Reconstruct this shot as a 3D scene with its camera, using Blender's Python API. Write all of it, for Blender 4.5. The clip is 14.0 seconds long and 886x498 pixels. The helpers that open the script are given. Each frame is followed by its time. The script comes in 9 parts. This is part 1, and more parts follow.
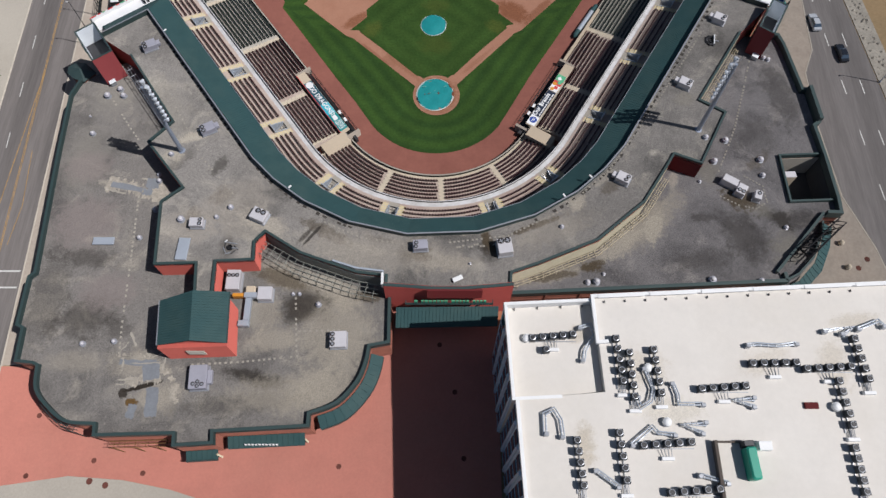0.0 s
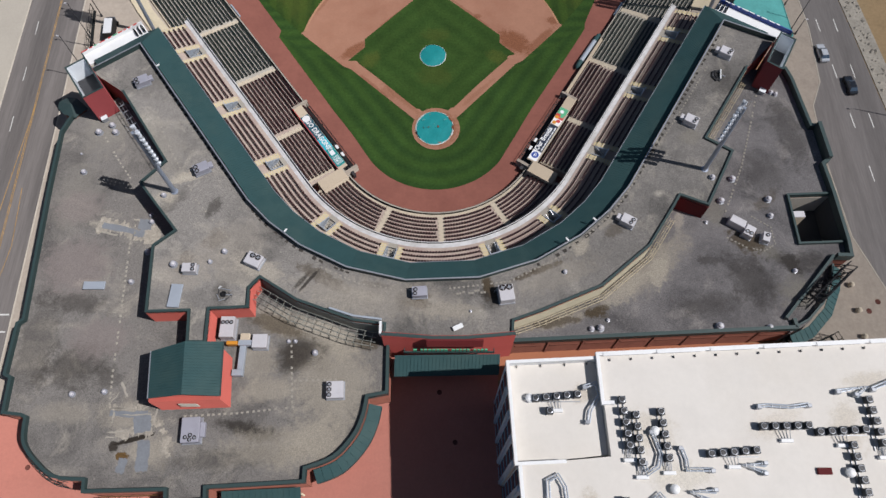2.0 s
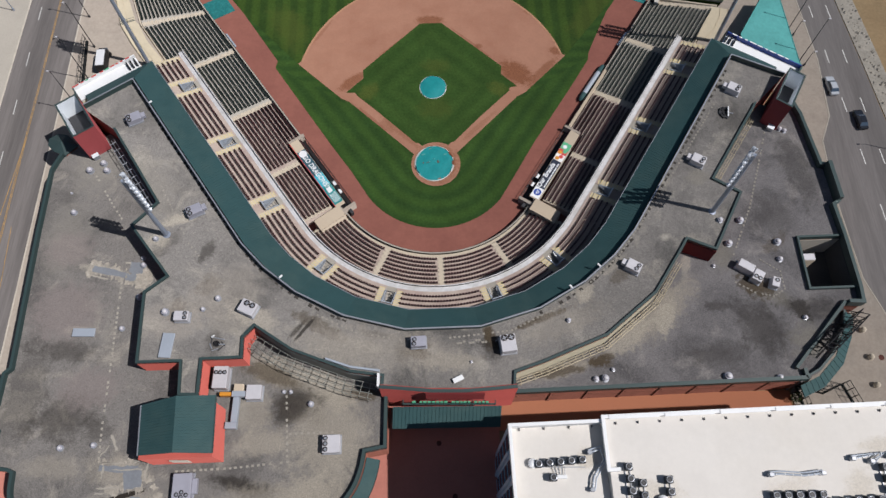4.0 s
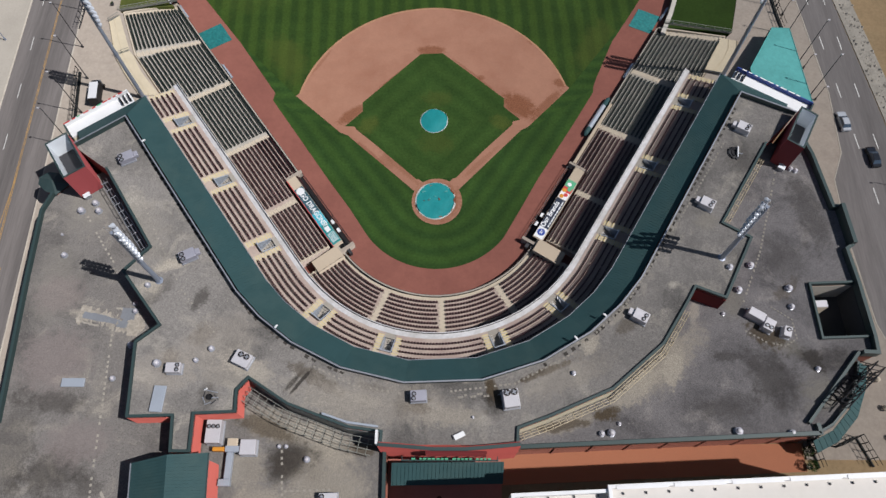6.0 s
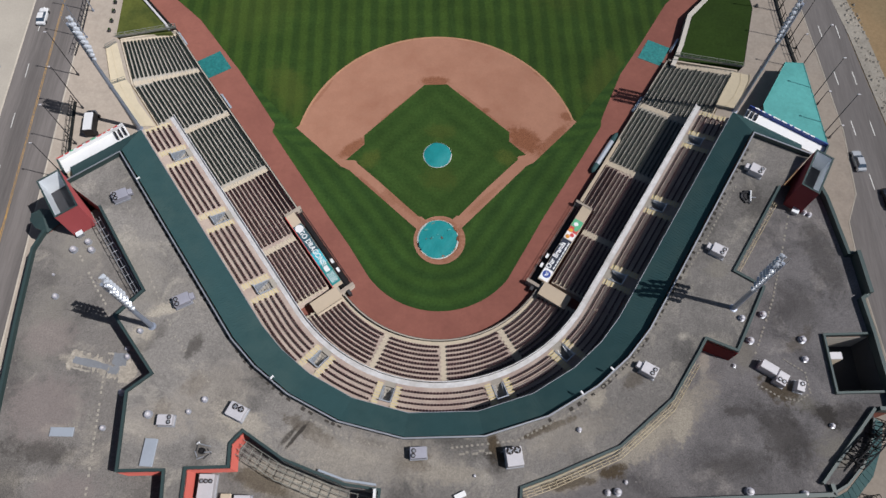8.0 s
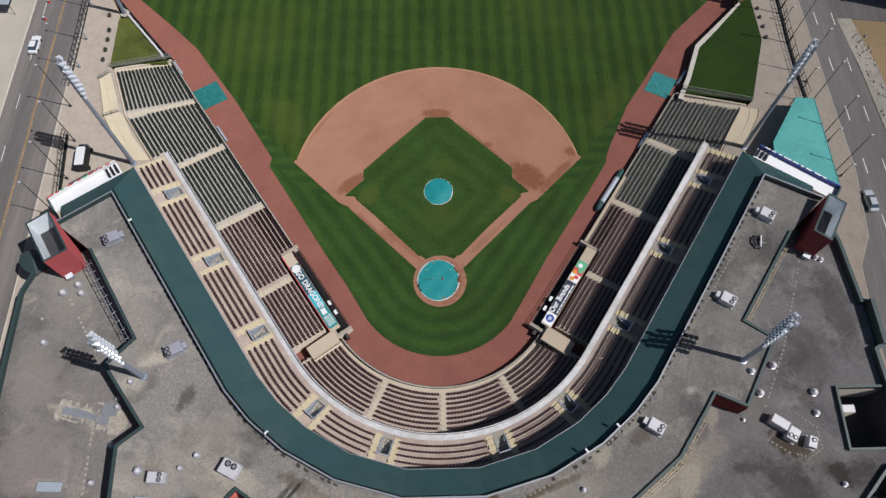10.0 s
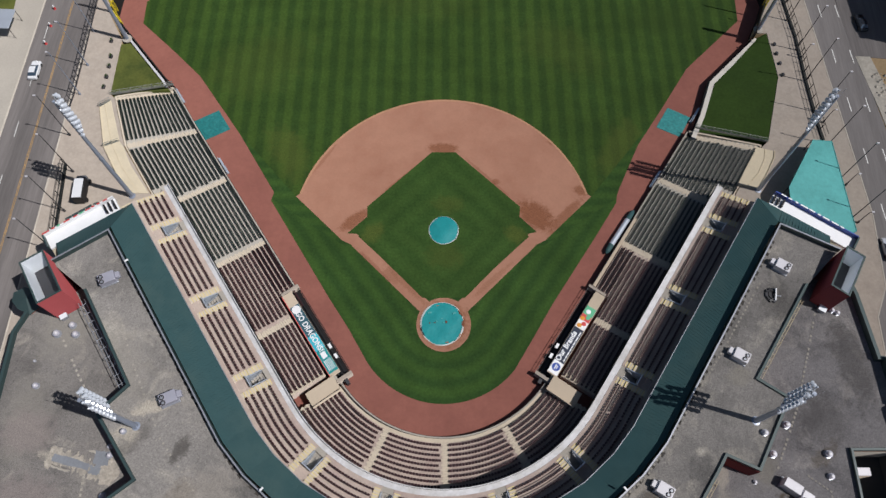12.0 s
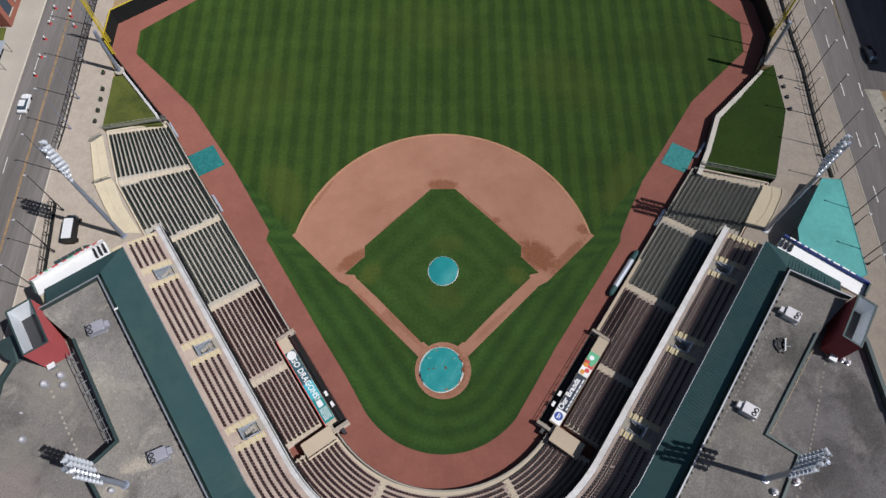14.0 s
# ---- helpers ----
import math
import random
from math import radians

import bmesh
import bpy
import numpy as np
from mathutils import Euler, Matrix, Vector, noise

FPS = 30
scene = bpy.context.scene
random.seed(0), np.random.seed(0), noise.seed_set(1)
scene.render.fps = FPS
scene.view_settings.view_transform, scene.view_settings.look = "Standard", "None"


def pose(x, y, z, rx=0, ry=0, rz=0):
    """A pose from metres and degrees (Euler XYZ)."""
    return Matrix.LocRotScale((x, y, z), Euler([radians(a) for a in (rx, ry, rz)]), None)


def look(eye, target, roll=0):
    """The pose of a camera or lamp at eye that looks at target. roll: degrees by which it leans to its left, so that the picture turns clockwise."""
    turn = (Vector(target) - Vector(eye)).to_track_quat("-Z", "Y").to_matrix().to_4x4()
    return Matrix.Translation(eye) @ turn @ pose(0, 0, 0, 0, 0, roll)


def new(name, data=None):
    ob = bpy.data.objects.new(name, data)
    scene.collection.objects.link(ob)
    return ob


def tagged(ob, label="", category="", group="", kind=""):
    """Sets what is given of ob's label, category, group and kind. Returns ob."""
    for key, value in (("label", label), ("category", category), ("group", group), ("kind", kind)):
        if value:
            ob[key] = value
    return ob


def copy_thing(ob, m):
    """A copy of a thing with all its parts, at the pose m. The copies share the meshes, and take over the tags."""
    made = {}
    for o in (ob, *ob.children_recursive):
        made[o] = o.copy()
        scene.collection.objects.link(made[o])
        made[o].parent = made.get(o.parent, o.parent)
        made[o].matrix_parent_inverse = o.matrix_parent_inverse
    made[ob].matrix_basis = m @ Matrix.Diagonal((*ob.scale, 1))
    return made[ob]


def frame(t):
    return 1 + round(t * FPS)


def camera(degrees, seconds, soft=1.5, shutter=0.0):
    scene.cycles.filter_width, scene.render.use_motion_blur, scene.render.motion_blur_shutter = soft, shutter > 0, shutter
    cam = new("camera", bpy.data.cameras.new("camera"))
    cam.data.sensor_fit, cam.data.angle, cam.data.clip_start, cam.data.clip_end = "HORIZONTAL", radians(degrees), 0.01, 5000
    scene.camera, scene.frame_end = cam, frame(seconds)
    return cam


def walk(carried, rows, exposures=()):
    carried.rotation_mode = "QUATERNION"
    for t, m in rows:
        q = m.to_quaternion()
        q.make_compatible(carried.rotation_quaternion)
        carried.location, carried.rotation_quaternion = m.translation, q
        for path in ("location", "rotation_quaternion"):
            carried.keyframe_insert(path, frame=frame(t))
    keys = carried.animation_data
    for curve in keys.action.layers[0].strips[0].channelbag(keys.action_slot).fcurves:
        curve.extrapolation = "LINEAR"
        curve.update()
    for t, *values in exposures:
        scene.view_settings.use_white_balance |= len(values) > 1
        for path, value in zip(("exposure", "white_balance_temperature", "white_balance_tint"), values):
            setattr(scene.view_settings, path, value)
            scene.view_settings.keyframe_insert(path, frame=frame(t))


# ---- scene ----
cam = camera(64.8, 14.0)
SUN, SKY, EXPOSURE = 4.1, 0.046, -0.03
METRES, AHEAD, TILT = 54.55, 1.29, -65.6
ROWS = [
    (0.0, 0.0, 0.0, 0.0, -0.0, 0.0, -0.0),
    (0.5, -0.0001, 0.0106, 0.0335, -0.01, -0.01, 0.02),
    (1.0, -0.0001, 0.0214, 0.0665, -0.01, -0.0, 0.03),
    (1.5, -0.0005, 0.0326, 0.0998, -0.03, -0.01, 0.03),
    (2.0, -0.0003, 0.0439, 0.133, -0.03, 0.02, 0.03),
    (2.5, 0.0002, 0.0555, 0.1654, -0.03, 0.04, 0.04),
    (3.0, 0.0007, 0.0671, 0.199, -0.03, 0.05, 0.05),
    (5.5, 0.0017, 0.1275, 0.3685, 0.11, 0.09, -0.13),
    (6.0, 0.0013, 0.1404, 0.4028, 0.13, 0.09, -0.18),
    (6.5, 0.0006, 0.1531, 0.4358, 0.21, 0.1, -0.38),
    (7.0, -0.0007, 0.1655, 0.4698, 0.26, 0.09, -0.53),
    (7.5, -0.0013, 0.178, 0.5034, 0.35, 0.1, -0.77),
    (8.0, -0.0017, 0.1907, 0.5365, 0.33, 0.1, -0.77),
    (10.5, -0.0057, 0.2508, 0.7062, 0.38, 0.03, -1.09),
    (11.0, -0.0064, 0.2627, 0.7395, 0.39, 0.04, -1.13),
    (11.5, -0.0111, 0.2742, 0.7734, 0.69, 0.03, -1.9),
    (12.0, -0.0124, 0.2853, 0.808, 0.77, 0.03, -2.11),
    (12.5, -0.0132, 0.2965, 0.8416, 0.77, 0.05, -2.11),
    (13.0, -0.0149, 0.3082, 0.8759, 0.74, 0.04, -2.12),
    (13.5, -0.0152, 0.3197, 0.9093, 0.76, 0.06, -2.13),
    (14.0, -0.0168, 0.3311, 0.9429, 0.75, 0.05, -2.15),
]
walk(cam, [(t, pose(1.53, -86.07, 115.6, TILT, 0, 0) @ pose(METRES * x, METRES * AHEAD * y, METRES * z, 90 + pitch / AHEAD, roll, yaw / AHEAD)) for t, x, y, z, yaw, pitch, roll in ROWS],
     exposures=[(0.0, EXPOSURE), (14.0, EXPOSURE)])

# ---- light ----
SUN_TO = Vector((17.3, -4.5, 25.0)).normalized()
world = bpy.data.worlds.new("world")
scene.world = world
world.use_nodes = True
sky = world.node_tree.nodes.new("ShaderNodeTexSky")
sky.sky_type, sky.sun_disc = "NISHITA", False
sky.sun_elevation = math.asin(SUN_TO.z)
sky.sun_rotation = math.atan2(SUN_TO.x, SUN_TO.y)
world.node_tree.links.new(sky.outputs[0], world.node_tree.nodes["Background"].inputs[0])
world.node_tree.nodes["Background"].inputs[1].default_value = SKY
sun = new("sun", bpy.data.lights.new("sun", "SUN"))
sun.data.energy, sun.data.angle, sun.data.color = SUN, radians(0.53), (1.0, 0.968, 0.955)
sun.matrix_world = look(SUN_TO * 200, (0, 0, 0))


# ---- materials ----
def material(name, base, rough=0.8, metal=0.0, vary=0.12, large=0.3, fine=6.0, bump=0.0, second=None, amount=0.5, stretch=(1, 1, 1), island=0.0):
    """Base colour with grain (fine per metre), large stains (large per metre) towards the second colour, and bump."""
    m = bpy.data.materials.new(name)
    m.use_nodes = True
    nt = m.node_tree
    p = nt.nodes["Principled BSDF"]
    p.inputs["Roughness"].default_value, p.inputs["Metallic"].default_value = rough, metal
    p.inputs["Specular IOR Level"].default_value = 0.5 if rough < 0.6 else 0.12
    p.inputs["Diffuse Roughness"].default_value = 1.0 if rough > 0.7 else 0.0
    geo = nt.nodes.new("ShaderNodeNewGeometry")
    mp = nt.nodes.new("ShaderNodeMapping")
    mp.inputs["Scale"].default_value = stretch
    nt.links.new(geo.outputs["Position"], mp.inputs[0])

    def noise_tex(scale, detail, rough_=0.6):
        n = nt.nodes.new("ShaderNodeTexNoise")
        n.inputs["Scale"].default_value, n.inputs["Detail"].default_value, n.inputs["Roughness"].default_value = scale, detail, rough_
        nt.links.new(mp.outputs[0], n.inputs["Vector"])
        return n

    def ramp(src, lo, hi):
        r = nt.nodes.new("ShaderNodeMapRange")
        r.inputs[1].default_value, r.inputs[2].default_value = lo, hi
        nt.links.new(src, r.inputs[0])
        return r.outputs[0]

    def mix(kind, fac, a, b):
        x = nt.nodes.new("ShaderNodeMix")
        x.data_type, x.blend_type = "RGBA", kind
        for socket, value in ((x.inputs[0], fac), (x.inputs[6], a), (x.inputs[7], b)):
            if hasattr(value, "links"):
                nt.links.new(value, socket)
            elif isinstance(value, (int, float)):
                socket.default_value = value
            else:
                socket.default_value = (*value, 1)
        return x.outputs[2]

    n1, n2 = noise_tex(large, 6), noise_tex(fine, 4, 0.7)
    col = mix("MIX", ramp(n1.outputs[0], 0.42, 0.66), base, second or tuple(c * (1 - vary) for c in base))
    if second:
        n3 = noise_tex(large * 3.7, 5)
        col = mix("MIX", ramp(n3.outputs[0], 0.45, 0.75), col, tuple(c * (1 - amount) for c in base))
    shade = nt.nodes.new("ShaderNodeMapRange")
    shade.inputs[1].default_value, shade.inputs[2].default_value = 0.25, 0.75
    shade.inputs[3].default_value, shade.inputs[4].default_value = 1 - vary, 1 + vary
    nt.links.new(n2.outputs[0], shade.inputs[0])
    comb = nt.nodes.new("ShaderNodeCombineColor")
    for i in range(3):
        nt.links.new(shade.outputs[0], comb.inputs[i])
    col = mix("MULTIPLY", 1.0, col, comb.outputs[0])
    if island:
        ri = nt.nodes.new("ShaderNodeMapRange")
        ri.inputs[3].default_value, ri.inputs[4].default_value = 1 - island, 1 + island
        nt.links.new(geo.outputs["Random Per Island"], ri.inputs[0])
        c2 = nt.nodes.new("ShaderNodeCombineColor")
        for i in range(3):
            nt.links.new(ri.outputs[0], c2.inputs[i])
        col = mix("MULTIPLY", 1.0, col, c2.outputs[0])
    nt.links.new(col, p.inputs["Base Color"])
    if bump:
        b = nt.nodes.new("ShaderNodeBump")
        b.inputs["Strength"].default_value, b.inputs["Distance"].default_value = bump, 0.05
        nt.links.new(n2.outputs[0], b.inputs["Height"])
        nt.links.new(b.outputs[0], p.inputs["Normal"])
    return m


def gravel(name, dark, mid, pale, bias):
    """Weathered roof gravel: dark soot, pale worn areas and speckle."""
    m = bpy.data.materials.new(name)
    m.use_nodes = True
    nt = m.node_tree
    p = nt.nodes["Principled BSDF"]
    p.inputs["Roughness"].default_value, p.inputs["Specular IOR Level"].default_value = 0.95, 0.1
    p.inputs["Diffuse Roughness"].default_value = 1.0
    geo = nt.nodes.new("ShaderNodeNewGeometry")

    def tex(scale, detail, rough, shift):
        mp = nt.nodes.new("ShaderNodeMapping")
        mp.inputs["Location"].default_value = (shift, shift * 0.7, 0)
        nt.links.new(geo.outputs["Position"], mp.inputs[0])
        n = nt.nodes.new("ShaderNodeTexNoise")
        n.inputs["Scale"].default_value, n.inputs["Detail"].default_value, n.inputs["Roughness"].default_value = scale, detail, rough
        n.inputs["Distortion"].default_value = 0.6
        nt.links.new(mp.outputs[0], n.inputs["Vector"])
        return n.outputs[0]

    def blend(kind, fac, a, b):
        x = nt.nodes.new("ShaderNodeMix")
        x.data_type, x.blend_type = "RGBA", kind
        for socket, value in ((x.inputs[0], fac), (x.inputs[6], a), (x.inputs[7], b)):
            if hasattr(value, "links"):
                nt.links.new(value, socket)
            elif isinstance(value, (int, float)):
                socket.default_value = value
            else:
                socket.default_value = (*value, 1)
        return x.outputs[2]

    def window(src, lo, hi, out_lo=0.0, out_hi=1.0):
        r = nt.nodes.new("ShaderNodeMapRange")
        for i, v in enumerate((lo, hi, out_lo, out_hi)):
            r.inputs[i + 1].default_value = v
        nt.links.new(src, r.inputs[0])
        return r.outputs[0]

    col = blend("MIX", window(tex(0.075, 7, 0.62, 3.1), 0.47 + bias, 0.72 + bias), mid, dark)
    col = blend("MIX", window(tex(0.16, 8, 0.66, 41.0), 0.52 - bias, 0.74 - bias), col, pale)
    col = blend("MIX", window(tex(0.9, 6, 0.7, 17.0), 0.56, 0.85, 0.0, 0.6), col, dark)
    spots = nt.nodes.new("ShaderNodeTexVoronoi")
    spots.inputs["Scale"].default_value = 0.55
    nt.links.new(geo.outputs["Position"], spots.inputs["Vector"])
    col = blend("MIX", window(spots.outputs["Distance"], 0.10, 0.02, 0.0, 0.55), col, pale)
    chips = nt.nodes.new("ShaderNodeTexVoronoi")
    chips.inputs["Scale"].default_value = 1.3
    nt.links.new(geo.outputs["Position"], chips.inputs["Vector"])
    col = blend("MIX", window(chips.outputs["Distance"], 0.12, 0.05, 0.0, 0.5), col, dark)
    g = tex(4.6, 8, 0.88, 7.0)
    tone = window(g, 0.30, 0.70, 0.30, 1.72)
    c = nt.nodes.new("ShaderNodeCombineColor")
    for i in range(3):
        nt.links.new(tone, c.inputs[i])
    col = blend("MULTIPLY", 1.0, col, c.outputs[0])
    nt.links.new(col, p.inputs["Base Color"])
    b = nt.nodes.new("ShaderNodeBump")
    b.inputs["Strength"].default_value, b.inputs["Distance"].default_value = 0.6, 0.06
    nt.links.new(g, b.inputs["Height"])
    nt.links.new(b.outputs[0], p.inputs["Normal"])
    return m


def stains(m, marks, ragged=1.3, wave=0.5, soft=0.4):
    """Soft ragged stains in a surface: (x, y, half length, half width, turn, colour, strength)."""
    nt = m.node_tree
    p = nt.nodes["Principled BSDF"]
    col = p.inputs["Base Color"].links[0].from_socket
    geo = nt.nodes.new("ShaderNodeNewGeometry")
    n = nt.nodes.new("ShaderNodeTexNoise")
    n.inputs["Scale"].default_value, n.inputs["Detail"].default_value, n.inputs["Roughness"].default_value = wave, 10, 0.78
    nt.links.new(geo.outputs["Position"], n.inputs["Vector"])
    grit = nt.nodes.new("ShaderNodeTexNoise")
    grit.inputs["Scale"].default_value, grit.inputs["Detail"].default_value, grit.inputs["Roughness"].default_value = 4.6, 8, 0.88
    nt.links.new(geo.outputs["Position"], grit.inputs["Vector"])
    tone = nt.nodes.new("ShaderNodeMapRange")
    for i, v in enumerate((0.3, 0.7, 0.36, 1.64)):
        tone.inputs[i + 1].default_value = v
    nt.links.new(grit.outputs[0], tone.inputs[0])
    for x, y, rx, ry, turn, colour, strength in marks:
        mp = nt.nodes.new("ShaderNodeMapping")
        mp.vector_type = "TEXTURE"
        mp.inputs["Location"].default_value, mp.inputs["Rotation"].default_value, mp.inputs["Scale"].default_value = (x, y, 0), (0, 0, radians(turn)), (rx, ry, 1e6)
        nt.links.new(geo.outputs["Position"], mp.inputs[0])
        ln = nt.nodes.new("ShaderNodeVectorMath")
        ln.operation = "LENGTH"
        nt.links.new(mp.outputs[0], ln.inputs[0])
        add = nt.nodes.new("ShaderNodeMath")
        add.operation = "MULTIPLY_ADD"
        nt.links.new(n.outputs[0], add.inputs[0])
        add.inputs[1].default_value = 2 * ragged
        nt.links.new(ln.outputs["Value"], add.inputs[2])
        r = nt.nodes.new("ShaderNodeMapRange")
        r.interpolation_type = "SMOOTHSTEP"
        for i, v in enumerate((0.75 + soft + ragged, 0.75 - soft + ragged, 0.0, strength)):
            r.inputs[i + 1].default_value = v
        nt.links.new(add.outputs[0], r.inputs[0])
        mix = nt.nodes.new("ShaderNodeMix")
        mix.data_type = "RGBA"
        tint = nt.nodes.new("ShaderNodeVectorMath")
        tint.operation = "SCALE"
        tint.inputs[0].default_value = colour
        nt.links.new(tone.outputs[0], tint.inputs["Scale"])
        nt.links.new(tint.outputs[0], mix.inputs[7])
        nt.links.new(r.outputs[0], mix.inputs[0])
        nt.links.new(col, mix.inputs[6])
        col = mix.outputs[2]
    nt.links.new(col, p.inputs["Base Color"])


def paint(name, base, rough=0.5, metal=0.0, vary=0.06, **k):
    return material(name, base, rough, metal, vary, large=k.pop("large", 0.5), fine=k.pop("fine", 9.0), **k)


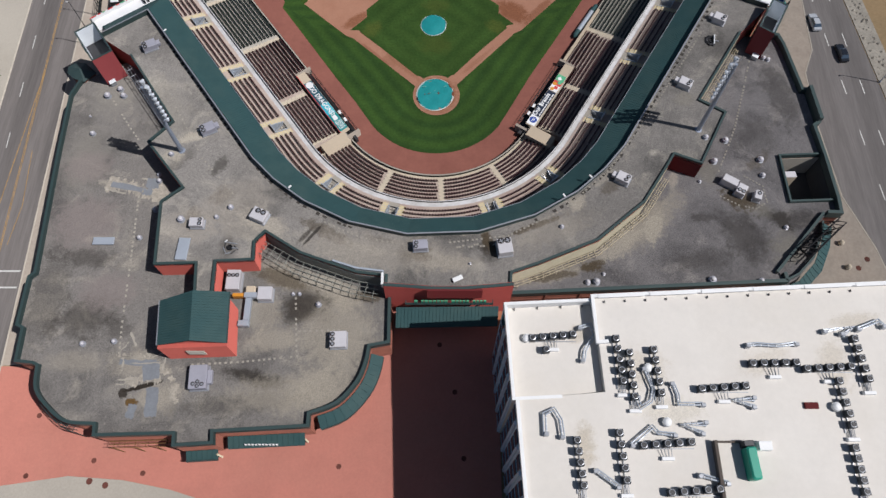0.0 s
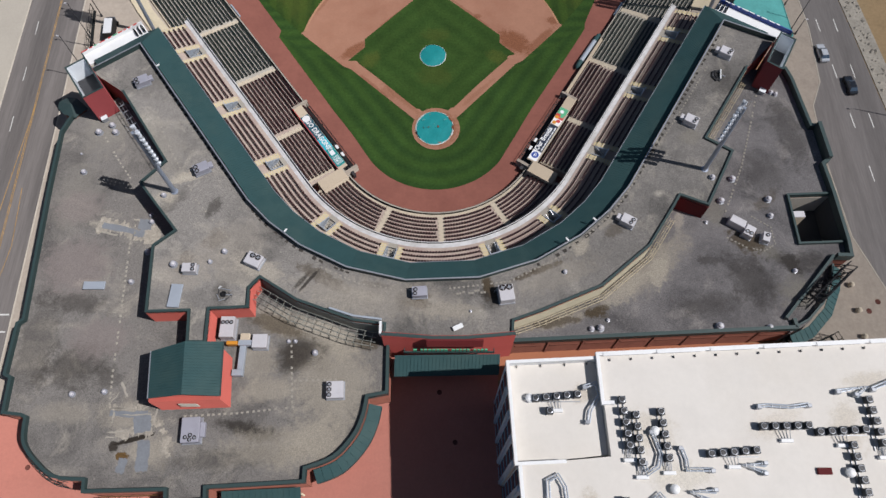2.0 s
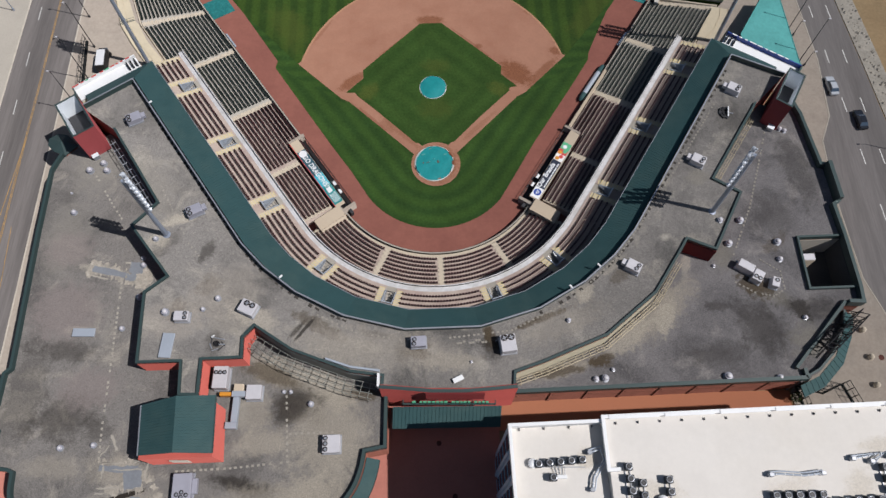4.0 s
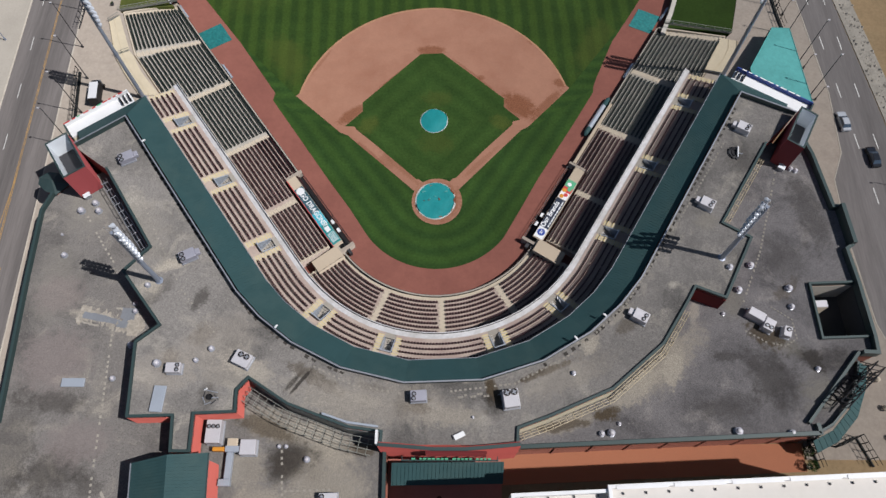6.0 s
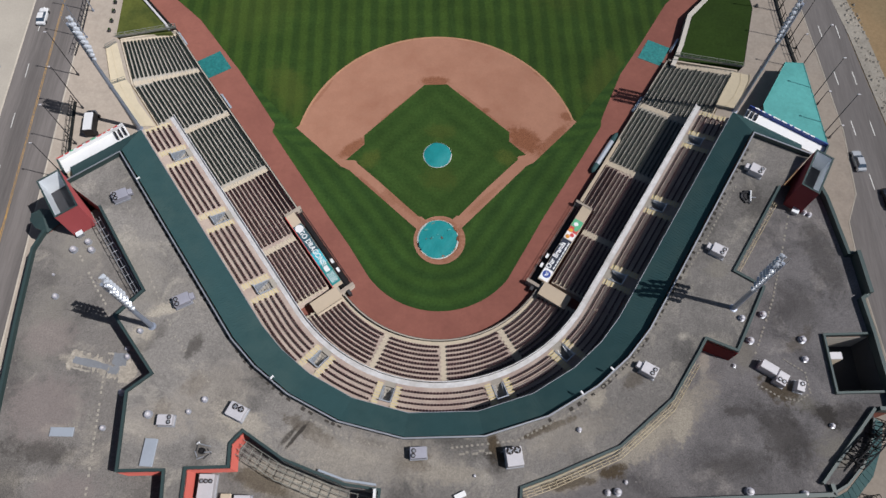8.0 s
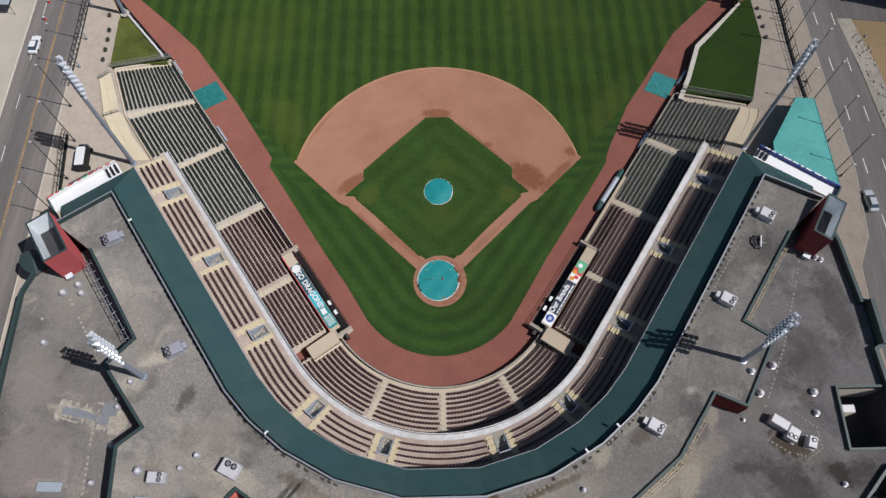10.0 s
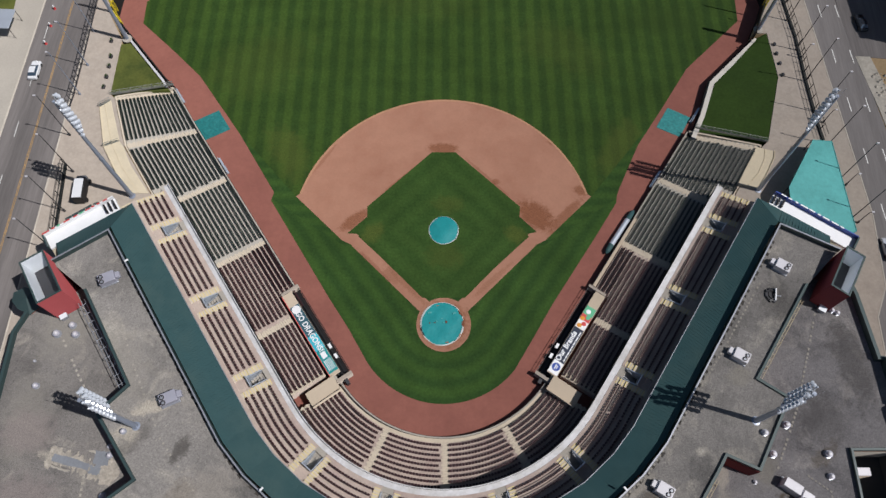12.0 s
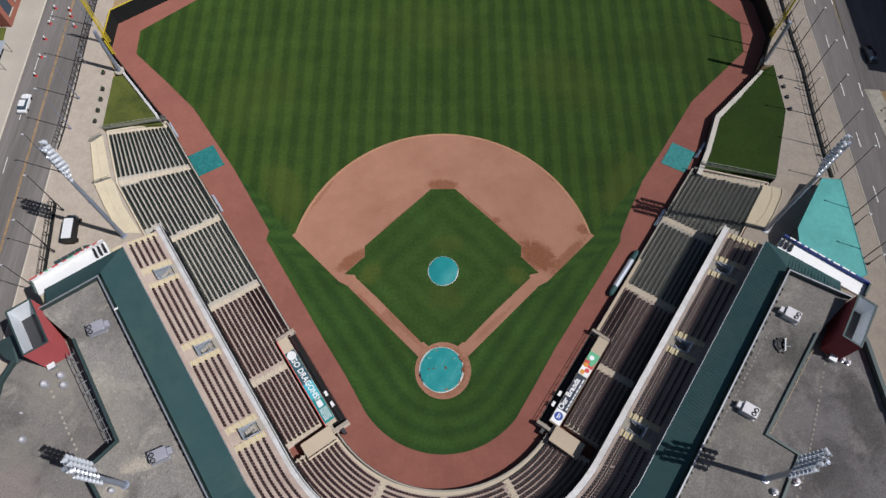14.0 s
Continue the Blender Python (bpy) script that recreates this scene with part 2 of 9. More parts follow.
M = {
    "gravel": gravel("roof_gravel", (0.103, 0.099, 0.095), (0.242, 0.229, 0.216), (0.40, 0.372, 0.325), 0.0),
    "gravel_pale": gravel("roof_gravel_pale", (0.085, 0.080, 0.078), (0.190, 0.179, 0.170), (0.33, 0.304, 0.266), 0.0),
    "gravel_dark": gravel("roof_gravel_dark", (0.085, 0.081, 0.085), (0.212, 0.202, 0.204), (0.35, 0.327, 0.31), -0.02),
    "coping": paint("green_coping", (0.036, 0.062, 0.062), 0.45, large=0.3),
    "green": material("green_metal_roof", (0.034, 0.078, 0.083), 0.6, 0.0, 0.08, 0.12, 5.0, second=(0.045, 0.085, 0.085), amount=0.12),
    "coral": material("red_painted_wall", (0.47, 0.115, 0.093), 0.8, vary=0.06, large=0.3, fine=5.0),
    "gate_red": material("gate_red", (0.40, 0.085, 0.075), 0.8, vary=0.07, large=0.3, fine=5.0),
    "red": material("dark_red_wall", (0.17, 0.03, 0.032), 0.75, vary=0.07, large=0.4),
    "tower_red": material("tower_red", (0.28, 0.062, 0.066), 0.8, vary=0.06, large=0.3, fine=5.0),
    "brick": material("brick_wall", (0.25, 0.098, 0.072), 0.85, vary=0.16, large=0.4, fine=7.0, bump=0.3),
    "plaza": material("red_plaza_paving", (0.505, 0.212, 0.168), 0.85, vary=0.07, large=0.05, fine=2.5, second=(0.455, 0.205, 0.162), amount=0.12),
    "orange": material("orange_paving", (0.47, 0.20, 0.115), 0.85, vary=0.08, large=0.1),
    "concrete": material("concrete", (0.40, 0.348, 0.298), 0.9, vary=0.12, large=0.1, fine=1.8, second=(0.375, 0.333, 0.29), amount=0.14),
    "kerb": material("kerb_concrete", (0.50, 0.46, 0.40), 0.9, vary=0.15, large=0.5, fine=2.0),
    "concrete_grey": material("concrete_grey", (0.40, 0.37, 0.325), 0.9, vary=0.1, large=0.1, fine=3.0),
    "tread": material("terrace_concrete", (0.49, 0.412, 0.362), 0.9, vary=0.12, large=0.3, fine=4.0, second=(0.40, 0.31, 0.28), amount=0.15),
    "tread_grey": material("bleacher_concrete", (0.46, 0.435, 0.39), 0.9, vary=0.12, large=0.3, fine=4.0),
    "step": material("aisle_concrete", (0.57, 0.505, 0.41), 0.9, vary=0.08, large=0.6, fine=4.0),
    "step_yellow": paint("yellow_nosing", (0.66, 0.55, 0.24), 0.7),
    "cream": paint("cream_wall", (0.56, 0.49, 0.36), 0.8),
    "ramp": material("cream_ramp", (0.58, 0.515, 0.39), 0.9, vary=0.08, large=0.3, fine=3.0),
    "walkway": material("white_walkway", (0.60, 0.60, 0.615), 0.7, vary=0.1, large=0.4, fine=3.0, second=(0.46, 0.45, 0.44), amount=0.2),
    "pale_wall": material("pale_wall_top", (0.60, 0.57, 0.52), 0.85, vary=0.1, large=0.4, fine=3.0),
    "white": paint("white_paint", (0.78, 0.79, 0.80), 0.5),
    "white_roof": material("white_membrane", (0.67, 0.64, 0.60), 0.6, vary=0.03, large=0.05, fine=1.2, second=(0.61, 0.575, 0.525), amount=0.06),
    "seat_red": paint("maroon_seat", (0.045, 0.016, 0.018), 0.45, island=0.35),
    "seat_green": paint("dark_green_seat", (0.018, 0.026, 0.022), 0.45, island=0.3),
    "bench": paint("bench_metal", (0.30, 0.31, 0.28), 0.5, 0.3),
    "dirt": material("infield_dirt", (0.40, 0.212, 0.145), 0.95, vary=0.05, large=0.12, fine=2.0, second=(0.335, 0.165, 0.110), amount=0.08),
    "dirt_dark": material("damp_dirt", (0.20, 0.085, 0.05), 0.95, vary=0.12, large=0.6, fine=2.0),
    "dirt_pale": material("dry_dirt", (0.46, 0.26, 0.16), 0.95, vary=0.15, large=0.3, fine=2.0),
    "track": material("warning_track", (0.29, 0.118, 0.092), 0.95, vary=0.08, large=0.12, fine=1.2, second=(0.245, 0.098, 0.078), amount=0.12),
    "teal": material("teal_tarp", (0.012, 0.24, 0.25), 0.45, vary=0.08, large=0.5, fine=1.5),
    "teal_worn": material("worn_teal_tarp", (0.016, 0.175, 0.175), 0.55, vary=0.3, large=0.6, fine=1.8, bump=0.5, second=(0.03, 0.21, 0.205), amount=0.3),
    "hem": paint("dirty_pale_hem", (0.52, 0.55, 0.54), 0.7, vary=0.25, fine=3.0),
    "tent": material("teal_canvas", (0.09, 0.32, 0.31), 0.6, vary=0.12, large=0.15, fine=1.5),
    "asphalt": material("asphalt", (0.185, 0.170, 0.165), 0.9, vary=0.16, large=0.28, fine=4.0, second=(0.118, 0.109, 0.107), amount=0.2, stretch=(1, 0.05, 1)),
    "asphalt_pale": material("worn_asphalt", (0.245, 0.228, 0.222), 0.9, vary=0.16, large=0.22, fine=4.0, second=(0.18, 0.167, 0.162), amount=0.2, stretch=(1, 0.06, 1)),
    "line_white": paint("road_white", (0.62, 0.62, 0.6), 0.7),
    "line_yellow": paint("road_yellow", (0.40, 0.25, 0.10), 0.85, vary=0.3, fine=1.6),
    "ramp_steel": paint("grey_green_steel", (0.16, 0.18, 0.18), 0.5, 0.2),
    "cream_dull": material("dull_cream_cladding", (0.40, 0.365, 0.275), 0.85, vary=0.12, large=0.5, fine=3.0),
    "ring": paint("fan_ring_metal", (0.16, 0.165, 0.18), 0.4, 0.3),
    "well": paint("well_shade_grey", (0.10, 0.095, 0.09), 0.85),
    "galv": paint("galvanised_steel", (0.42, 0.44, 0.48), 0.35, 0.5, vary=0.1),
    "ac": paint("grey_enamel", (0.36, 0.36, 0.42), 0.45, 0.1, vary=0.08),
    "ac_white": paint("pale_enamel", (0.55, 0.54, 0.57), 0.45, 0.05, vary=0.08),
    "black": paint("black_metal", (0.012, 0.012, 0.014), 0.5),
    "condenser_body": paint("condenser_enamel", (0.022, 0.026, 0.033), 0.45, 0.1),
    "well_brown": paint("brown_well_wall", (0.15, 0.125, 0.11), 0.85),
    "fan": paint("dark_fan", (0.03, 0.022, 0.02), 0.5, 0.3),
    "lamp": paint("lamp_enamel", (0.56, 0.60, 0.66), 0.25, 0.2),
    "pole": paint("pole_steel", (0.30, 0.34, 0.42), 0.4, 0.3),
    "pole_dark": paint("pole_dark", (0.05, 0.05, 0.055), 0.5, 0.2),
    "fence": paint("fence_dark", (0.02, 0.022, 0.022), 0.6),
    "dugout_floor": paint("dugout_shade", (0.04, 0.035, 0.035), 0.9),
    "beige": material("beige_roof", (0.54, 0.46, 0.36), 0.85, vary=0.05, large=0.3),
    "facade": paint("blue_grey_panel", (0.44, 0.58, 0.72), 0.35),
    "glass": paint("window_glass", (0.05, 0.075, 0.11), 0.06),
    "sign_blue": paint("banner_teal", (0.05, 0.42, 0.52), 0.5),
    "sign_slate": paint("banner_slate", (0.035, 0.10, 0.13), 0.5),
    "sign_navy": paint("banner_navy", (0.02, 0.03, 0.055), 0.5),
    "sign_red": paint("sign_red", (0.55, 0.06, 0.06), 0.5),
    "sign_royal": paint("sign_royal_blue", (0.03, 0.07, 0.32), 0.5),
    "sign_green": paint("sign_green", (0.10, 0.40, 0.22), 0.5),
    "yellow": paint("yellow_paint", (0.68, 0.52, 0.03), 0.5),
    "orange_paint": paint("orange_paint", (0.65, 0.27, 0.03), 0.5),
    "patch": material("roof_patch_grey", (0.21, 0.225, 0.25), 0.9, vary=0.12, large=0.5, fine=3.0),
    "patch_pale": material("roof_patch_pale", (0.40, 0.365, 0.315), 0.9, vary=0.3, large=0.8, fine=2.5, second=(0.27, 0.25, 0.22), amount=0.3),
    "dots": paint("pale_paver", (0.36, 0.335, 0.295), 0.9, vary=0.15),
    "soil": material("dry_soil", (0.36, 0.26, 0.15), 0.95, vary=0.15, large=0.05, fine=1.5, second=(0.28, 0.22, 0.13), amount=0.2),
    "rock": material("pale_rubble", (0.42, 0.39, 0.34), 0.95, vary=0.2, large=0.3, fine=2.0),
    "leaf": paint("leaf", (0.035, 0.07, 0.018), 0.7, vary=0.2, island=0.4),
    "bark": paint("bark", (0.09, 0.06, 0.04), 0.9),
    "car_white": paint("white_car_paint", (0.75, 0.76, 0.78), 0.25),
    "car_dark": paint("dark_car_paint", (0.015, 0.018, 0.025), 0.25),
    "car_silver": paint("silver_car_paint", (0.5, 0.53, 0.57), 0.25, 0.3),
    "manhole": paint("dark_red_iron", (0.16, 0.062, 0.05), 0.8, vary=0.3, fine=4.0),
    "rust": paint("rust_stain", (0.16, 0.09, 0.035), 0.9, vary=0.2),
    "stain": paint("dark_roof_stain", (0.075, 0.068, 0.062), 0.95, vary=0.3),
    "teal_box": paint("green_bulkhead", (0.02, 0.30, 0.21), 0.5),
    "tank": paint("pale_duct_metal", (0.50, 0.55, 0.62), 0.3, 0.35),
    "skin_blue": paint("pale_blue_liner", (0.74, 0.78, 0.82), 0.6),
}


def turf(name, light, dark, mode, period, angle=0.0):
    """Mown grass: stripes (mode 'line' across an angle, 'diamond' round the mound, 'ring' at even distance from the stands)."""
    m = material(name, light, 0.9, vary=0.28, large=0.11, fine=2.2, bump=0.4, second=tuple(0.76 * c for c in light), amount=0.2)
    nt = m.node_tree
    p = nt.nodes["Principled BSDF"]
    src = p.inputs["Base Color"].links[0].from_socket
    geo = nt.nodes.new("ShaderNodeNewGeometry")

    def dot(vec):
        d = nt.nodes.new("ShaderNodeVectorMath")
        d.operation = "DOT_PRODUCT"
        d.inputs[1].default_value = vec
        nt.links.new(rel, d.inputs[0])
        return d.outputs["Value"]

    def calc(op, a, b=0.0, c=0.0):
        n = nt.nodes.new("ShaderNodeMath")
        n.operation = op
        for s, v in zip(n.inputs, (a, b, c)):
            if hasattr(v, "links"):
                nt.links.new(v, s)
            else:
                s.default_value = v
        return n.outputs[0]

    sub = nt.nodes.new("ShaderNodeVectorMath")
    sub.operation = "SUBTRACT"
    sub.inputs[1].default_value = (SX * CENTRE_W[0], SY * CENTRE_W[1], 0)
    nt.links.new(geo.outputs["Position"], sub.inputs[0])
    wob = nt.nodes.new("ShaderNodeTexNoise")
    wob.inputs["Scale"].default_value = 0.25
    nt.links.new(geo.outputs["Position"], wob.inputs["Vector"])
    rel = sub.outputs[0]

    def stripe(v, per, soft=0.25):
        v = calc("ADD", v, calc("MULTIPLY", wob.outputs[0], 0.7))
        s = calc("SINE", calc("MULTIPLY", v, 2 * math.pi / per))
        r = nt.nodes.new("ShaderNodeMapRange")
        r.inputs[1].default_value, r.inputs[2].default_value = -soft, soft
        nt.links.new(s, r.inputs[0])
        return r.outputs[0]

    if mode == "ring":
        rl, rr = dot((*NL, 0)), dot((*NR, 0))
        sl, sr = dot((*UL, 0)), dot((*UR, 0))
        ln = nt.nodes.new("ShaderNodeVectorMath")
        ln.operation = "LENGTH"
        nt.links.new(rel, ln.inputs[0])
        gl, gr = calc("GREATER_THAN", sl, 0.0), calc("GREATER_THAN", sr, 0.0)
        mid = calc("MULTIPLY", calc("SUBTRACT", 1.0, gl), calc("SUBTRACT", 1.0, gr))
        r = calc("ADD", calc("ADD", calc("MULTIPLY", gl, rl), calc("MULTIPLY", gr, rr)), calc("MULTIPLY", mid, ln.outputs["Value"]))
        fac = stripe(r, period, 0.9)
    elif mode == "diamond":
        a = radians(angle)
        mx, my = fw(0, 18.25)
        ox, oy = SX * (mx - CENTRE_W[0]), SY * (my - CENTRE_W[1])
        u = calc("ABSOLUTE", calc("SUBTRACT", dot((math.cos(a), math.sin(a), 0)), ox * math.cos(a) + oy * math.sin(a)))
        w = calc("ABSOLUTE", calc("SUBTRACT", dot((-math.sin(a), math.cos(a), 0)), oy * math.cos(a) - ox * math.sin(a)))
        fac = stripe(calc("MAXIMUM", u, w), period, 1.3)
    else:
        a = radians(angle)
        fac = stripe(dot((math.cos(a), math.sin(a), 0)), period, 0.5)
        fac = calc("MULTIPLY_ADD", stripe(dot((-math.sin(a), math.cos(a), 0)), period * 1.6, 0.8), 0.14, calc("MULTIPLY", fac, 0.86))
    x = nt.nodes.new("ShaderNodeMix")
    x.data_type, x.blend_type = "RGBA", "MULTIPLY"
    x.inputs[7].default_value = (*[d / l for d, l in zip(dark, light)], 1)
    nt.links.new(fac, x.inputs[0])
    nt.links.new(src, x.inputs[6])
    nt.links.new(x.outputs[2], p.inputs["Base Color"])
    return m


# ---- plan: the bowl ----
SX, SY = 0.957, 0.9915
PHI = radians(2.2)                 # the field's axis against the y axis
FX, FY = 0.2, 0.5                  # home plate
LEG = radians(55.5)                # half the turn of the bowl
CY = 2.5                           # centre of the bowl's curve ahead of home plate


def fw(x, y):
    """From the field's axes to the world's."""
    return (FX + x * math.cos(PHI) - y * math.sin(PHI), FY + x * math.sin(PHI) + y * math.cos(PHI))


def turned(x, y):
    return (x * math.cos(PHI) - y * math.sin(PHI), x * math.sin(PHI) + y * math.cos(PHI))


def bowl(v, r):
    """A place in the bowl: v up to 55.5 is an angle in degrees from behind home plate, beyond it metres up the straight sides; minus is the left."""
    side, a = (1 if v >= 0 else -1), abs(v)
    if a <= 55.5:
        return fw(side * r * math.sin(radians(a)), CY - r * math.cos(radians(a)))
    s = a - 55.5
    if side < 0 and a > 104.0:                      # the left stand's last block leans in, past a slanting aisle
        s += 0.25 * (r - 21.0) * min(1.0, (a - 104.0) / 10.8)
        r -= max(0.0, a - 114.8) * (0.04 + 0.2 * (r - 21.0) / 12.0)
    if side > 0 and a > 104.0:
        s += 0.3 * (r - 20.5) * min(1.0, (a - 104.0) / 10.3)
    return fw(side * (r * math.sin(LEG) + s * math.cos(LEG)), CY - r * math.cos(LEG) + s * math.sin(LEG))


def bowl_angle(v, r=26.0):
    """The heading (degrees about z) of the rows at v."""
    (x0, y0), (x1, y1) = bowl(v - 0.01, r), bowl(v + 0.01, r)
    return math.degrees(math.atan2(y1 - y0, x1 - x0))


def span(v0, v1, step=4.0):
    """Values of v from v0 to v1, close on the curve and sparse on the straights."""
    cuts = {v0, v1} | {c for c in (-114.8, -104.0, 104.0) if v0 < c < v1}
    k = -55.5
    while k <= 55.5 + 1e-6:
        if v0 < k < v1:
            cuts.add(round(k, 3))
        k += step * 55.5 / 56.0
    return sorted(cuts)


CENTRE_W = fw(0, CY)
NL, NR = turned(-math.sin(LEG), -math.cos(LEG)), turned(math.sin(LEG), -math.cos(LEG))
UL, UR = turned(-math.cos(LEG), math.sin(LEG)), turned(math.cos(LEG), math.sin(LEG))

SOOT, SAND, RUST, DAMP = (0.045, 0.040, 0.036), (0.36, 0.325, 0.27), (0.12, 0.07, 0.025), (0.232, 0.096, 0.052)
stains(M["gravel_pale"], [
    (-17.8, -61.5, 7.5, 4.0, 20, SAND, 0.75), (-25.6, -53.5, 5.5, 2.4, 10, SAND, 0.6), (-22.0, -43.4, 11.0, 2.6, -18, SAND, 0.8), (-42.1, -62.7, 4.4, 3.6, 0, SAND, 0.6), (-15.5, -46.5, 4.5, 3.0, 0, SAND, 0.6),
    (-46.7, -57.4, 5.0, 2.6, 0, SAND, 0.5), (-55.9, -56.9, 6.0, 2.0, 0, SAND, 0.35), (-62.0, -20.0, 5.0, 9.0, 0, (0.24, 0.225, 0.20), 0.5), (-60.0, -6.0, 5.0, 5.0, 0, (0.25, 0.235, 0.21), 0.6),
    (-58.0, -39.2, 6.5, 2.2, -8, SOOT, 0.6), (-55.8, -49.6, 6.5, 4.2, 12, SOOT, 0.65), (-50.4, -51.4, 2.6, 2.4, 0, SOOT, 0.5), (-27.4, -59.7, 6.2, 1.5, -12, SOOT, 0.95), (-21.3, -47.8, 4.6, 3.4, 30, SOOT, 0.8),
    (-17.6, -48.6, 2.0, 3.2, 0, SOOT, 0.55), (-30.0, -63.6, 12.0, 2.0, 4, SOOT, 0.45), (-63.0, -46.0, 4.5, 11.0, 0, SOOT, 0.45)])
stains(M["gravel_pale"], [(-44.6, -60.9, 3.9, 0.5, 16, (0.025, 0.02, 0.016), 0.95), (-47.6, -62.0, 0.9, 1.1, 0, (0.03, 0.024, 0.02), 0.9), (-46.0, -63.4, 1.3, 0.9, 0, RUST, 0.95)], 0.7, 1.2, 0.12)
stains(M["gravel_dark"], [
    (59.8, -37.4, 3.6, 3.6, 45, (0.25, 0.235, 0.205), 0.7), (55.6, -30.0, 4.5, 1.6, -20, (0.25, 0.235, 0.20), 0.6), (36.5, -33.0, 9.5, 3.0, 42, SAND, 0.7), (48.2, -22.6, 2.4, 3.2, 0, (0.24, 0.225, 0.19), 0.55), (20.0, -42.0, 8.0, 1.8, 15, SAND, 0.7),
    (52.2, -35.1, 4.6, 6.0, 20, SOOT, 0.6), (61.7, -32.0, 7.0, 2.4, -10, SOOT, 0.55), (58.0, -15.0, 5.0, 5.0, 0, SOOT, 0.35), (44.5, -39.7, 6.0, 2.5, 5, SOOT, 0.45), (64.5, -6.0, 3.5, 9.0, 10, SOOT, 0.5)])
stains(M["gravel"], [
    (-15.0, -40.1, 7.5, 2.4, -16, (0.29, 0.268, 0.235), 0.6), (2.0, -41.9, 5.5, 1.7, 0, SAND, 0.6), (-31.0, -36.0, 5.0, 2.4, 0, (0.28, 0.255, 0.22), 0.5), (37.7, -21.3, 1.1, 0.8, 10, (0.45, 0.42, 0.37), 0.8), (44.8, -10.1, 2.6, 1.9, 0, (0.28, 0.26, 0.22), 0.5),
    (-48.0, -12.5, 5.5, 8.5, 35, (0.27, 0.25, 0.22), 0.5), (-20.9, -37.2, 0.5, 2.4, -40, SOOT, 0.9), (-4.6, -40.6, 1.4, 2.0, 0, SOOT, 0.6), (9.0, -40.0, 2.0, 2.4, 20, SOOT, 0.75), (-33.4, -39.0, 1.6, 2.0, 0, SOOT, 0.5), (-8.4, -37.9, 3.0, 0.7, -10, SOOT, 0.5),
    (-43.5, -23.0, 4.5, 1.6, 50, SOOT, 0.4), (52.0, 2.0, 4.0, 4.0, 0, SOOT, 0.35)], 1.1, 0.7)
EARTH, CHALK, MAUVE = (0.088, 0.068, 0.046), (0.39, 0.357, 0.305), (0.225, 0.194, 0.186)
stains(M["gravel"], [(-27.8, -34.9, 6.0, 2.2, -25, CHALK, 0.69), (-41.6, -18.0, 3.8, 1.4, 15, CHALK, 0.94), (-44.7, -21.8, 2.2, 1.6, 0, CHALK, 0.75), (-2.4, -40.8, 3.0, 1.2, -10, EARTH, 0.88), (-36.5, -23.9, 1.4, 2.6, -30, SOOT, 0.62), (-17.5, -36.5, 6.0, 1.4, -28, EARTH, 0.56), (-9.7, -39.7, 4.0, 1.2, -15, CHALK, 0.50), (8.4, -38.0, 0.9, 3.0, 0, EARTH, 0.95), (23.7, -31.2, 2.2, 1.4, 40, CHALK, 0.95), (16.6, -35.4, 6.0, 0.7, 22, EARTH, 0.88), (5.6, -36.4, 4.0, 0.8, 3, CHALK, 0.62), (28.8, -26.4, 3.0, 0.8, 45, CHALK, 0.50), (29.5, -28.2, 2.4, 1.4, 40, EARTH, 0.50), (-35.3, -29.7, 2.6, 1.8, 40, EARTH, 0.50), (-39.7, -34.1, 1.6, 2.4, 0, EARTH, 0.50), (9.3, -39.5, 3.0, 0.8, 0, SOOT, 0.75)], 1.3, 0.8, 0.25)
stains(M["gravel_dark"], [(37.4, -33.7, 2.1, 3.9, -20, CHALK, 0.95), (31.1, -36.9, 5.6, 2.5, 38, CHALK, 0.75), (26.3, -40.9, 2.7, 1.3, 20, EARTH, 0.95), (52.9, -28.0, 3.9, 2.5, -30, EARTH, 0.88), (45.7, -31.7, 3.1, 1.0, 0, SOOT, 0.50), (59.5, -32.4, 1.8, 2.5, 30, SOOT, 0.75), (19.6, -42.6, 5.1, 1.0, 8, EARTH, 0.75), (41.9, -24.4, 1.0, 2.3, -10, CHALK, 0.62), (57.5, -20.5, 3.1, 1.4, 40, EARTH, 0.50)], 1.3, 0.8, 0.25)
stains(M["gravel_pale"], [(-25.0, -43.1, 6.2, 1.8, -20, EARTH, 0.75), (-17.4, -43.7, 5.6, 1.4, -15, CHALK, 0.88), (-10.5, -46.1, 3.1, 1.4, 0, EARTH, 0.75), (-55.0, -25.4, 5.1, 1.0, -10, CHALK, 0.75), (-57.1, -35.8, 2.7, 0.9, 0, CHALK, 0.62), (-61.3, -21.7, 5.1, 4.1, 0, MAUVE, 0.62), (-59.5, -32.7, 7.2, 6.2, 0, MAUVE, 0.69), (-53.1, -45.3, 6.2, 4.1, 0, MAUVE, 0.62), (-35.6, -45.1, 1.6, 4.1, 0, EARTH, 0.75)], 0.9, 0.9, 0.3)
stains(M["gravel_pale"], [(-15.5, -52.5, 8.0, 8.0, 0, SAND, 0.6), (-24.0, -62.0, 9.0, 3.5, 0, SAND, 0.45), (-27.5, -49.0, 4.0, 4.0, 0, SAND, 0.5), (-21.5, -48.0, 3.6, 2.6, 30, (0.06, 0.052, 0.045), 0.85)], 1.0, 0.8, 0.3)
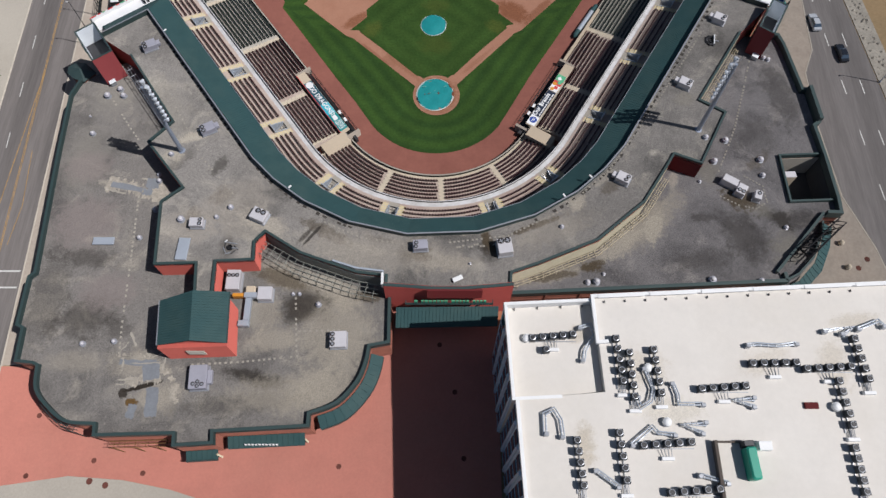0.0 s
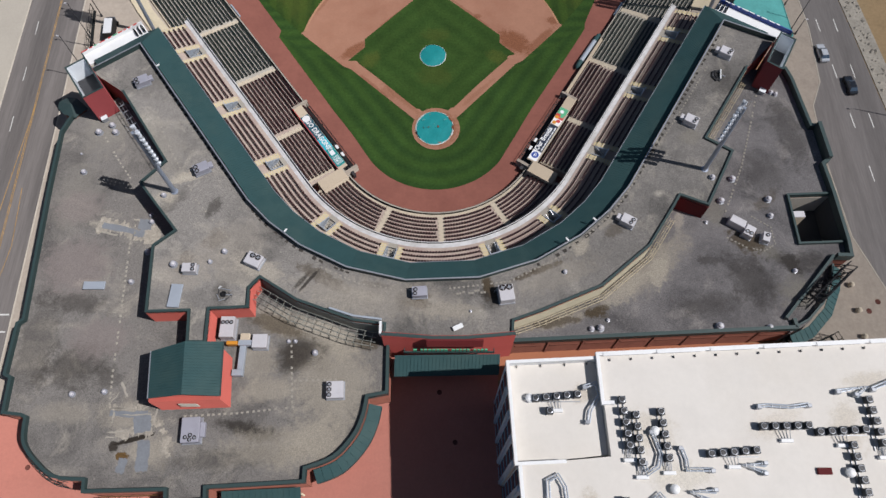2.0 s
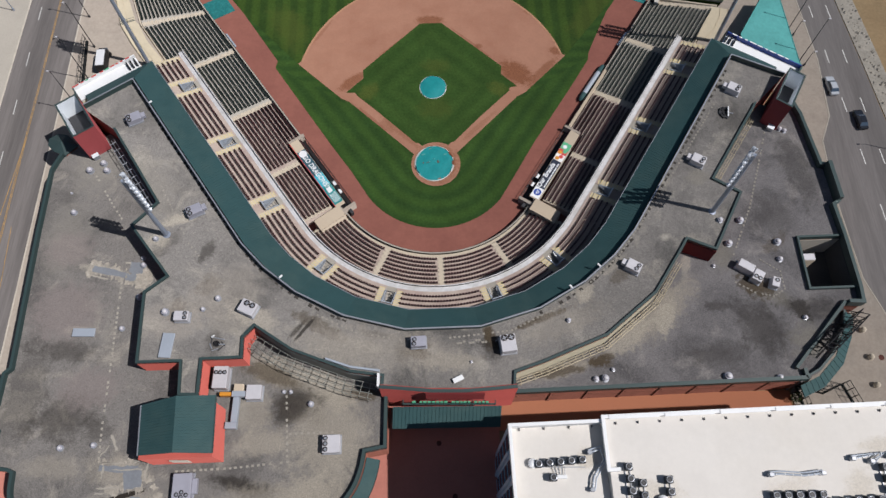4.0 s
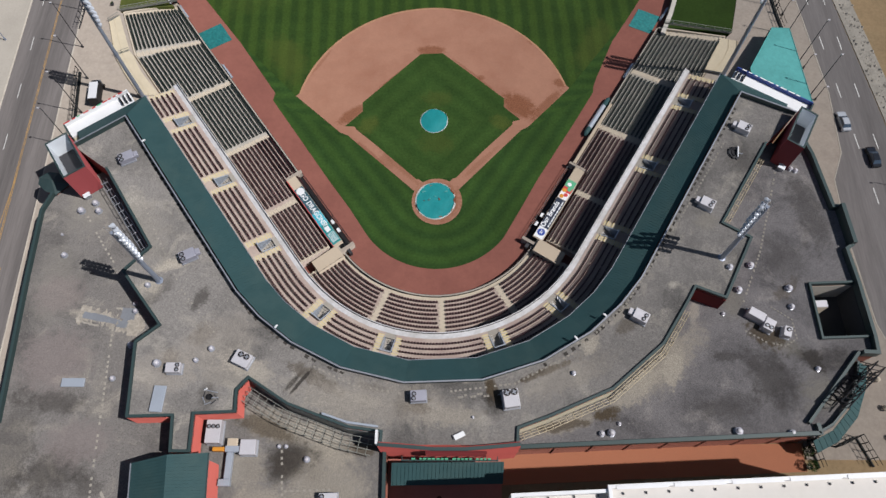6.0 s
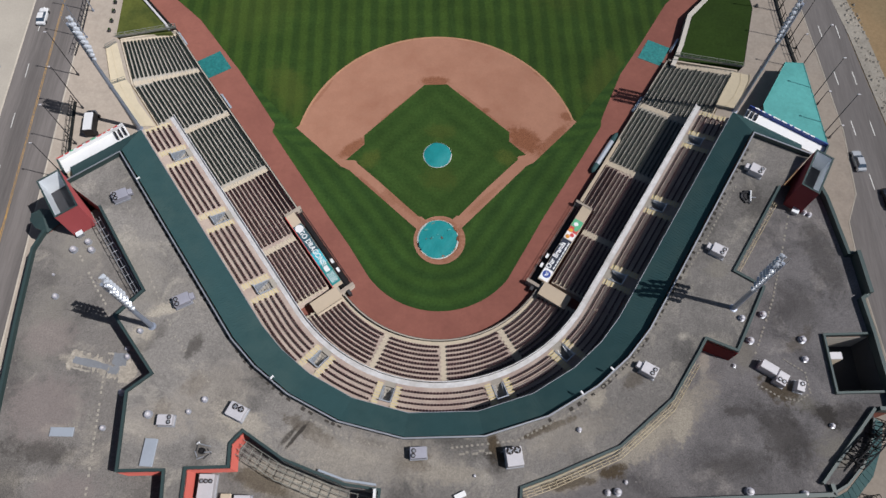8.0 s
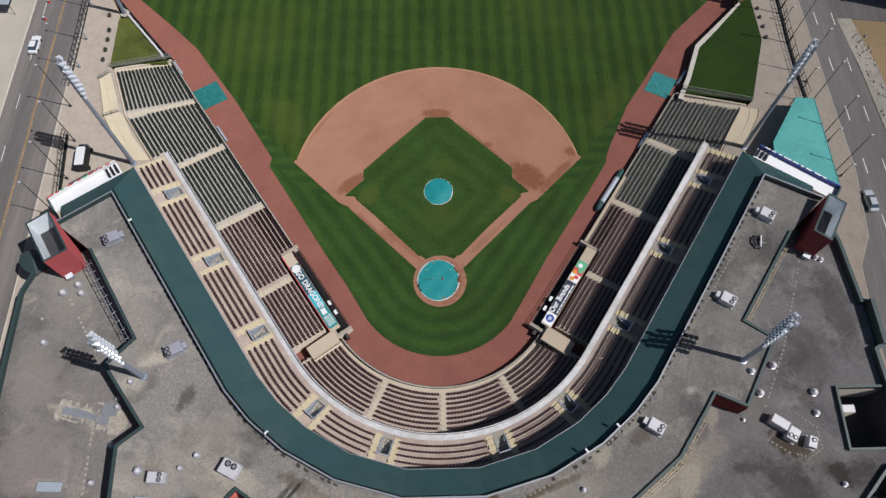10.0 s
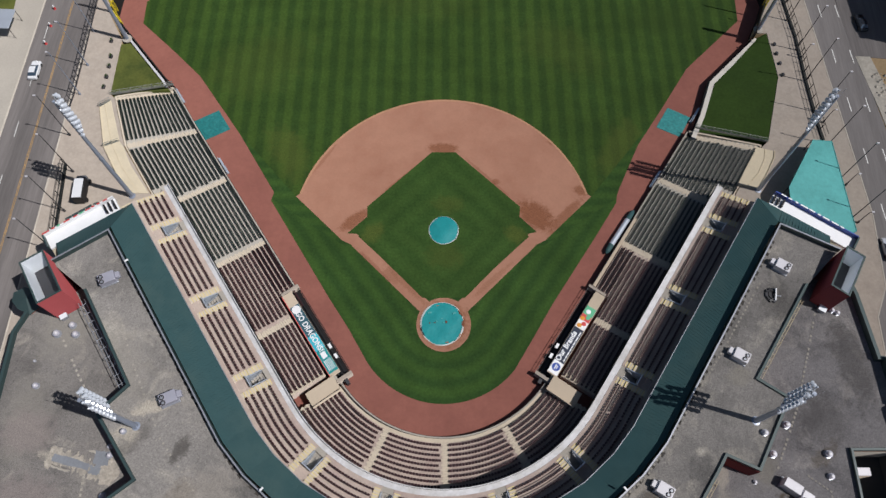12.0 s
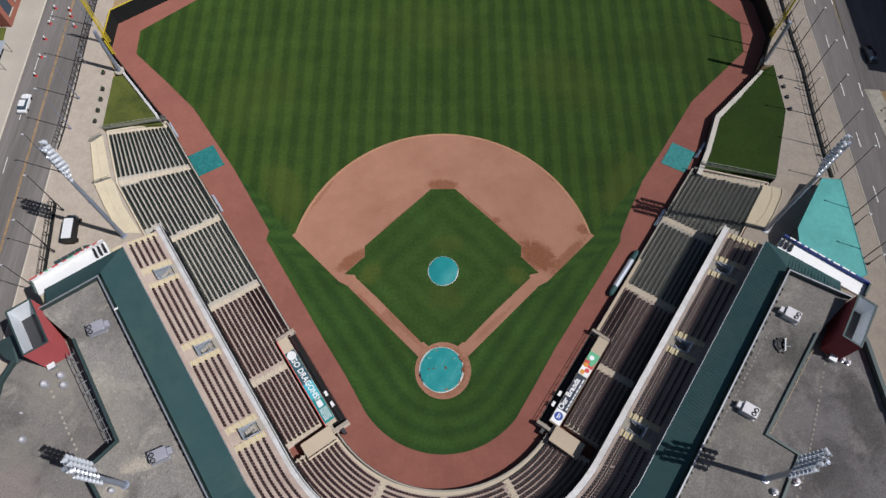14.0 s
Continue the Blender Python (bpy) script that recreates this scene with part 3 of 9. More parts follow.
stains(M["gravel"], [(-8.0, -40.0, 16.0, 4.0, -6, (0.34, 0.31, 0.27), 0.55), (-33.0, -31.0, 8.0, 5.0, 30, (0.33, 0.30, 0.265), 0.5), (-40.5, -35.5, 6.0, 4.0, 0, (0.32, 0.29, 0.255), 0.45), (20.0, -36.0, 9.0, 3.0, 22, (0.32, 0.29, 0.25), 0.45), (-19.5, -36.8, 0.35, 3.2, -38, SOOT, 0.9), (-2.2, -39.5, 2.0, 1.2, 0, EARTH, 0.7), (9.2, -38.5, 0.8, 2.6, 10, EARTH, 0.8)], 1.1, 0.7, 0.3)
stains(M["dirt"], [
    (16.4, 22.3, 5.2, 3.2, -35, DAMP, 0.95), (22.0, 22.4, 6.2, 1.3, 50, DAMP, 0.7), (25.2, 28.0, 1.9, 1.4, 0, DAMP, 0.8), (-1.2, 36.2, 3.6, 1.7, 0, DAMP, 0.85), (-17.0, 20.0, 4.2, 1.6, 42, DAMP, 0.85), (9.0, 29.2, 1.1, 0.8, 0, DAMP, 0.7),
    (20.0, 38.6, 1.3, 0.9, 0, DAMP, 0.6), (-9.4, 9.0, 2.5, 1.2, -45, DAMP, 0.4), (0.3, 0.6, 5.4, 5.2, 0, (0.24, 0.105, 0.058), 0.8), (-7.0, 8.0, 7.0, 0.9, -45, (0.26, 0.12, 0.07), 0.6), (-12.5, 10.6, 6.0, 0.7, -45, (0.24, 0.10, 0.06), 0.6), (8.5, 9.0, 6.0, 0.7, 45, (0.29, 0.14, 0.085), 0.5), (-7.5, 30.5, 7.5, 0.5, 44, DAMP, 0.7), (7.5, 30.0, 7.5, 0.45, -44, DAMP, 0.5), (8.0, 47.0, 6.0, 0.5, -16, DAMP, 0.8), (22.5, 36.5, 4.0, 0.5, -52, DAMP, 0.5), (-24.0, 33.0, 4.5, 0.45, 60, DAMP, 0.4)], 0.8, 1.0, 0.25)

stains(M["white_roof"], [(19.5, -58.0, 1.6, 1.6, 0, (0.40, 0.34, 0.25), 0.5), (27.0, -63.0, 4.0, 3.0, 0, (0.50, 0.45, 0.37), 0.5), (19.0, -72.5, 1.5, 3.0, 0, (0.42, 0.36, 0.27), 0.6), (52.0, -62.5, 2.5, 4.0, 0, (0.46, 0.41, 0.33), 0.5), (43.0, -62.0, 4.0, 2.0, 20, (0.52, 0.47, 0.40), 0.5), (56.0, -56.5, 4.0, 1.2, 10, (0.45, 0.40, 0.32), 0.5), (30.0, -68.5, 5.0, 2.0, 0, (0.5, 0.46, 0.38), 0.5)], 1.4, 0.8)

M["turf_out"] = turf("outfield_turf", (0.0475, 0.090, 0.0170), (0.0300, 0.063, 0.0140), "line", 3.3, math.degrees(PHI))
M["turf_in"] = turf("infield_turf", (0.046, 0.094, 0.0205), (0.034, 0.075, 0.0165), "diamond", 3.7, 45 + math.degrees(PHI))
M["turf_foul"] = turf("foul_turf", (0.044, 0.095, 0.0205), (0.031, 0.072, 0.0175), "ring", 3.1)
STRAW = (0.085, 0.105, 0.022)
stains(M["turf_out"], [(-40.0, 55.0, 14.0, 9.0, 40, STRAW, 0.18), (22.0, 62.0, 12.0, 7.0, -30, STRAW, 0.2), (-8.0, 75.0, 16.0, 8.0, 0, STRAW, 0.15), (45.0, 70.0, 10.0, 6.0, 0, (0.03, 0.055, 0.012), 0.4), (-31.0, 34.0, 4.0, 8.0, 30, STRAW, 0.45), (33.0, 38.0, 4.0, 9.0, -25, STRAW, 0.4)], 1.2, 0.25)
stains(M["turf_in"], [(-13.5, 17.5, 3.0, 2.0, 45, STRAW, 0.6), (13.0, 18.0, 3.0, 2.0, -45, STRAW, 0.6), (0.0, 24.0, 3.4, 2.4, 0, STRAW, 0.4), (0.0, 13.5, 4.2, 3.2, 0, STRAW, 0.35)], 1.0, 0.6)
M["turf_dark"] = material("dark_lawn", (0.032, 0.062, 0.012), 0.95, vary=0.22, large=0.15, fine=2.5, bump=0.4, second=(0.026, 0.050, 0.011), amount=0.15)
M["turf_plain"] = material("rough_lawn", (0.105, 0.120, 0.030), 0.95, vary=0.22, large=0.15, fine=2.5, bump=0.4, second=(0.055, 0.072, 0.02), amount=0.15)


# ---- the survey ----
# The plan is written in the axes of an aerial survey, level by level; survey() turns a place in it into true metres.
SX, SY, SZ, SHEAR = 0.957, 0.9915, 1.1917, 0.1922
LEVEL = [0.0]
PLACED = set()


def level(z):
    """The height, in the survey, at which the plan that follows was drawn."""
    LEVEL[0] = z


def survey(x, y, z, ref=None):
    return (SX * x, SY * y - SHEAR * (LEVEL[0] if ref is None else ref), SZ * z)


def spot(x, y, z, rx=0, ry=0, rz=0, ref=None):
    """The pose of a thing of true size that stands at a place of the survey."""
    return pose(*survey(x, y, z, ref), rx, ry, rz)


# ---- mesh helpers ----
def mesh_of(name, bm):
    me = bpy.data.meshes.new(name)
    bmesh.ops.recalc_face_normals(bm, faces=bm.faces[:])
    bm.to_mesh(me)
    bm.free()
    return me


def part(name, bm, mat, parent=None, label="", local=False):
    """A bmesh as one mesh object, under a thing or a part; local: in true metres about the thing's own origin."""
    local = local or (parent is not None and parent.name in PLACED)
    if not local:
        for v in bm.verts:
            v.co = survey(*v.co)
    me = mesh_of(name, bm)
    for x in (mat if isinstance(mat, (list, tuple)) else (mat,)):
        me.materials.append(M[x] if isinstance(x, str) else x)
    ob = new(name, me)
    if local:
        PLACED.add(ob.name)
    if parent:
        ob.parent = parent
    if label:
        ob["label"] = label
    return ob


def thing(name, label, category, group="", kind="", at=None):
    ob = new(name)
    ob.empty_display_size = 0.3
    if at is not None:
        ob.matrix_basis = at
        PLACED.add(ob.name)
    return tagged(ob, label, category, group, kind)


def box(bm, x0, x1, y0, y1, z0, z1, mi=0, m=None):
    vs = [bm.verts.new(v) for v in ((x0, y0, z0), (x1, y0, z0), (x1, y1, z0), (x0, y1, z0), (x0, y0, z1), (x1, y0, z1), (x1, y1, z1), (x0, y1, z1))]
    if m is not None:
        for v in vs:
            v.co = m @ v.co
    for f in ((3, 2, 1, 0), (4, 5, 6, 7), (0, 1, 5, 4), (1, 2, 6, 5), (2, 3, 7, 6), (3, 0, 4, 7)):
        bm.faces.new([vs[i] for i in f]).material_index = mi
    return vs


def bevel_box(bm, x0, x1, y0, y1, z0, z1, b=0.04, mi=0):
    """A box with its upper and upright edges chamfered."""
    rings = []
    for z, i in ((z0, 0), (z1 - b, 0), (z1, b)):
        c = b
        pts = []
        for (x, sx), (y, sy), first in (((x0, 1), (y0, 1), 0), ((x1, -1), (y0, 1), 1), ((x1, -1), (y1, -1), 0), ((x0, 1), (y1, -1), 1)):
            a1, a2 = (x + sx * i, y + sy * (c + i)), (x + sx * (c + i), y + sy * i)
            pts += [a1, a2] if not first else [a2, a1]
        rings.append([bm.verts.new((px, py, z)) for px, py in pts])
    n = 8
    for a, b_ in zip(rings, rings[1:]):
        for i in range(n):
            bm.faces.new((a[i], a[(i + 1) % n], b_[(i + 1) % n], b_[i])).material_index = mi
    bm.faces.new(rings[-1]).material_index = mi
    bm.faces.new(rings[0][::-1]).material_index = mi


def prism(bm, poly, z0, z1, top=0, side=0):
    lo, hi = [bm.verts.new((x, y, z0)) for x, y in poly], [bm.verts.new((x, y, z1)) for x, y in poly]
    n = len(poly)
    bm.faces.new(hi).material_index = top
    bm.faces.new(lo[::-1]).material_index = side
    for i in range(n):
        bm.faces.new((lo[i], lo[(i + 1) % n], hi[(i + 1) % n], hi[i])).material_index = side


def sheet(bm, poly, z):
    bm.faces.new([bm.verts.new((x, y, z)) for x, y in poly])


def offset(poly, d, closed=False):
    """The polyline moved by d to its left, with mitred corners."""
    out, n = [], len(poly)
    for i, p in enumerate(poly):
        a = poly[i - 1] if i or closed else None
        b = poly[(i + 1) % n] if i < n - 1 or closed else None
        dirs = []
        if a:
            dirs.append((Vector(p) - Vector(a)).normalized())
        if b:
            dirs.append((Vector(b) - Vector(p)).normalized())
        ns = [Vector((-q.y, q.x)) for q in dirs]
        k = (ns[0] + ns[-1])
        k = k / max(k.dot(ns[0]), 0.35)
        out.append((p[0] + k.x * d, p[1] + k.y * d))
    return out


def ribbon(bm, poly, d0, d1, z0, z1, closed=False, mi=0):
    """A wall along a polyline, from d0 to d1 on its left; z may be a list along the line."""
    a, b = offset(poly, d0, closed), offset(poly, d1, closed)
    n = len(poly)
    zs0 = z0 if isinstance(z0, list) else [z0] * n
    zs1 = z1 if isinstance(z1, list) else [z1] * n
    q = [[bm.verts.new((*p, z)) for p, z in zip(l, zz)] for l, zz in ((a, zs0), (b, zs0), (b, zs1), (a, zs1))]
    for i in range(n if closed else n - 1):
        j = (i + 1) % n
        for u, w in ((0, 1), (1, 2), (2, 3), (3, 0)):
            bm.faces.new((q[u][i], q[u][j], q[w][j], q[w][i])).material_index = mi
    if not closed:
        for i in (0, n - 1):
            bm.faces.new([q[k][i] for k in range(4)]).material_index = mi


def rod(bm, p, q, r, r2=None, sides=8, mi=0):
    p, q = Vector(p), Vector(q)
    r2 = r if r2 is None else r2
    d = (q - p).normalized()
    u = d.orthogonal().normalized()
    w = d.cross(u)
    rings = [[bm.verts.new(c + rr * (math.cos(2 * math.pi * i / sides) * u + math.sin(2 * math.pi * i / sides) * w)) for i in range(sides)] for c, rr in ((p, r), (q, r2))]
    for i in range(sides):
        j = (i + 1) % sides
        bm.faces.new((rings[0][i], rings[0][j], rings[1][j], rings[1][i])).material_index = mi
    bm.faces.new(rings[0][::-1]).material_index = mi
    bm.faces.new(rings[1]).material_index = mi


def lathe(bm, profile, sides=14, at=(0, 0, 0), mi=0):
    """Profile: (radius, z) from below to above."""
    rings = []
    for r, z in profile:
        rings.append([bm.verts.new((at[0] + r * math.cos(2 * math.pi * i / sides), at[1] + r * math.sin(2 * math.pi * i / sides), at[2] + z)) for i in range(sides)])
    for a, b in zip(rings, rings[1:]):
        for i in range(sides):
            j = (i + 1) % sides
            bm.faces.new((a[i], a[j], b[j], b[i])).material_index = mi
    bm.faces.new(rings[0][::-1]).material_index = mi
    bm.faces.new(rings[-1]).material_index = mi


def pipe(bm, pts, r, sides=8, mi=0):
    """A bent pipe with mitred elbows."""
    pts = [Vector(p) for p in pts]
    rings = []
    for i, p in enumerate(pts):
        d0 = (p - pts[i - 1]).normalized() if i else (pts[1] - p).normalized()
        d1 = (pts[i + 1] - p).normalized() if i < len(pts) - 1 else d0
        t = (d0 + d1).normalized()
        u = t.cross(Vector((0, 0, 1)))
        u = u.normalized() if u.length > 0.05 else Vector((1, 0, 0))
        w = t.cross(u).normalized()
        rings.append([bm.verts.new(p + r * (math.cos(2 * math.pi * k / sides) * u + math.sin(2 * math.pi * k / sides) * w)) for k in range(sides)])
    for a, b in zip(rings, rings[1:]):
        for k in range(sides):
            j = (k + 1) % sides
            bm.faces.new((a[k], a[j], b[j], b[k])).material_index = mi
    bm.faces.new(rings[0][::-1]).material_index = mi
    bm.faces.new(rings[-1]).material_index = mi


def blob_poly(cx, cy, rx, ry, seed, n=28, rough=0.3, turn=0.0):
    """An uneven rounded outline."""
    rnd = random.Random(seed)
    ph = [rnd.uniform(0, 6.28) for _ in range(4)]
    out = []
    for i in range(n):
        a = 2 * math.pi * i / n
        k = 1 + rough * (0.5 * math.sin(2 * a + ph[0]) + 0.4 * math.sin(3 * a + ph[1]) + 0.35 * math.sin(5 * a + ph[2]) + 0.3 * math.sin(9 * a + ph[3])) + rnd.uniform(-0.5, 0.5) * rough * 0.5
        x, y = rx * k * math.cos(a), ry * k * math.sin(a)
        out.append((cx + x * math.cos(turn) - y * math.sin(turn), cy + x * math.sin(turn) + y * math.cos(turn)))
    return out


def structure(name, bm, mat, label, category):
    return tagged(part(name, bm, mat), label, category, kind="structure")


def circle(cx, cy, r, n=40):
    return [(cx + r * math.cos(2 * math.pi * i / n), cy + r * math.sin(2 * math.pi * i / n)) for i in range(n)]

# ---- levels ----
STREET, LOW, HIGH = 2.5, 7.5, 11.0
DECK = 5.15                          # the white walkway of the bowl
V_LEFT, V_RIGHT = -126.6, 114.3     # ends of the lower stands
V_UP = 103.0                        # ends of the upper stands


def can_in(v):
    return 34.7 + 0.8 * min(1.0, (v / 55.5) ** 2) + (-0.05 if v < -30 else 0.0)


def can_out(v):
    return 38.5 + 1.5 * min(1.0, (v / 55.5) ** 2)


# ---- ground, roads, pavements ----
level(2.5)
hole = [bowl(v, 33.6 if abs(v) > 103.9 else 30.5) for v in span(V_LEFT, V_RIGHT, 8)] + [(63.5, 39.5), (68.0, 54.9), (67.4, 66.1), (64.6, 66.0), (69.2, 75.7), (67.8, 85), (60, 95), (32, 112), (0, 117), (-30, 106), (-62.3, 83), (-75.2, 73.6), (-75, 66), (-70.7, 58.7), (-70.7, 57.5), (-69.95, 45.2)]
far = [(-1500, -1500), (1500, -1500), (1500, 1500), (-1500, 1500)]
from mathutils.geometry import tessellate_polygon
tri = tessellate_polygon([[Vector((*p, 0)) for p in far], [Vector((*p, 0)) for p in hole]])
bm = bmesh.new()
vs = [bm.verts.new((*p, STREET - 0.2)) for p in far + hole]
for t3 in tri:
    bm.faces.new([vs[i] for i in t3])
n0 = len(far)
low = [bm.verts.new((*p, -0.1)) for p in hole]
for i in range(len(hole)):
    j = (i + 1) % len(hole)
    bm.faces.new((vs[n0 + i], vs[n0 + j], low[j], low[i]))
structure("ground", bm, "soil", "dry tan soil around the ballpark", "ground")


def road(name, left, right, label, mat="asphalt"):
    bm = bmesh.new()
    n = len(left)
    a, b = [bm.verts.new((*p, STREET - 0.14)) for p in left], [bm.verts.new((*p, STREET - 0.14)) for p in right]
    for i in range(n - 1):
        bm.faces.new((a[i], b[i], b[i + 1], a[i + 1]))
    return structure(name, bm, mat, label, "road")


def kerb_w(y):
    return -88.9 - 0.018 * y


def kerb_e(y):
    return -76.35 - 0.034 * y


YS = [-400, -60, 0, 60, 400]
road("road", [(kerb_w(y), y) for y in YS], [(kerb_e(y), y) for y in YS], "worn grey asphalt road with a double yellow line")
KR = [(90, -400), (84, -46), (81.8, -34.6), (79.4, -27.8), (78.1, -24.2), (77.0, -8), (77.4, 4.3), (80.1, 10.1), (80.9, 24), (79.2, 48), (76.8, 81), (70, 400)]
KE = [(106, -400), (95.5, -46), (94.8, -34.6), (94.2, -27.8), (93.9, -24.2), (92.9, -8), (91.9, 4.3), (91.3, 10.1), (90, 24), (87.4, 48), (83.6, 81), (78, 400)]
road("road", KR, KE, "grey asphalt road with broken white lane lines", "asphalt_pale")
road("road", [(-400, -96), (kerb_w(-90), -96)], [(-400, -110), (kerb_w(-90), -110)], "grey asphalt side road")


def slab(name, poly, mat, label, z=STREET, category="pavement"):
    bm = bmesh.new()
    prism(bm, poly, STREET - 0.6, z)
    return structure(name, bm, mat, label, category)


for line in ([(kerb_e(y), y) for y in YS], [(kerb_w(y), y) for y in YS], KR):
    bm = bmesh.new()
    ribbon(bm, line, -0.11, 0.11, STREET - 0.2, STREET + 0.015)
    structure("kerb", bm, "kerb", "pale concrete kerb at the edge of the road", "kerb")
WEST_PAVE = [(kerb_e(y) + 0.15, y) for y in (-56, -20, 20, 60, 140)]
slab("pavement", WEST_PAVE + [(-75.4, 140), (-75.4, 66), (-70.8, 58.8), (-70.8, 57.4), (-70.05, 45.1)] + [bowl(V_LEFT, 33.7), bowl(-114.8, 33.7), bowl(-104, 33.7)] + [(-62, 14), (-69.5, -1), (-67.4, -50), (-67.8, -56)], "concrete", "pale concrete pavement beside the ballpark")
slab("pavement", [(kerb_w(y) - 0.15, y) for y in (-90, 0, 60, 140)] + [(-97.5, 140), (-97.5, -90)], "concrete_grey", "grey concrete pavement across the road")
slab("pavement", [(84, -46.5), (81.65, -34.6), (79.25, -27.8), (77.95, -24.2), (76.85, -8), (77.25, 4.3), (79.95, 10.1), (80.75, 24), (79.05, 48), (76.65, 81), (74, 140)][::-1] + [(60.9, -46.5), (60.9, -44), (72.6, -30), (72.4, -12), (71.6, 8), (69.5, 18)] + [bowl(103.9, 33.7), bowl(V_RIGHT, 33.7), (63.6, 39.5), (68.1, 54.9), (67.5, 66.2), (64.8, 66.2), (69.5, 75.6), (68.1, 85), (61, 96), (61, 140)], "concrete", "pale concrete pavement beside the ballpark")
slab("plaza", [(-75.0, -56.2), (-67.8, -56.2), (-67.4, -50), (-40, -50), (-7.4, -50), (-7.4, -45), (11, -45), (11, -90), (-24, -90), (-37.9, -76.8), (-42.2, -75.6), (-50, -74.2), (-58.9, -73.6), (-69, -75), (-74.6, -76)], "plaza", "red paved plaza in front of the ballpark", STREET + 0.01)
slab("pavement", [(-74.6, -76.02), (-69, -75.02), (-58.9, -73.62), (-50, -74.22), (-42.2, -75.62), (-37.9, -76.82), (-24, -90), (-24, -130), (-73.8, -130)], "concrete_grey", "grey concrete apron below the red plaza")
slab("pavement", [(11.02, -45), (60.4, -44), (60.6, -48.3), (11.02, -50.5)], "orange", "orange brick pavement along the ballpark wall", STREET + 0.012)
slab("ground_strip", [(-97.6, -90), (-97.6, 140), (-160, 140), (-160, -90)], "concrete_grey", "pale concrete car park", STREET - 0.02)
slab("verge", [(95.2, -34.6), (94.1, -24.2), (93.1, -8), (92.1, 4.3), (90.2, 24), (87.6, 48), (85.4, 61), (88.6, 61), (91.4, 48), (94.2, 24), (96.2, 4.3), (97.2, -8), (98.4, -24.2), (99.4, -34.6)], "rock", "strip of pale rubble beside the road", STREET - 0.1)
bm = bmesh.new()
rnd = random.Random(21)
for i in range(420):
    y = rnd.uniform(-32, 58)
    x = 92.1 - 0.094 * (y - 4.3) + rnd.uniform(0.5, 3.6)
    r = rnd.choice((0.12, 0.16, 0.2, 0.3, 0.42))
    vs_ = [bm.verts.new((x + r * rnd.uniform(0.7, 1.2) * math.cos(a), y + r * rnd.uniform(0.7, 1.2) * math.sin(a), STREET - 0.12)) for a in (0.3, 1.3, 2.4, 3.5, 4.5, 5.5)]
    tip = bm.verts.new((x + rnd.uniform(-0.1, 0.1), y + rnd.uniform(-0.1, 0.1), STREET - 0.1 + r * 0.9))
    for k in range(6):
        bm.faces.new((vs_[k], vs_[(k + 1) % 6], tip))
tagged(structure("rubble", bm, "rock", "loose pale stones scattered on the rubble strip", "rubble"), kind="stuff")
slab("car_park", [(85.2, 61), (86.5, 61), (101, 60), (101, 110), (82.6, 110), (84, 81)], "asphalt", "dark asphalt yard across the road", STREET - 0.12, "road")


def stripe(poly, mat, z=STREET - 0.132):
    bm = bmesh.new()
    sheet(bm, poly, z)
    return bm


def lane_marks():
    bm = bmesh.new()
    for y0 in range(-110, 140, 12):
        a, b = y0 + 0.5, y0 + 4.0
        for off in (9.2,):
            xa, xb = kerb_e(a) - off, kerb_e(b) - off
            sheet(bm, [(xa - 0.08, a), (xa + 0.08, a), (xb + 0.08, b), (xb - 0.08, b)], STREET - 0.134)
    for y0 in range(-60, 140, 12):
        a, b = y0 - 0.8, y0 + 2.6
        for k in (84.1, 87.9):
            xa, xb = k - 0.062 * (a - 10), k - 0.062 * (b - 10)
            sheet(bm, [(xa - 0.08, a), (xa + 0.08, a), (xb + 0.08, b), (xb - 0.08, b)], STREET - 0.134)
    for y in (-39.0, -42.1):
        sheet(bm, [(kerb_e(y) - 9.5, y - 0.15), (kerb_e(y) - 0.6, y - 0.15), (kerb_e(y) - 0.6, y + 0.15), (kerb_e(y) - 9.5, y + 0.15)], STREET - 0.134)
    structure("lane_markings", bm, "line_white", "white lane dashes and stop lines on asphalt", "road marking")
    bm = bmesh.new()
    for off in (0.0, 0.26):
        xs = [(-81.6 - 0.033 * y - off, y) for y in (-110, 140)]
        sheet(bm, [(xs[0][0] - 0.06, -110), (xs[0][0] + 0.06, -110), (xs[1][0] + 0.06, 140), (xs[1][0] - 0.06, 140)], STREET - 0.134)
    sheet(bm, [(-84.7, -60), (-84.55, -60), (-81.7, 5), (-81.85, 5)], STREET - 0.133)
    sheet(bm, [(-79.8, -14.1), (-79.68, -14.1), (-78.58, -26), (-79.38, -33.9), (-79.5, -33.9), (-78.7, -26)][::-1], STREET - 0.1335)
    structure("lane_markings", bm, "line_yellow", "double yellow centre line on asphalt", "road marking")


lane_marks()

# ---- playing field ----
level(0.0)
bm = bmesh.new()
sheet(bm, [bowl(v, 33.5 if abs(v) > 103.9 else 30.4) for v in span(V_LEFT, V_RIGHT, 8)] + hole[-16:], 0.0)
structure("warning_track", bm, "track", "reddish brown dirt warning track", "ground")
GRASS = [(-69.5, 71.5), (-69.0, 65.4), (-60.4, 58), (-53.8, 52), (-43.2, 38.5), (-34.2, 25.5), (-34.5, 23.7)] + [bowl(-55.5 - s, 16.0) for s in (14, 7)] + [bowl(v, 16.4) for v in span(-55.5, 50, 3)] + \
    [(16.6, -1.0), (20.2, 5.3), (28.9, 19.0), (33.1, 25.9), (33.3, 27.4), (33.9, 29.0), (38.4, 39.0), (43.4, 46.8), (50.4, 58.2), (63.2, 71.5), (63.5, 79.4), (57.3, 85.6), (35, 101), (0, 108.5), (-32, 99), (-58.7, 80.7)]
bm = bmesh.new()
sheet(bm, GRASS, 0.02)
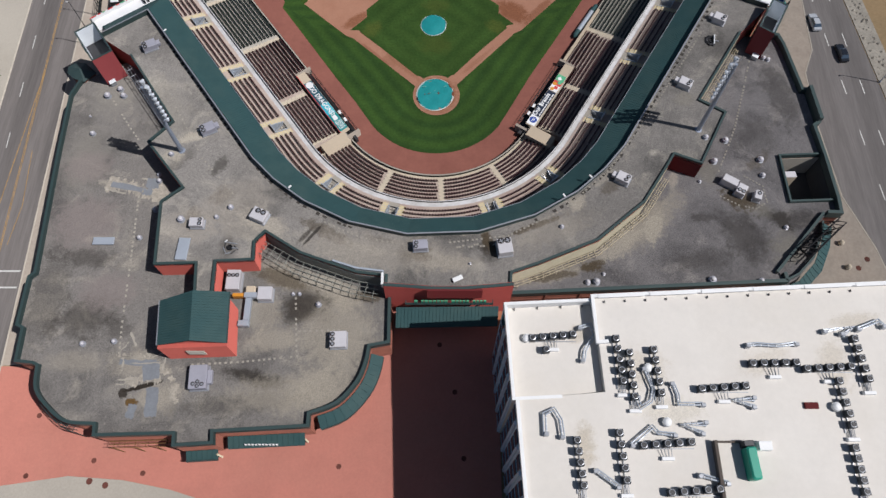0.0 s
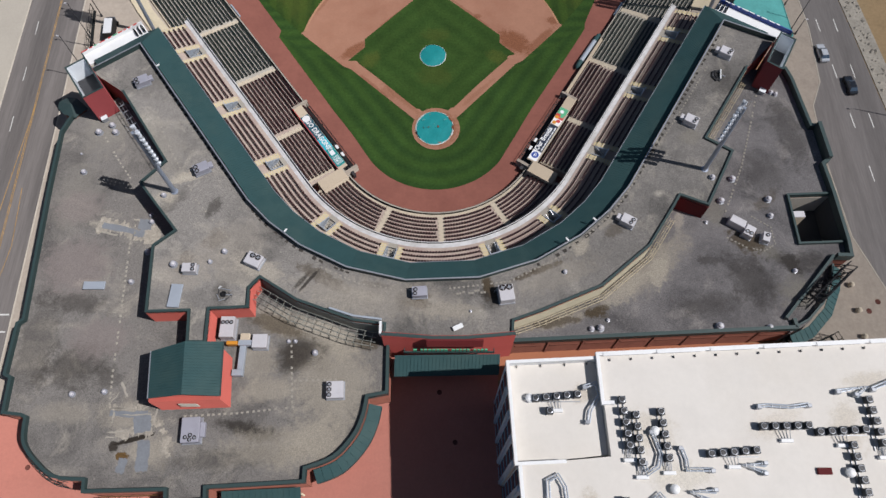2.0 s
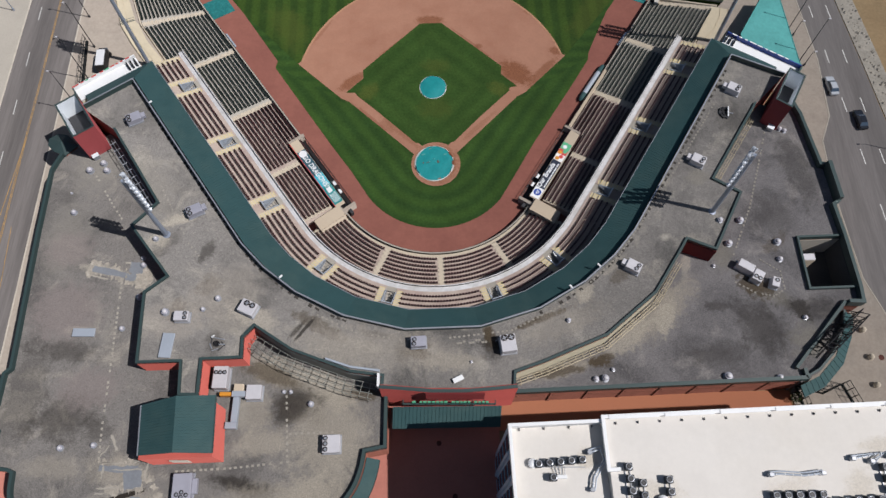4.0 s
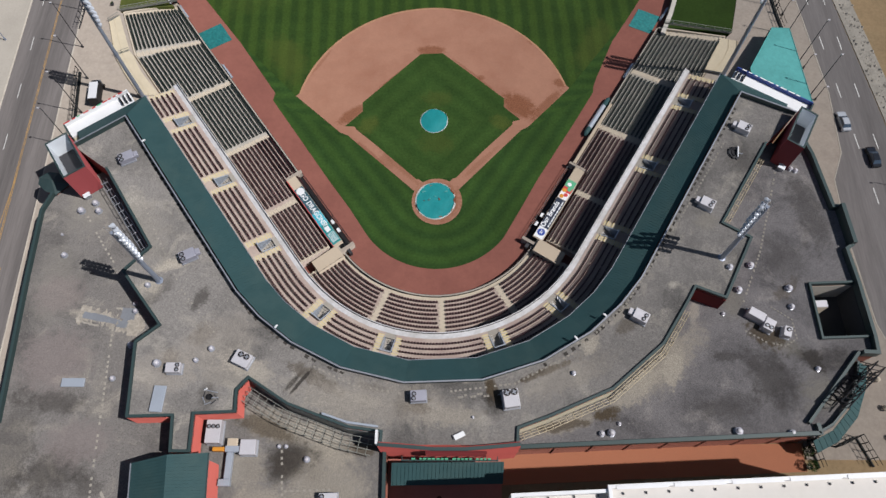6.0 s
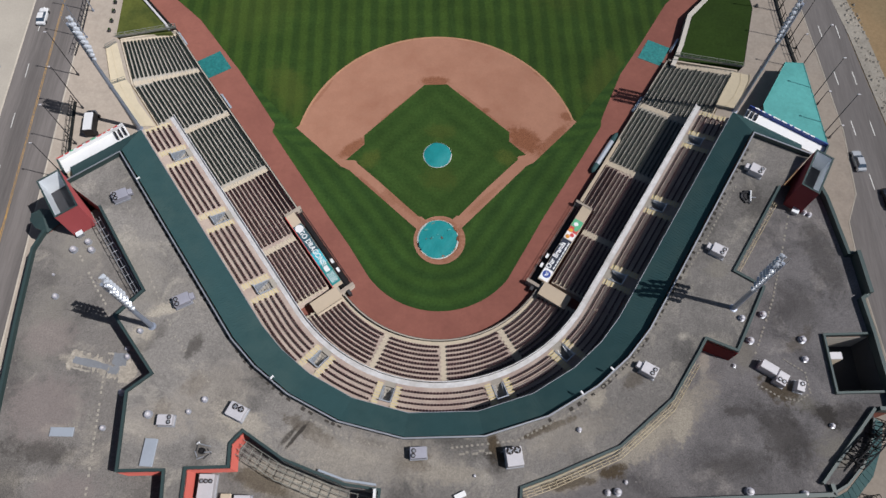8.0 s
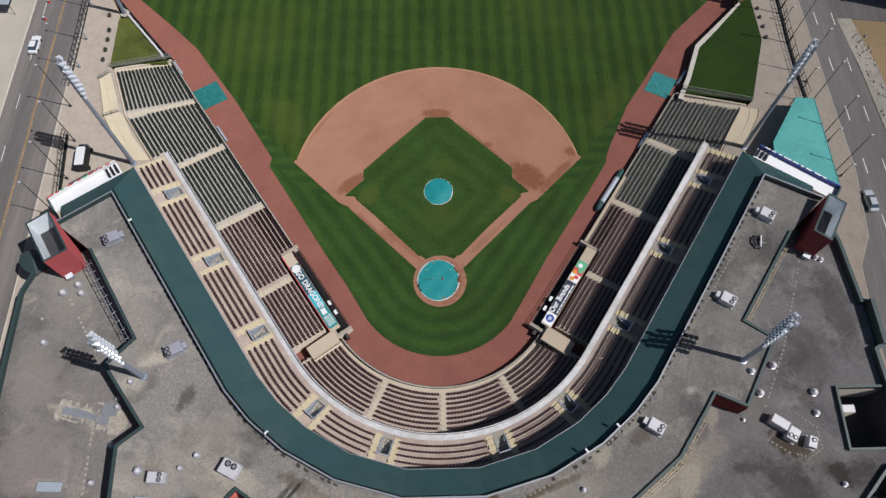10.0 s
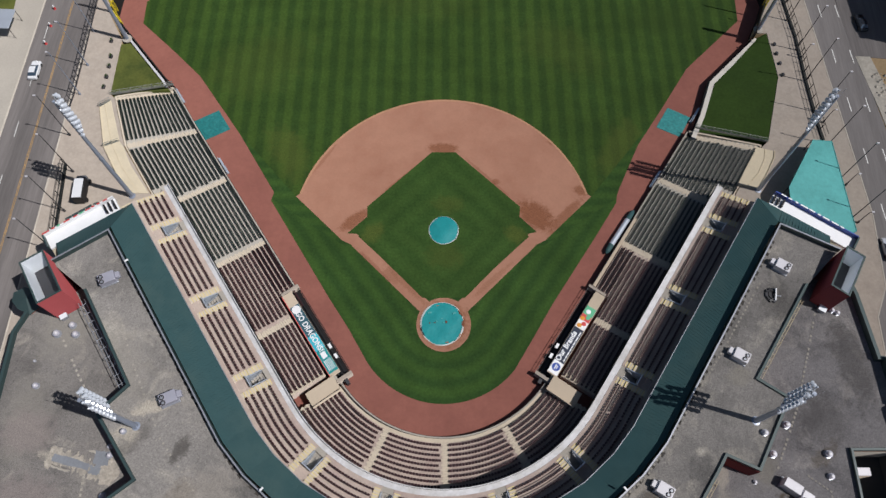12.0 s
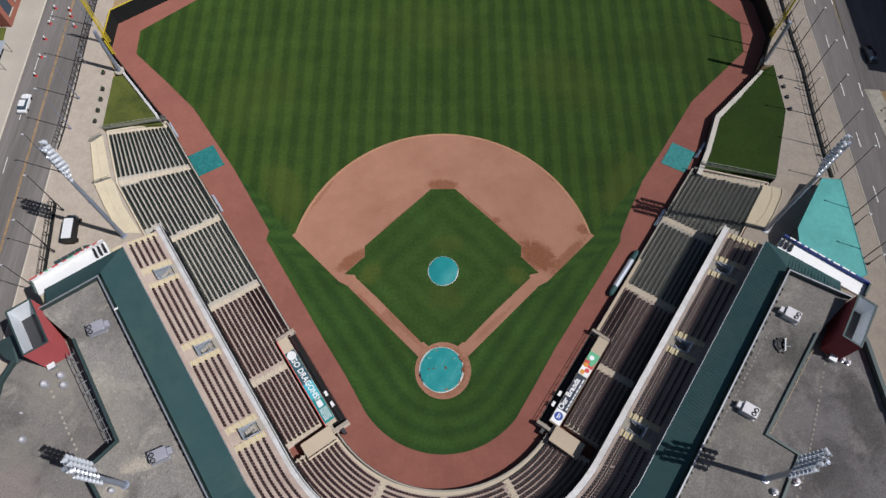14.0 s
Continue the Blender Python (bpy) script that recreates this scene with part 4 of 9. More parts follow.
structure("foul_turf", bm, "turf_foul", "mown green turf of foul ground with curved mowing bands", "grass")
ARC = [(29.3 * math.sin(radians(a)), 18.4 + 29.3 * math.cos(radians(a))) for a in range(-75, 76, 5)]
bm = bmesh.new()
sheet(bm, [fw(*p) for p in ((-19.4, 16.2), (19.4, 16.2), (29.2, 25.6))] + [(43.4, 46.8), (50.4, 58.2), (63.2, 71.5), (63.5, 79.4), (57.3, 85.6), (35, 101), (0, 108.5), (-32, 99), (-58.7, 80.7), (-69.5, 71.5), (-69.0, 65.4), (-60.4, 58), (-53.8, 52), (-43.2, 38.5)] + [fw(-29.2, 25.6)], 0.026)
structure("outfield_turf", bm, "turf_out", "mown green outfield turf with straight mowing stripes", "grass")
bm = bmesh.new()
sheet(bm, [fw(*p) for p in ARC] + [fw(*p) for p in ((29.0, 25.4), (19.4, 16.2), (17.4, 15.2), (15, 19), (-15, 19), (-17.4, 15.2), (-19.4, 16.2), (-29.0, 25.4))], 0.034)
for k in (1, -1):
    sheet(bm, [fw(k * x, y) for x, y in ((0.2, -1.7), (17.5, 15.1), (17.3, 17.9), (0.2, 1.9))][::k], 0.042 + 0.002 * k)
sheet(bm, [fw(*p) for p in circle(0, 0, 4.95)], 0.052)
structure("infield_dirt", bm, "dirt", "bare reddish tan infield dirt", "ground")
bm = bmesh.new()
sheet(bm, [fw(*p) for p in ((-2.4, 35.2), (2.4, 35.2), (14.9, 23.2), (14.7, 21.1), (17.9, 17.9), (16.4, 17.6), (3.9, 4.9), (-3.9, 4.9), (-16.6, 17.5), (-18.5, 17.6), (-14.8, 21.1), (-14.9, 23.2))], 0.062)
structure("infield_turf", bm, "turf_in", "mown green infield turf with diamond mowing bands", "grass")
bm = bmesh.new()
arc_in = [fw(29.0 * math.sin(radians(a)), 18.4 + 29.0 * math.cos(radians(a))) for a in range(-75, 76, 3)]
ribbon(bm, arc_in, -0.06, 0.34, 0.03, 0.05)
structure("dirt_lip", bm, "dirt_pale", "pale dry lip of dirt along the turf's edge", "ground")


def tarp(name, x, y, r, rise, seed, label):
    bm = bmesh.new()
    rnd = random.Random(seed)
    cx, cy = fw(x, y)
    prev = None
    for i in range(9):
        rr = r * i / 8
        ring = []
        for k in range(40):
            a = 2 * math.pi * k / 40
            edge = 1 + (0.006 * math.sin(5 * a + seed) + 0.008 * rnd.uniform(-1, 1) if i > 6 else 0)
            z = 0.07 + rise * (1 - (i / 8) ** 2) + (0.035 * math.sin(1.7 * math.cos(a) * rr + seed) * math.sin(1.3 * math.sin(a) * rr) + 0.012 * rnd.uniform(-1, 1) * (i / 8) if 0 < i < 8 else 0)
            ring.append(bm.verts.new((cx + rr * edge * math.cos(a), cy + rr * edge * math.sin(a), z)))
        if prev:
            for k in range(40):
                j = (k + 1) % 40
                bm.faces.new((prev[k], prev[j], ring[j], ring[k]))
        prev = ring
    bmesh.ops.remove_doubles(bm, verts=bm.verts[:], dist=1e-4)
    root = thing(name, label, "tarpaulin")
    part("sheet", bm, "teal", root)
    bm = bmesh.new()
    n = 64
    ins, outs = [], []
    for k in range(n):
        a = 2 * math.pi * k / n
        w = (0.05 + 0.2 * max(0, math.sin(a * 2.0 + 2.4 + 0.8 * math.sin(3 * a))) + 0.09 * rnd.random()) * (1 if r > 3.5 else 0.5)
        edge = 1 + 0.006 * math.sin(5 * a + seed)
        ins.append(bm.verts.new((cx + (r * edge - w) * math.cos(a), cy + (r * edge - w) * math.sin(a), 0.135)))
        outs.append(bm.verts.new((cx + (r * edge + 0.03) * math.cos(a), cy + (r * edge + 0.03) * math.sin(a), 0.085)))
    for k in range(n):
        j = (k + 1) % n
        bm.faces.new((ins[k], outs[k], outs[j], ins[j]))
    part("hem", bm, "hem", root, "pale weighted hem")
    if r > 3.5:
        for a, w, d, mat in ((0.05, 0.5, 0.3, "dirt_dark"), (-2.85, 0.6, 0.14, "black"), (-2.6, 0.35, 0.12, "black"), (0.55, 0.6, 0.16, "dirt_dark"), (-0.55, 0.3, 0.12, "dirt_pale")):
            bm = bmesh.new()
            c = (cx + (r - 0.12) * math.cos(a), cy + (r - 0.12) * math.sin(a))
            sheet(bm, blob_poly(*c, d, w, int(a * 10), 14, 0.5, a), 0.145)
            part("dirt_mark", bm, mat, root)
        for x, y, w, d, mat in ((0.75, 0.3, 0.14, 0.36, "dirt_dark"), (-1.0, 0.35, 0.2, 0.09, "tent"), (0.0, 0.9, 0.22, 0.09, "tent"), (-1.3, 0.1, 0.16, 0.1, "dirt_dark"), (0.35, 0.2, 0.16, 0.08, "tent"), (-2.2, 0.0, 0.12, 0.1, "dirt_dark"), (-2.3, 1.9, 0.45, 0.16, "tent"), (2.2, 2.0, 0.35, 0.16, "tent")):
            bm = bmesh.new()
            sheet(bm, blob_poly(cx + x, cy + y, w, d, int(x * 10), 12, 0.6), 0.19)
            part("dirt_mark", bm, mat, root)


tarp("home_plate_tarp", -0.3, 0.1, 3.95, 0.06, 3, "round teal tarpaulin with a pale hem over home plate")
tarp("mound_tarp", 0, 18.25, 2.85, 0.24, 5, "round teal tarpaulin over the pitching mound")
for i, q in enumerate((((-53.3, 40.6), (-48.3, 43.7), (-45.2, 39.3), (-50.2, 36.3)), ((45.3, 48.1), (49.8, 45.9), (47.1, 41.2), (42.5, 43.3)))):
    bm = bmesh.new()
    prism(bm, list(q), 0.005, 0.06)
    tagged(part("bullpen_tarp", bm, "teal_worn"), "flat teal tarpaulin pegged over the bullpen mound on the track", "tarpaulin")

# ---- lower stands ----
level(1.3)
ROWS_LOW = 12
AISLES = [-24.8, 0.6, 27.4] + [k * (55.5 + s) for k in (-1, 1) for s in (14, 30, 46)] + [-114.8]


def row_r(k):
    return 29.6 - 0.82 * k


def row_z(k):
    return 1.75 - 0.11 * k


def row_spans(k):
    """The stretches of v where row k of the lower stands exists."""
    if k <= 7:
        return [(V_LEFT, -57.5), (-53.2, 53.2), (57.5, V_RIGHT)]
    if k == 8:
        return [(V_LEFT, -74.5), (-53.2, 53.2), (74.5, V_RIGHT)]
    return [(V_LEFT, -74.5), (74.5, V_RIGHT)]


def terrace(bm, v0, v1, r0, r1, z0, z1, mi=0):
    vv = span(v0, v1)
    q = [[bm.verts.new((*bowl(v, r), z)) for v in vv] for r, z in ((r0, z0), (r1, z0), (r1, z1), (r0, z1))]
    for i in range(len(vv) - 1):
        for a, b in ((0, 1), (1, 2), (2, 3), (3, 0)):
            bm.faces.new((q[a][i], q[a][i + 1], q[b][i + 1], q[b][i])).material_index = mi
    for i in (0, -1):
        bm.faces.new([q[a][i] for a in range(4)]).material_index = mi


lower = thing("stand_terrace", "stepped concrete terrace of the lower stands", "terrace", kind="structure")
for k in range(ROWS_LOW):
    for v0, v1 in row_spans(k):
        cuts = [c for c in (-85.5, 85.5) if v0 < c < v1]
        for a, b in zip([v0] + cuts, cuts + [v1]):
            bm = bmesh.new()
            terrace(bm, a, b, row_r(k) - 0.41, row_r(k) + 0.41 - 0.004, -0.1, row_z(k))
            part("terrace_step", bm, "tread_grey" if abs(a + b) / 2 > 85 else "tread", lower)
bm = bmesh.new()
terrace(bm, -104.0, 104.0, row_r(0) + 0.411, row_r(0) + 1.0, -0.1, row_z(0))
part("rear_gangway", bm, "tread", lower)
bm = bmesh.new()
terrace(bm, -53.2, 53.2, 21.95, row_r(8) - 0.414, -0.1, 0.62)
part("front_gangway", bm, "step", lower)
EXTRA = ((V_LEFT, -104.3, 4), (104.3, V_RIGHT, 4))      # rows behind row 0 beyond the walkway's ends
for v0, v1, n in EXTRA:
    for k in range(-n, 0):
        bm = bmesh.new()
        terrace(bm, v0, v1, row_r(k) - 0.41, row_r(k) + 0.406, -0.1, row_z(k))
        part("terrace_step", bm, "tread_grey", lower)


def metres_to_v(v, d, r):
    return d if abs(v) > 55.5 else math.degrees(d / r)


def row_frame(v, r):
    a = radians(bowl_angle(v, r))
    out = Vector((math.sin(a), -math.cos(a), 0))
    return Vector((*bowl(v, r), 0)), out, Vector((math.cos(a), math.sin(a), 0))


SEAT = ((-0.185, 0.185, -0.22, 0.045, 0.2, 0.34), (-0.195, 0.195, 0.05, 0.15, 0.16, 0.48))
SEAT_SLIM = ((-0.175, 0.175, -0.16, 0.045, 0.2, 0.34), (-0.185, 0.185, 0.05, 0.14, 0.16, 0.48))


def seats(label, rows, v0, v1, mat, gap, skip=(), shape=SEAT):
    """A block of tip-up seats: rows of (r, z), between v0 and v1."""
    verts, faces = [], []
    for r, z in rows:
        v = v0 + metres_to_v(v0 + 1e-3, gap, r)
        while v < v1 - metres_to_v(v1 - 1e-3, gap, r):
            if not any(a < v < b for a, b in skip):
                o, out, t = row_frame(v, r)
                for x0, x1, y0, y1, z0, z1 in shape:
                    n = len(verts)
                    for zz in (z0, z1):
                        for xx, yy in ((x0, y0), (x1, y0), (x1, y1), (x0, y1)):
                            p = o + t * xx + out * yy
                            verts.append((p.x, p.y, z + zz))
                    faces += [(n + 4, n + 5, n + 6, n + 7), (n, n + 1, n + 5, n + 4), (n + 1, n + 2, n + 6, n + 5), (n + 2, n + 3, n + 7, n + 6), (n + 3, n, n + 4, n + 7)]
            v += 0.53 / math.dist(bowl(v - 0.5, r), bowl(v + 0.5, r)) if abs(v) > 104 else metres_to_v(v, 0.53, r)
    if not faces:
        return
    me = bpy.data.meshes.new("seat_block")
    me.from_pydata([survey(*p) for p in verts], [], faces)
    me.materials.append(M[mat])
    tagged(new("seat_block", me), label, "stadium seats", "seat blocks of the stands", "stuff")


edges = sorted([V_LEFT + 0.3, -55.5, 55.5, V_RIGHT - 0.3] + AISLES)
for a, b in zip(edges, edges[1:]):
    mid = (a + b) / 2
    rows = []
    for k in range(ROWS_LOW):
        if any(x <= mid <= y for x, y in row_spans(k)) or (k < 8):
            rows.append((row_r(k), row_z(k)))
    if 57 < abs(mid) < 74:      # behind the dugouts
        rows = [(row_r(k), row_z(k)) for k in range(8)]
    green = abs(mid) > 85.5
    seats("dark green tip-up seats in rows on a concrete terrace" if green else "dark maroon tip-up seats in rows on a concrete terrace", rows, a, b, "seat_green" if green else "seat_red", 0.85, skip=((-57.6, -53.0), (53.0, 57.6)))
    # the rows that start beyond the dugout
    if abs(mid) < 85.5 and abs(mid) > 69.5:
        lo, hi = (74.8, 85.5) if mid > 0 else (-85.5, -74.8)
        seats("dark maroon tip-up seats in the front rows of the stand", [(row_r(k), row_z(k)) for k in (8, 9, 10, 11)], lo, hi, "seat_red", 0.7)


for v0, v1, n in EXTRA:
    rear = [(row_r(-k), row_z(-k)) for k in range(1, n + 1)]
    for a, b in ((v0, -114.8), (-114.8, v1)) if v0 < 0 else ((v0, v1),):
        seats("dark green tip-up seats in the rear rows of the end block", rear, a + 0.3, b - 0.4, "seat_green", 0.85)


def aisle_steps(v, rows, mat, width, label, half=True, group="aisle stairs of the stands"):
    root = thing("aisle_stairs", label, "stairs", group)
    for r, z, rise in rows:
        for d, up in ((-0.2, 0.0), (0.2, rise / 2)) if half else ((0, 0),):
            bm = bmesh.new()
            o, out, t = row_frame(v, r)
            m = Matrix.Translation(o) @ Matrix.Rotation(radians(bowl_angle(v)), 4, "Z")
            w = width * (0.56 if d < 0 else 0.4)
            box(bm, -w, w, -d - 0.19, -d + 0.185, z - 0.12, z + 0.03 + up, m=m)
            part("step", bm, mat, root)
    return root


for v in AISLES:
    n = 12 if abs(v) > 80 else (8 if abs(v) > 57 else 9)
    aisle_steps(v, [(row_r(k), row_z(k), 0.11) for k in range(-4 if v == -114.8 else 0, n)], "step", 1.2, "pale concrete aisle stairs between seat blocks")
for v, w in ((-53.3, 1.0), (53.3, 1.0), (-58.0, 0.9), (58.0, 0.9), (V_LEFT + 0.6, 1.1), (V_RIGHT - 0.6, 1.1)):
    n = 12 if abs(v) > 80 else 8
    aisle_steps(v, [(row_r(k), row_z(k), 0.11) for k in range(-4 if abs(v) > 105 else 0, n)], "step", w, "pale concrete stairs at the end of a seat block")

# retaining walls round the ends of the lower stands
bm = bmesh.new()
for v in (V_LEFT - 0.16, V_RIGHT + 0.16):
    ribbon(bm, [bowl(v, 20.1), bowl(v, 33.5)], -0.16, 0.16, -0.1, [1.15, 2.4])
for v0, v1 in ((V_LEFT, -104.2), (104.2, V_RIGHT)):
    terrace(bm, v0, v1, 33.42, 33.62, -0.1, STREET + 0.08)
structure("retaining_wall", bm, "step", "pale concrete retaining wall round the end of the stand", "wall")

# field wall of the stands
bm = bmesh.new()
for v0, v1, r in ((V_LEFT, -74.3, 19.95), (-53.4, 53.4, 21.8), (74.3, V_RIGHT, 19.95)):
    terrace(bm, v0, v1, r - 0.12, r + 0.14, 0, 1.15 if r > 21 else 1.05)
structure("field_wall", bm, "fence", "low dark padded wall between the track and the stands", "wall")
bm = bmesh.new()
for v0, v1, r in ((V_LEFT, -74.3, 19.95), (-53.4, 53.4, 21.8), (74.3, V_RIGHT, 19.95)):
    terrace(bm, v0, v1, r - 0.05, r + 0.2, 1.15 if r > 21 else 1.05, 1.22 if r > 21 else 1.12)
structure("wall_cap", bm, "concrete_grey", "grey cap of the low field wall", "trim")


# ---- camera platforms and dugouts ----
level(1.2)
def leg_frame(side, s, r):
    """Axes on a straight side: x up the leg, y outward."""
    p = bowl(side * (55.5 + s), r)
    u = Vector((*(UR if side > 0 else UL), 0))
    n = Vector((*(NR if side > 0 else NL), 0))
    m = Matrix.Identity(4)
    m.col[0], m.col[1] = (*u, 0), (*n, 0)
    m.col[3] = (*p, 0, 1)
    return m


def dugout(side):
    m = leg_frame(side, 0, 0)
    root = thing("dugout", "sunken team dugout with a banner on its long roof", "dugout", "dugouts")
    bm = bmesh.new()
    box(bm, 1.0, 18.3, 21.0, 22.95, 1.35, 1.6, m=m)
    part("roof", bm, "beige", root, "flat beige roof")
    bm = bmesh.new()
    box(bm, 0.2, 18.5, 22.0, 22.9, 0.0, 1.34, m=m)
    part("back_wall", bm, "concrete_grey", root)
    # near-black floor: the shade under the roof is put into its colour
    bm = bmesh.new()
    box(bm, 0.2, 18.5, 19.6, 21.98, 0.01, 0.06, m=m)
    part("floor", bm, "dugout_floor", root, "floor with the dugout's shade put into its colour")
    bm = bmesh.new()
    box(bm, -0.4, 0.18, 19.4, 22.4, 0.0, 1.4, m=m)
    part("end_wall", bm, "concrete", root)
    bm = bmesh.new()
    box(bm, 18.52, 19.0, 19.4, 22.9, 0.0, 1.4, m=m)
    part("end_wall", bm, "concrete", root)
    for i in range(3):
        bm = bmesh.new()
        box(bm, 0.8, 18.0, 20.15 + 0.55 * i, 20.5 + 0.55 * i, 0.4 + 0.12 * i, 0.46 + 0.12 * i, m=m)
        for s in range(8):
            box(bm, 1.0 + 2.35 * s, 1.1 + 2.35 * s, 20.2 + 0.55 * i, 20.45 + 0.55 * i, 0.06, 0.4 + 0.12 * i, m=m)
        part("bench", bm, "black", root)
    for s in range(11):
        bm = bmesh.new()
        rod(bm, m @ Vector((0.3 + 1.8 * s, 19.5, 0)), m @ Vector((0.3 + 1.8 * s, 19.5, 1.1)), 0.04, sides=6)
        part("rail_post", bm, "black", root)
    for z in (0.55, 1.1):
        bm = bmesh.new()
        rod(bm, m @ Vector((0.3, 19.5, z)), m @ Vector((18.4, 19.5, z)), 0.045, sides=6)
        part("rail_bar", bm, "black", root)
    for s, w in ((3.5, 0.9), (5.6, 0.9)):
        bm = bmesh.new()
        box(bm, s, s + w, 20.0, 20.5, 0.9, 1.0, m=m)
        part("padded_cover", bm, "white", root, "white padded rail cover")
    return m


def at_leg(side, s, r, z, turn=0.0):
    """The pose of a thing of true size beside a straight side, turned from the leg's direction."""
    u = UR if side > 0 else UL
    return spot(*bowl(side * (55.5 + s), r), z, 0, 0, math.degrees(math.atan2(u[1], u[0])) + turn)


def lettering(text, m, size, mat, parent, squeeze=1.0):
    c = bpy.data.curves.new("lettering", "FONT")
    c.body, c.size, c.extrude, c.align_x, c.align_y = text, size, 0.01, "CENTER", "CENTER"
    c.space_character = 1.05
    c.offset = 0.03 * size
    ob = new("lettering_text", c)
    deps = bpy.context.evaluated_depsgraph_get()
    me = bpy.data.meshes.new_from_object(ob.evaluated_get(deps))
    bpy.data.objects.remove(ob)
    me.materials.clear()
    me.materials.append(M[mat])
    o = new("lettering", me)
    o.matrix_basis = m @ Matrix.Diagonal((squeeze, 1, 1, 1))
    o.parent = parent
    return o


def flat(bm, m, x0, x1, y0, y1, z0, z1):
    box(bm, x0, x1, y0, y1, z0, z1, m=m)


for side in (-1, 1):
    m = dugout(side)
    banner = thing("roof_banner", "long printed banner lying on the dugout roof" if side < 0 else "dark printed banner and pictures lying on the dugout roof", "banner")
    if side < 0:
        bm = bmesh.new()
        flat(bm, m, 6.2, 9.2, 21.05, 22.85, 1.605, 1.625)
        part("cloth", bm, "sign_blue", banner, "teal banner cloth")
        bm = bmesh.new()
        flat(bm, m, 9.2, 15.6, 21.05, 22.85, 1.605, 1.625)
        part("cloth", bm, "sign_slate", banner, "dark slate banner cloth")
        bm = bmesh.new()
        flat(bm, m, 1.6, 6.18, 21.05, 22.85, 1.605, 1.625)
        part("cloth", bm, "teal", banner, "brighter teal end of the banner")
        bm = bmesh.new()
        flat(bm, m, 1.0, 18.3, 22.9, 23.02, 1.6, 1.72)
        part("edging", bm, "sign_red", banner, "thin red edging")
        bm = bmesh.new()
        lathe(bm, [(0.78, 0), (0.78, 0.02)], 24)
        part("emblem", bm, "white", banner, "round white emblem", True).matrix_basis = at_leg(-1, 14.75, 21.95, 1.63)
        lettering("GO DRAGONS!", at_leg(-1, 10.0, 21.95, 1.64, 180), 1.35, "white", banner, 0.86)
        bm = bmesh.new()
        flat(bm, m, 4.4, 5.6, 21.5, 22.4, 1.63, 1.64)
        for i in range(5):
            flat(bm, m, 2.0, 4.1, 21.3 + 0.28 * i, 21.42 + 0.28 * i, 1.63, 1.64)
        part("small_print", bm, "white", banner)
    else:
        bm = bmesh.new()
        flat(bm, m, 2.4, 10.6, 21.05, 22.85, 1.605, 1.625)
        part("cloth", bm, "sign_navy", banner, "dark banner cloth")
        bm = bmesh.new()
        flat(bm, m, 1.2, 3.6, 21.05, 22.85, 1.627, 1.64)
        part("panel", bm, "white", banner)
        bm = bmesh.new()
        lathe(bm, [(0.72, 0), (0.72, 0.015)], 24)
        part("emblem", bm, "sign_royal", banner, "round blue emblem", True).matrix_basis = at_leg(1, 2.5, 21.95, 1.645)
        bm = bmesh.new()
        flat(bm, m, 2.05, 2.95, 21.75, 21.9, 1.665, 1.672)
        flat(bm, m, 2.2, 2.8, 22.05, 22.2, 1.665, 1.672)
        part("emblem_bars", bm, "white", banner)
        lettering("Our Brands", at_leg(1, 6.7, 21.6, 1.64), 1.25, "white", banner, 0.95)
        bm = bmesh.new()
        x = 4.0
        rnd = random.Random(4)
        while x < 10.2:
            w = rnd.uniform(0.4, 0.9)
            flat(bm, m, x, x + w, 22.42, 22.66, 1.63, 1.64)
            x += w + 0.2
        part("small_print", bm, "white", banner)
        for x0, x1, mt in ((10.7, 12.3, "white"), (12.3, 13.5, "sign_red"), (13.5, 15.2, "sign_green")):
            bm = bmesh.new()
            flat(bm, m, x0, x1, 21.05, 22.85, 1.605, 1.625)
            part("picture_panel", bm, mt, banner)
        for i, (x, y, mt) in enumerate(((11.2, 21.6, "orange_paint"), (11.8, 22.2, "sign_red"), (12.6, 21.5, "orange_paint"), (13.2, 22.3, "sign_green"), (14.2, 21.8, "white"))):
            bm = bmesh.new()
            lathe(bm, [(0.42, 0), (0.36, 0.03)], 12)
            part("picture_spot", bm, mt, banner, "", True).matrix_basis = at_leg(1, x, y, 1.627)
    # beige camera platform beside the dugout
    bm = bmesh.new()
    box(bm, -1.75, 0.98, 22.45, 27.9, 0, 2.0, m=m)
    box(bm, -1.9, -1.76, 22.45, 27.9, 1.7, 2.4, m=m)
    tagged(part("camera_platform", bm, "beige"), "beige concrete camera platform beside the dugout", "platform")
    bm = bmesh.new()
    bevel_box(bm, -0.9, 0.9, -0.3, 0.3, 0.0, 1.2)
    ob = part("equipment_case", bm, "pole_dark", local=True)
    ob.matrix_basis = at_leg(side, -1.2, 20.9, 0)
    tagged(ob, "dark equipment cases standing at the end of the dugout", "case")

# broad pale wall top beside the tarpaulin roll
bm = bmesh.new()
m = leg_frame(1, 0, 0)
box(bm, 19.2, 35.5, 20.0, 20.55, 0.0, 1.3, m=m)
structure("field_wall", bm, "beige", "broad pale concrete wall top beside the track", "wall")

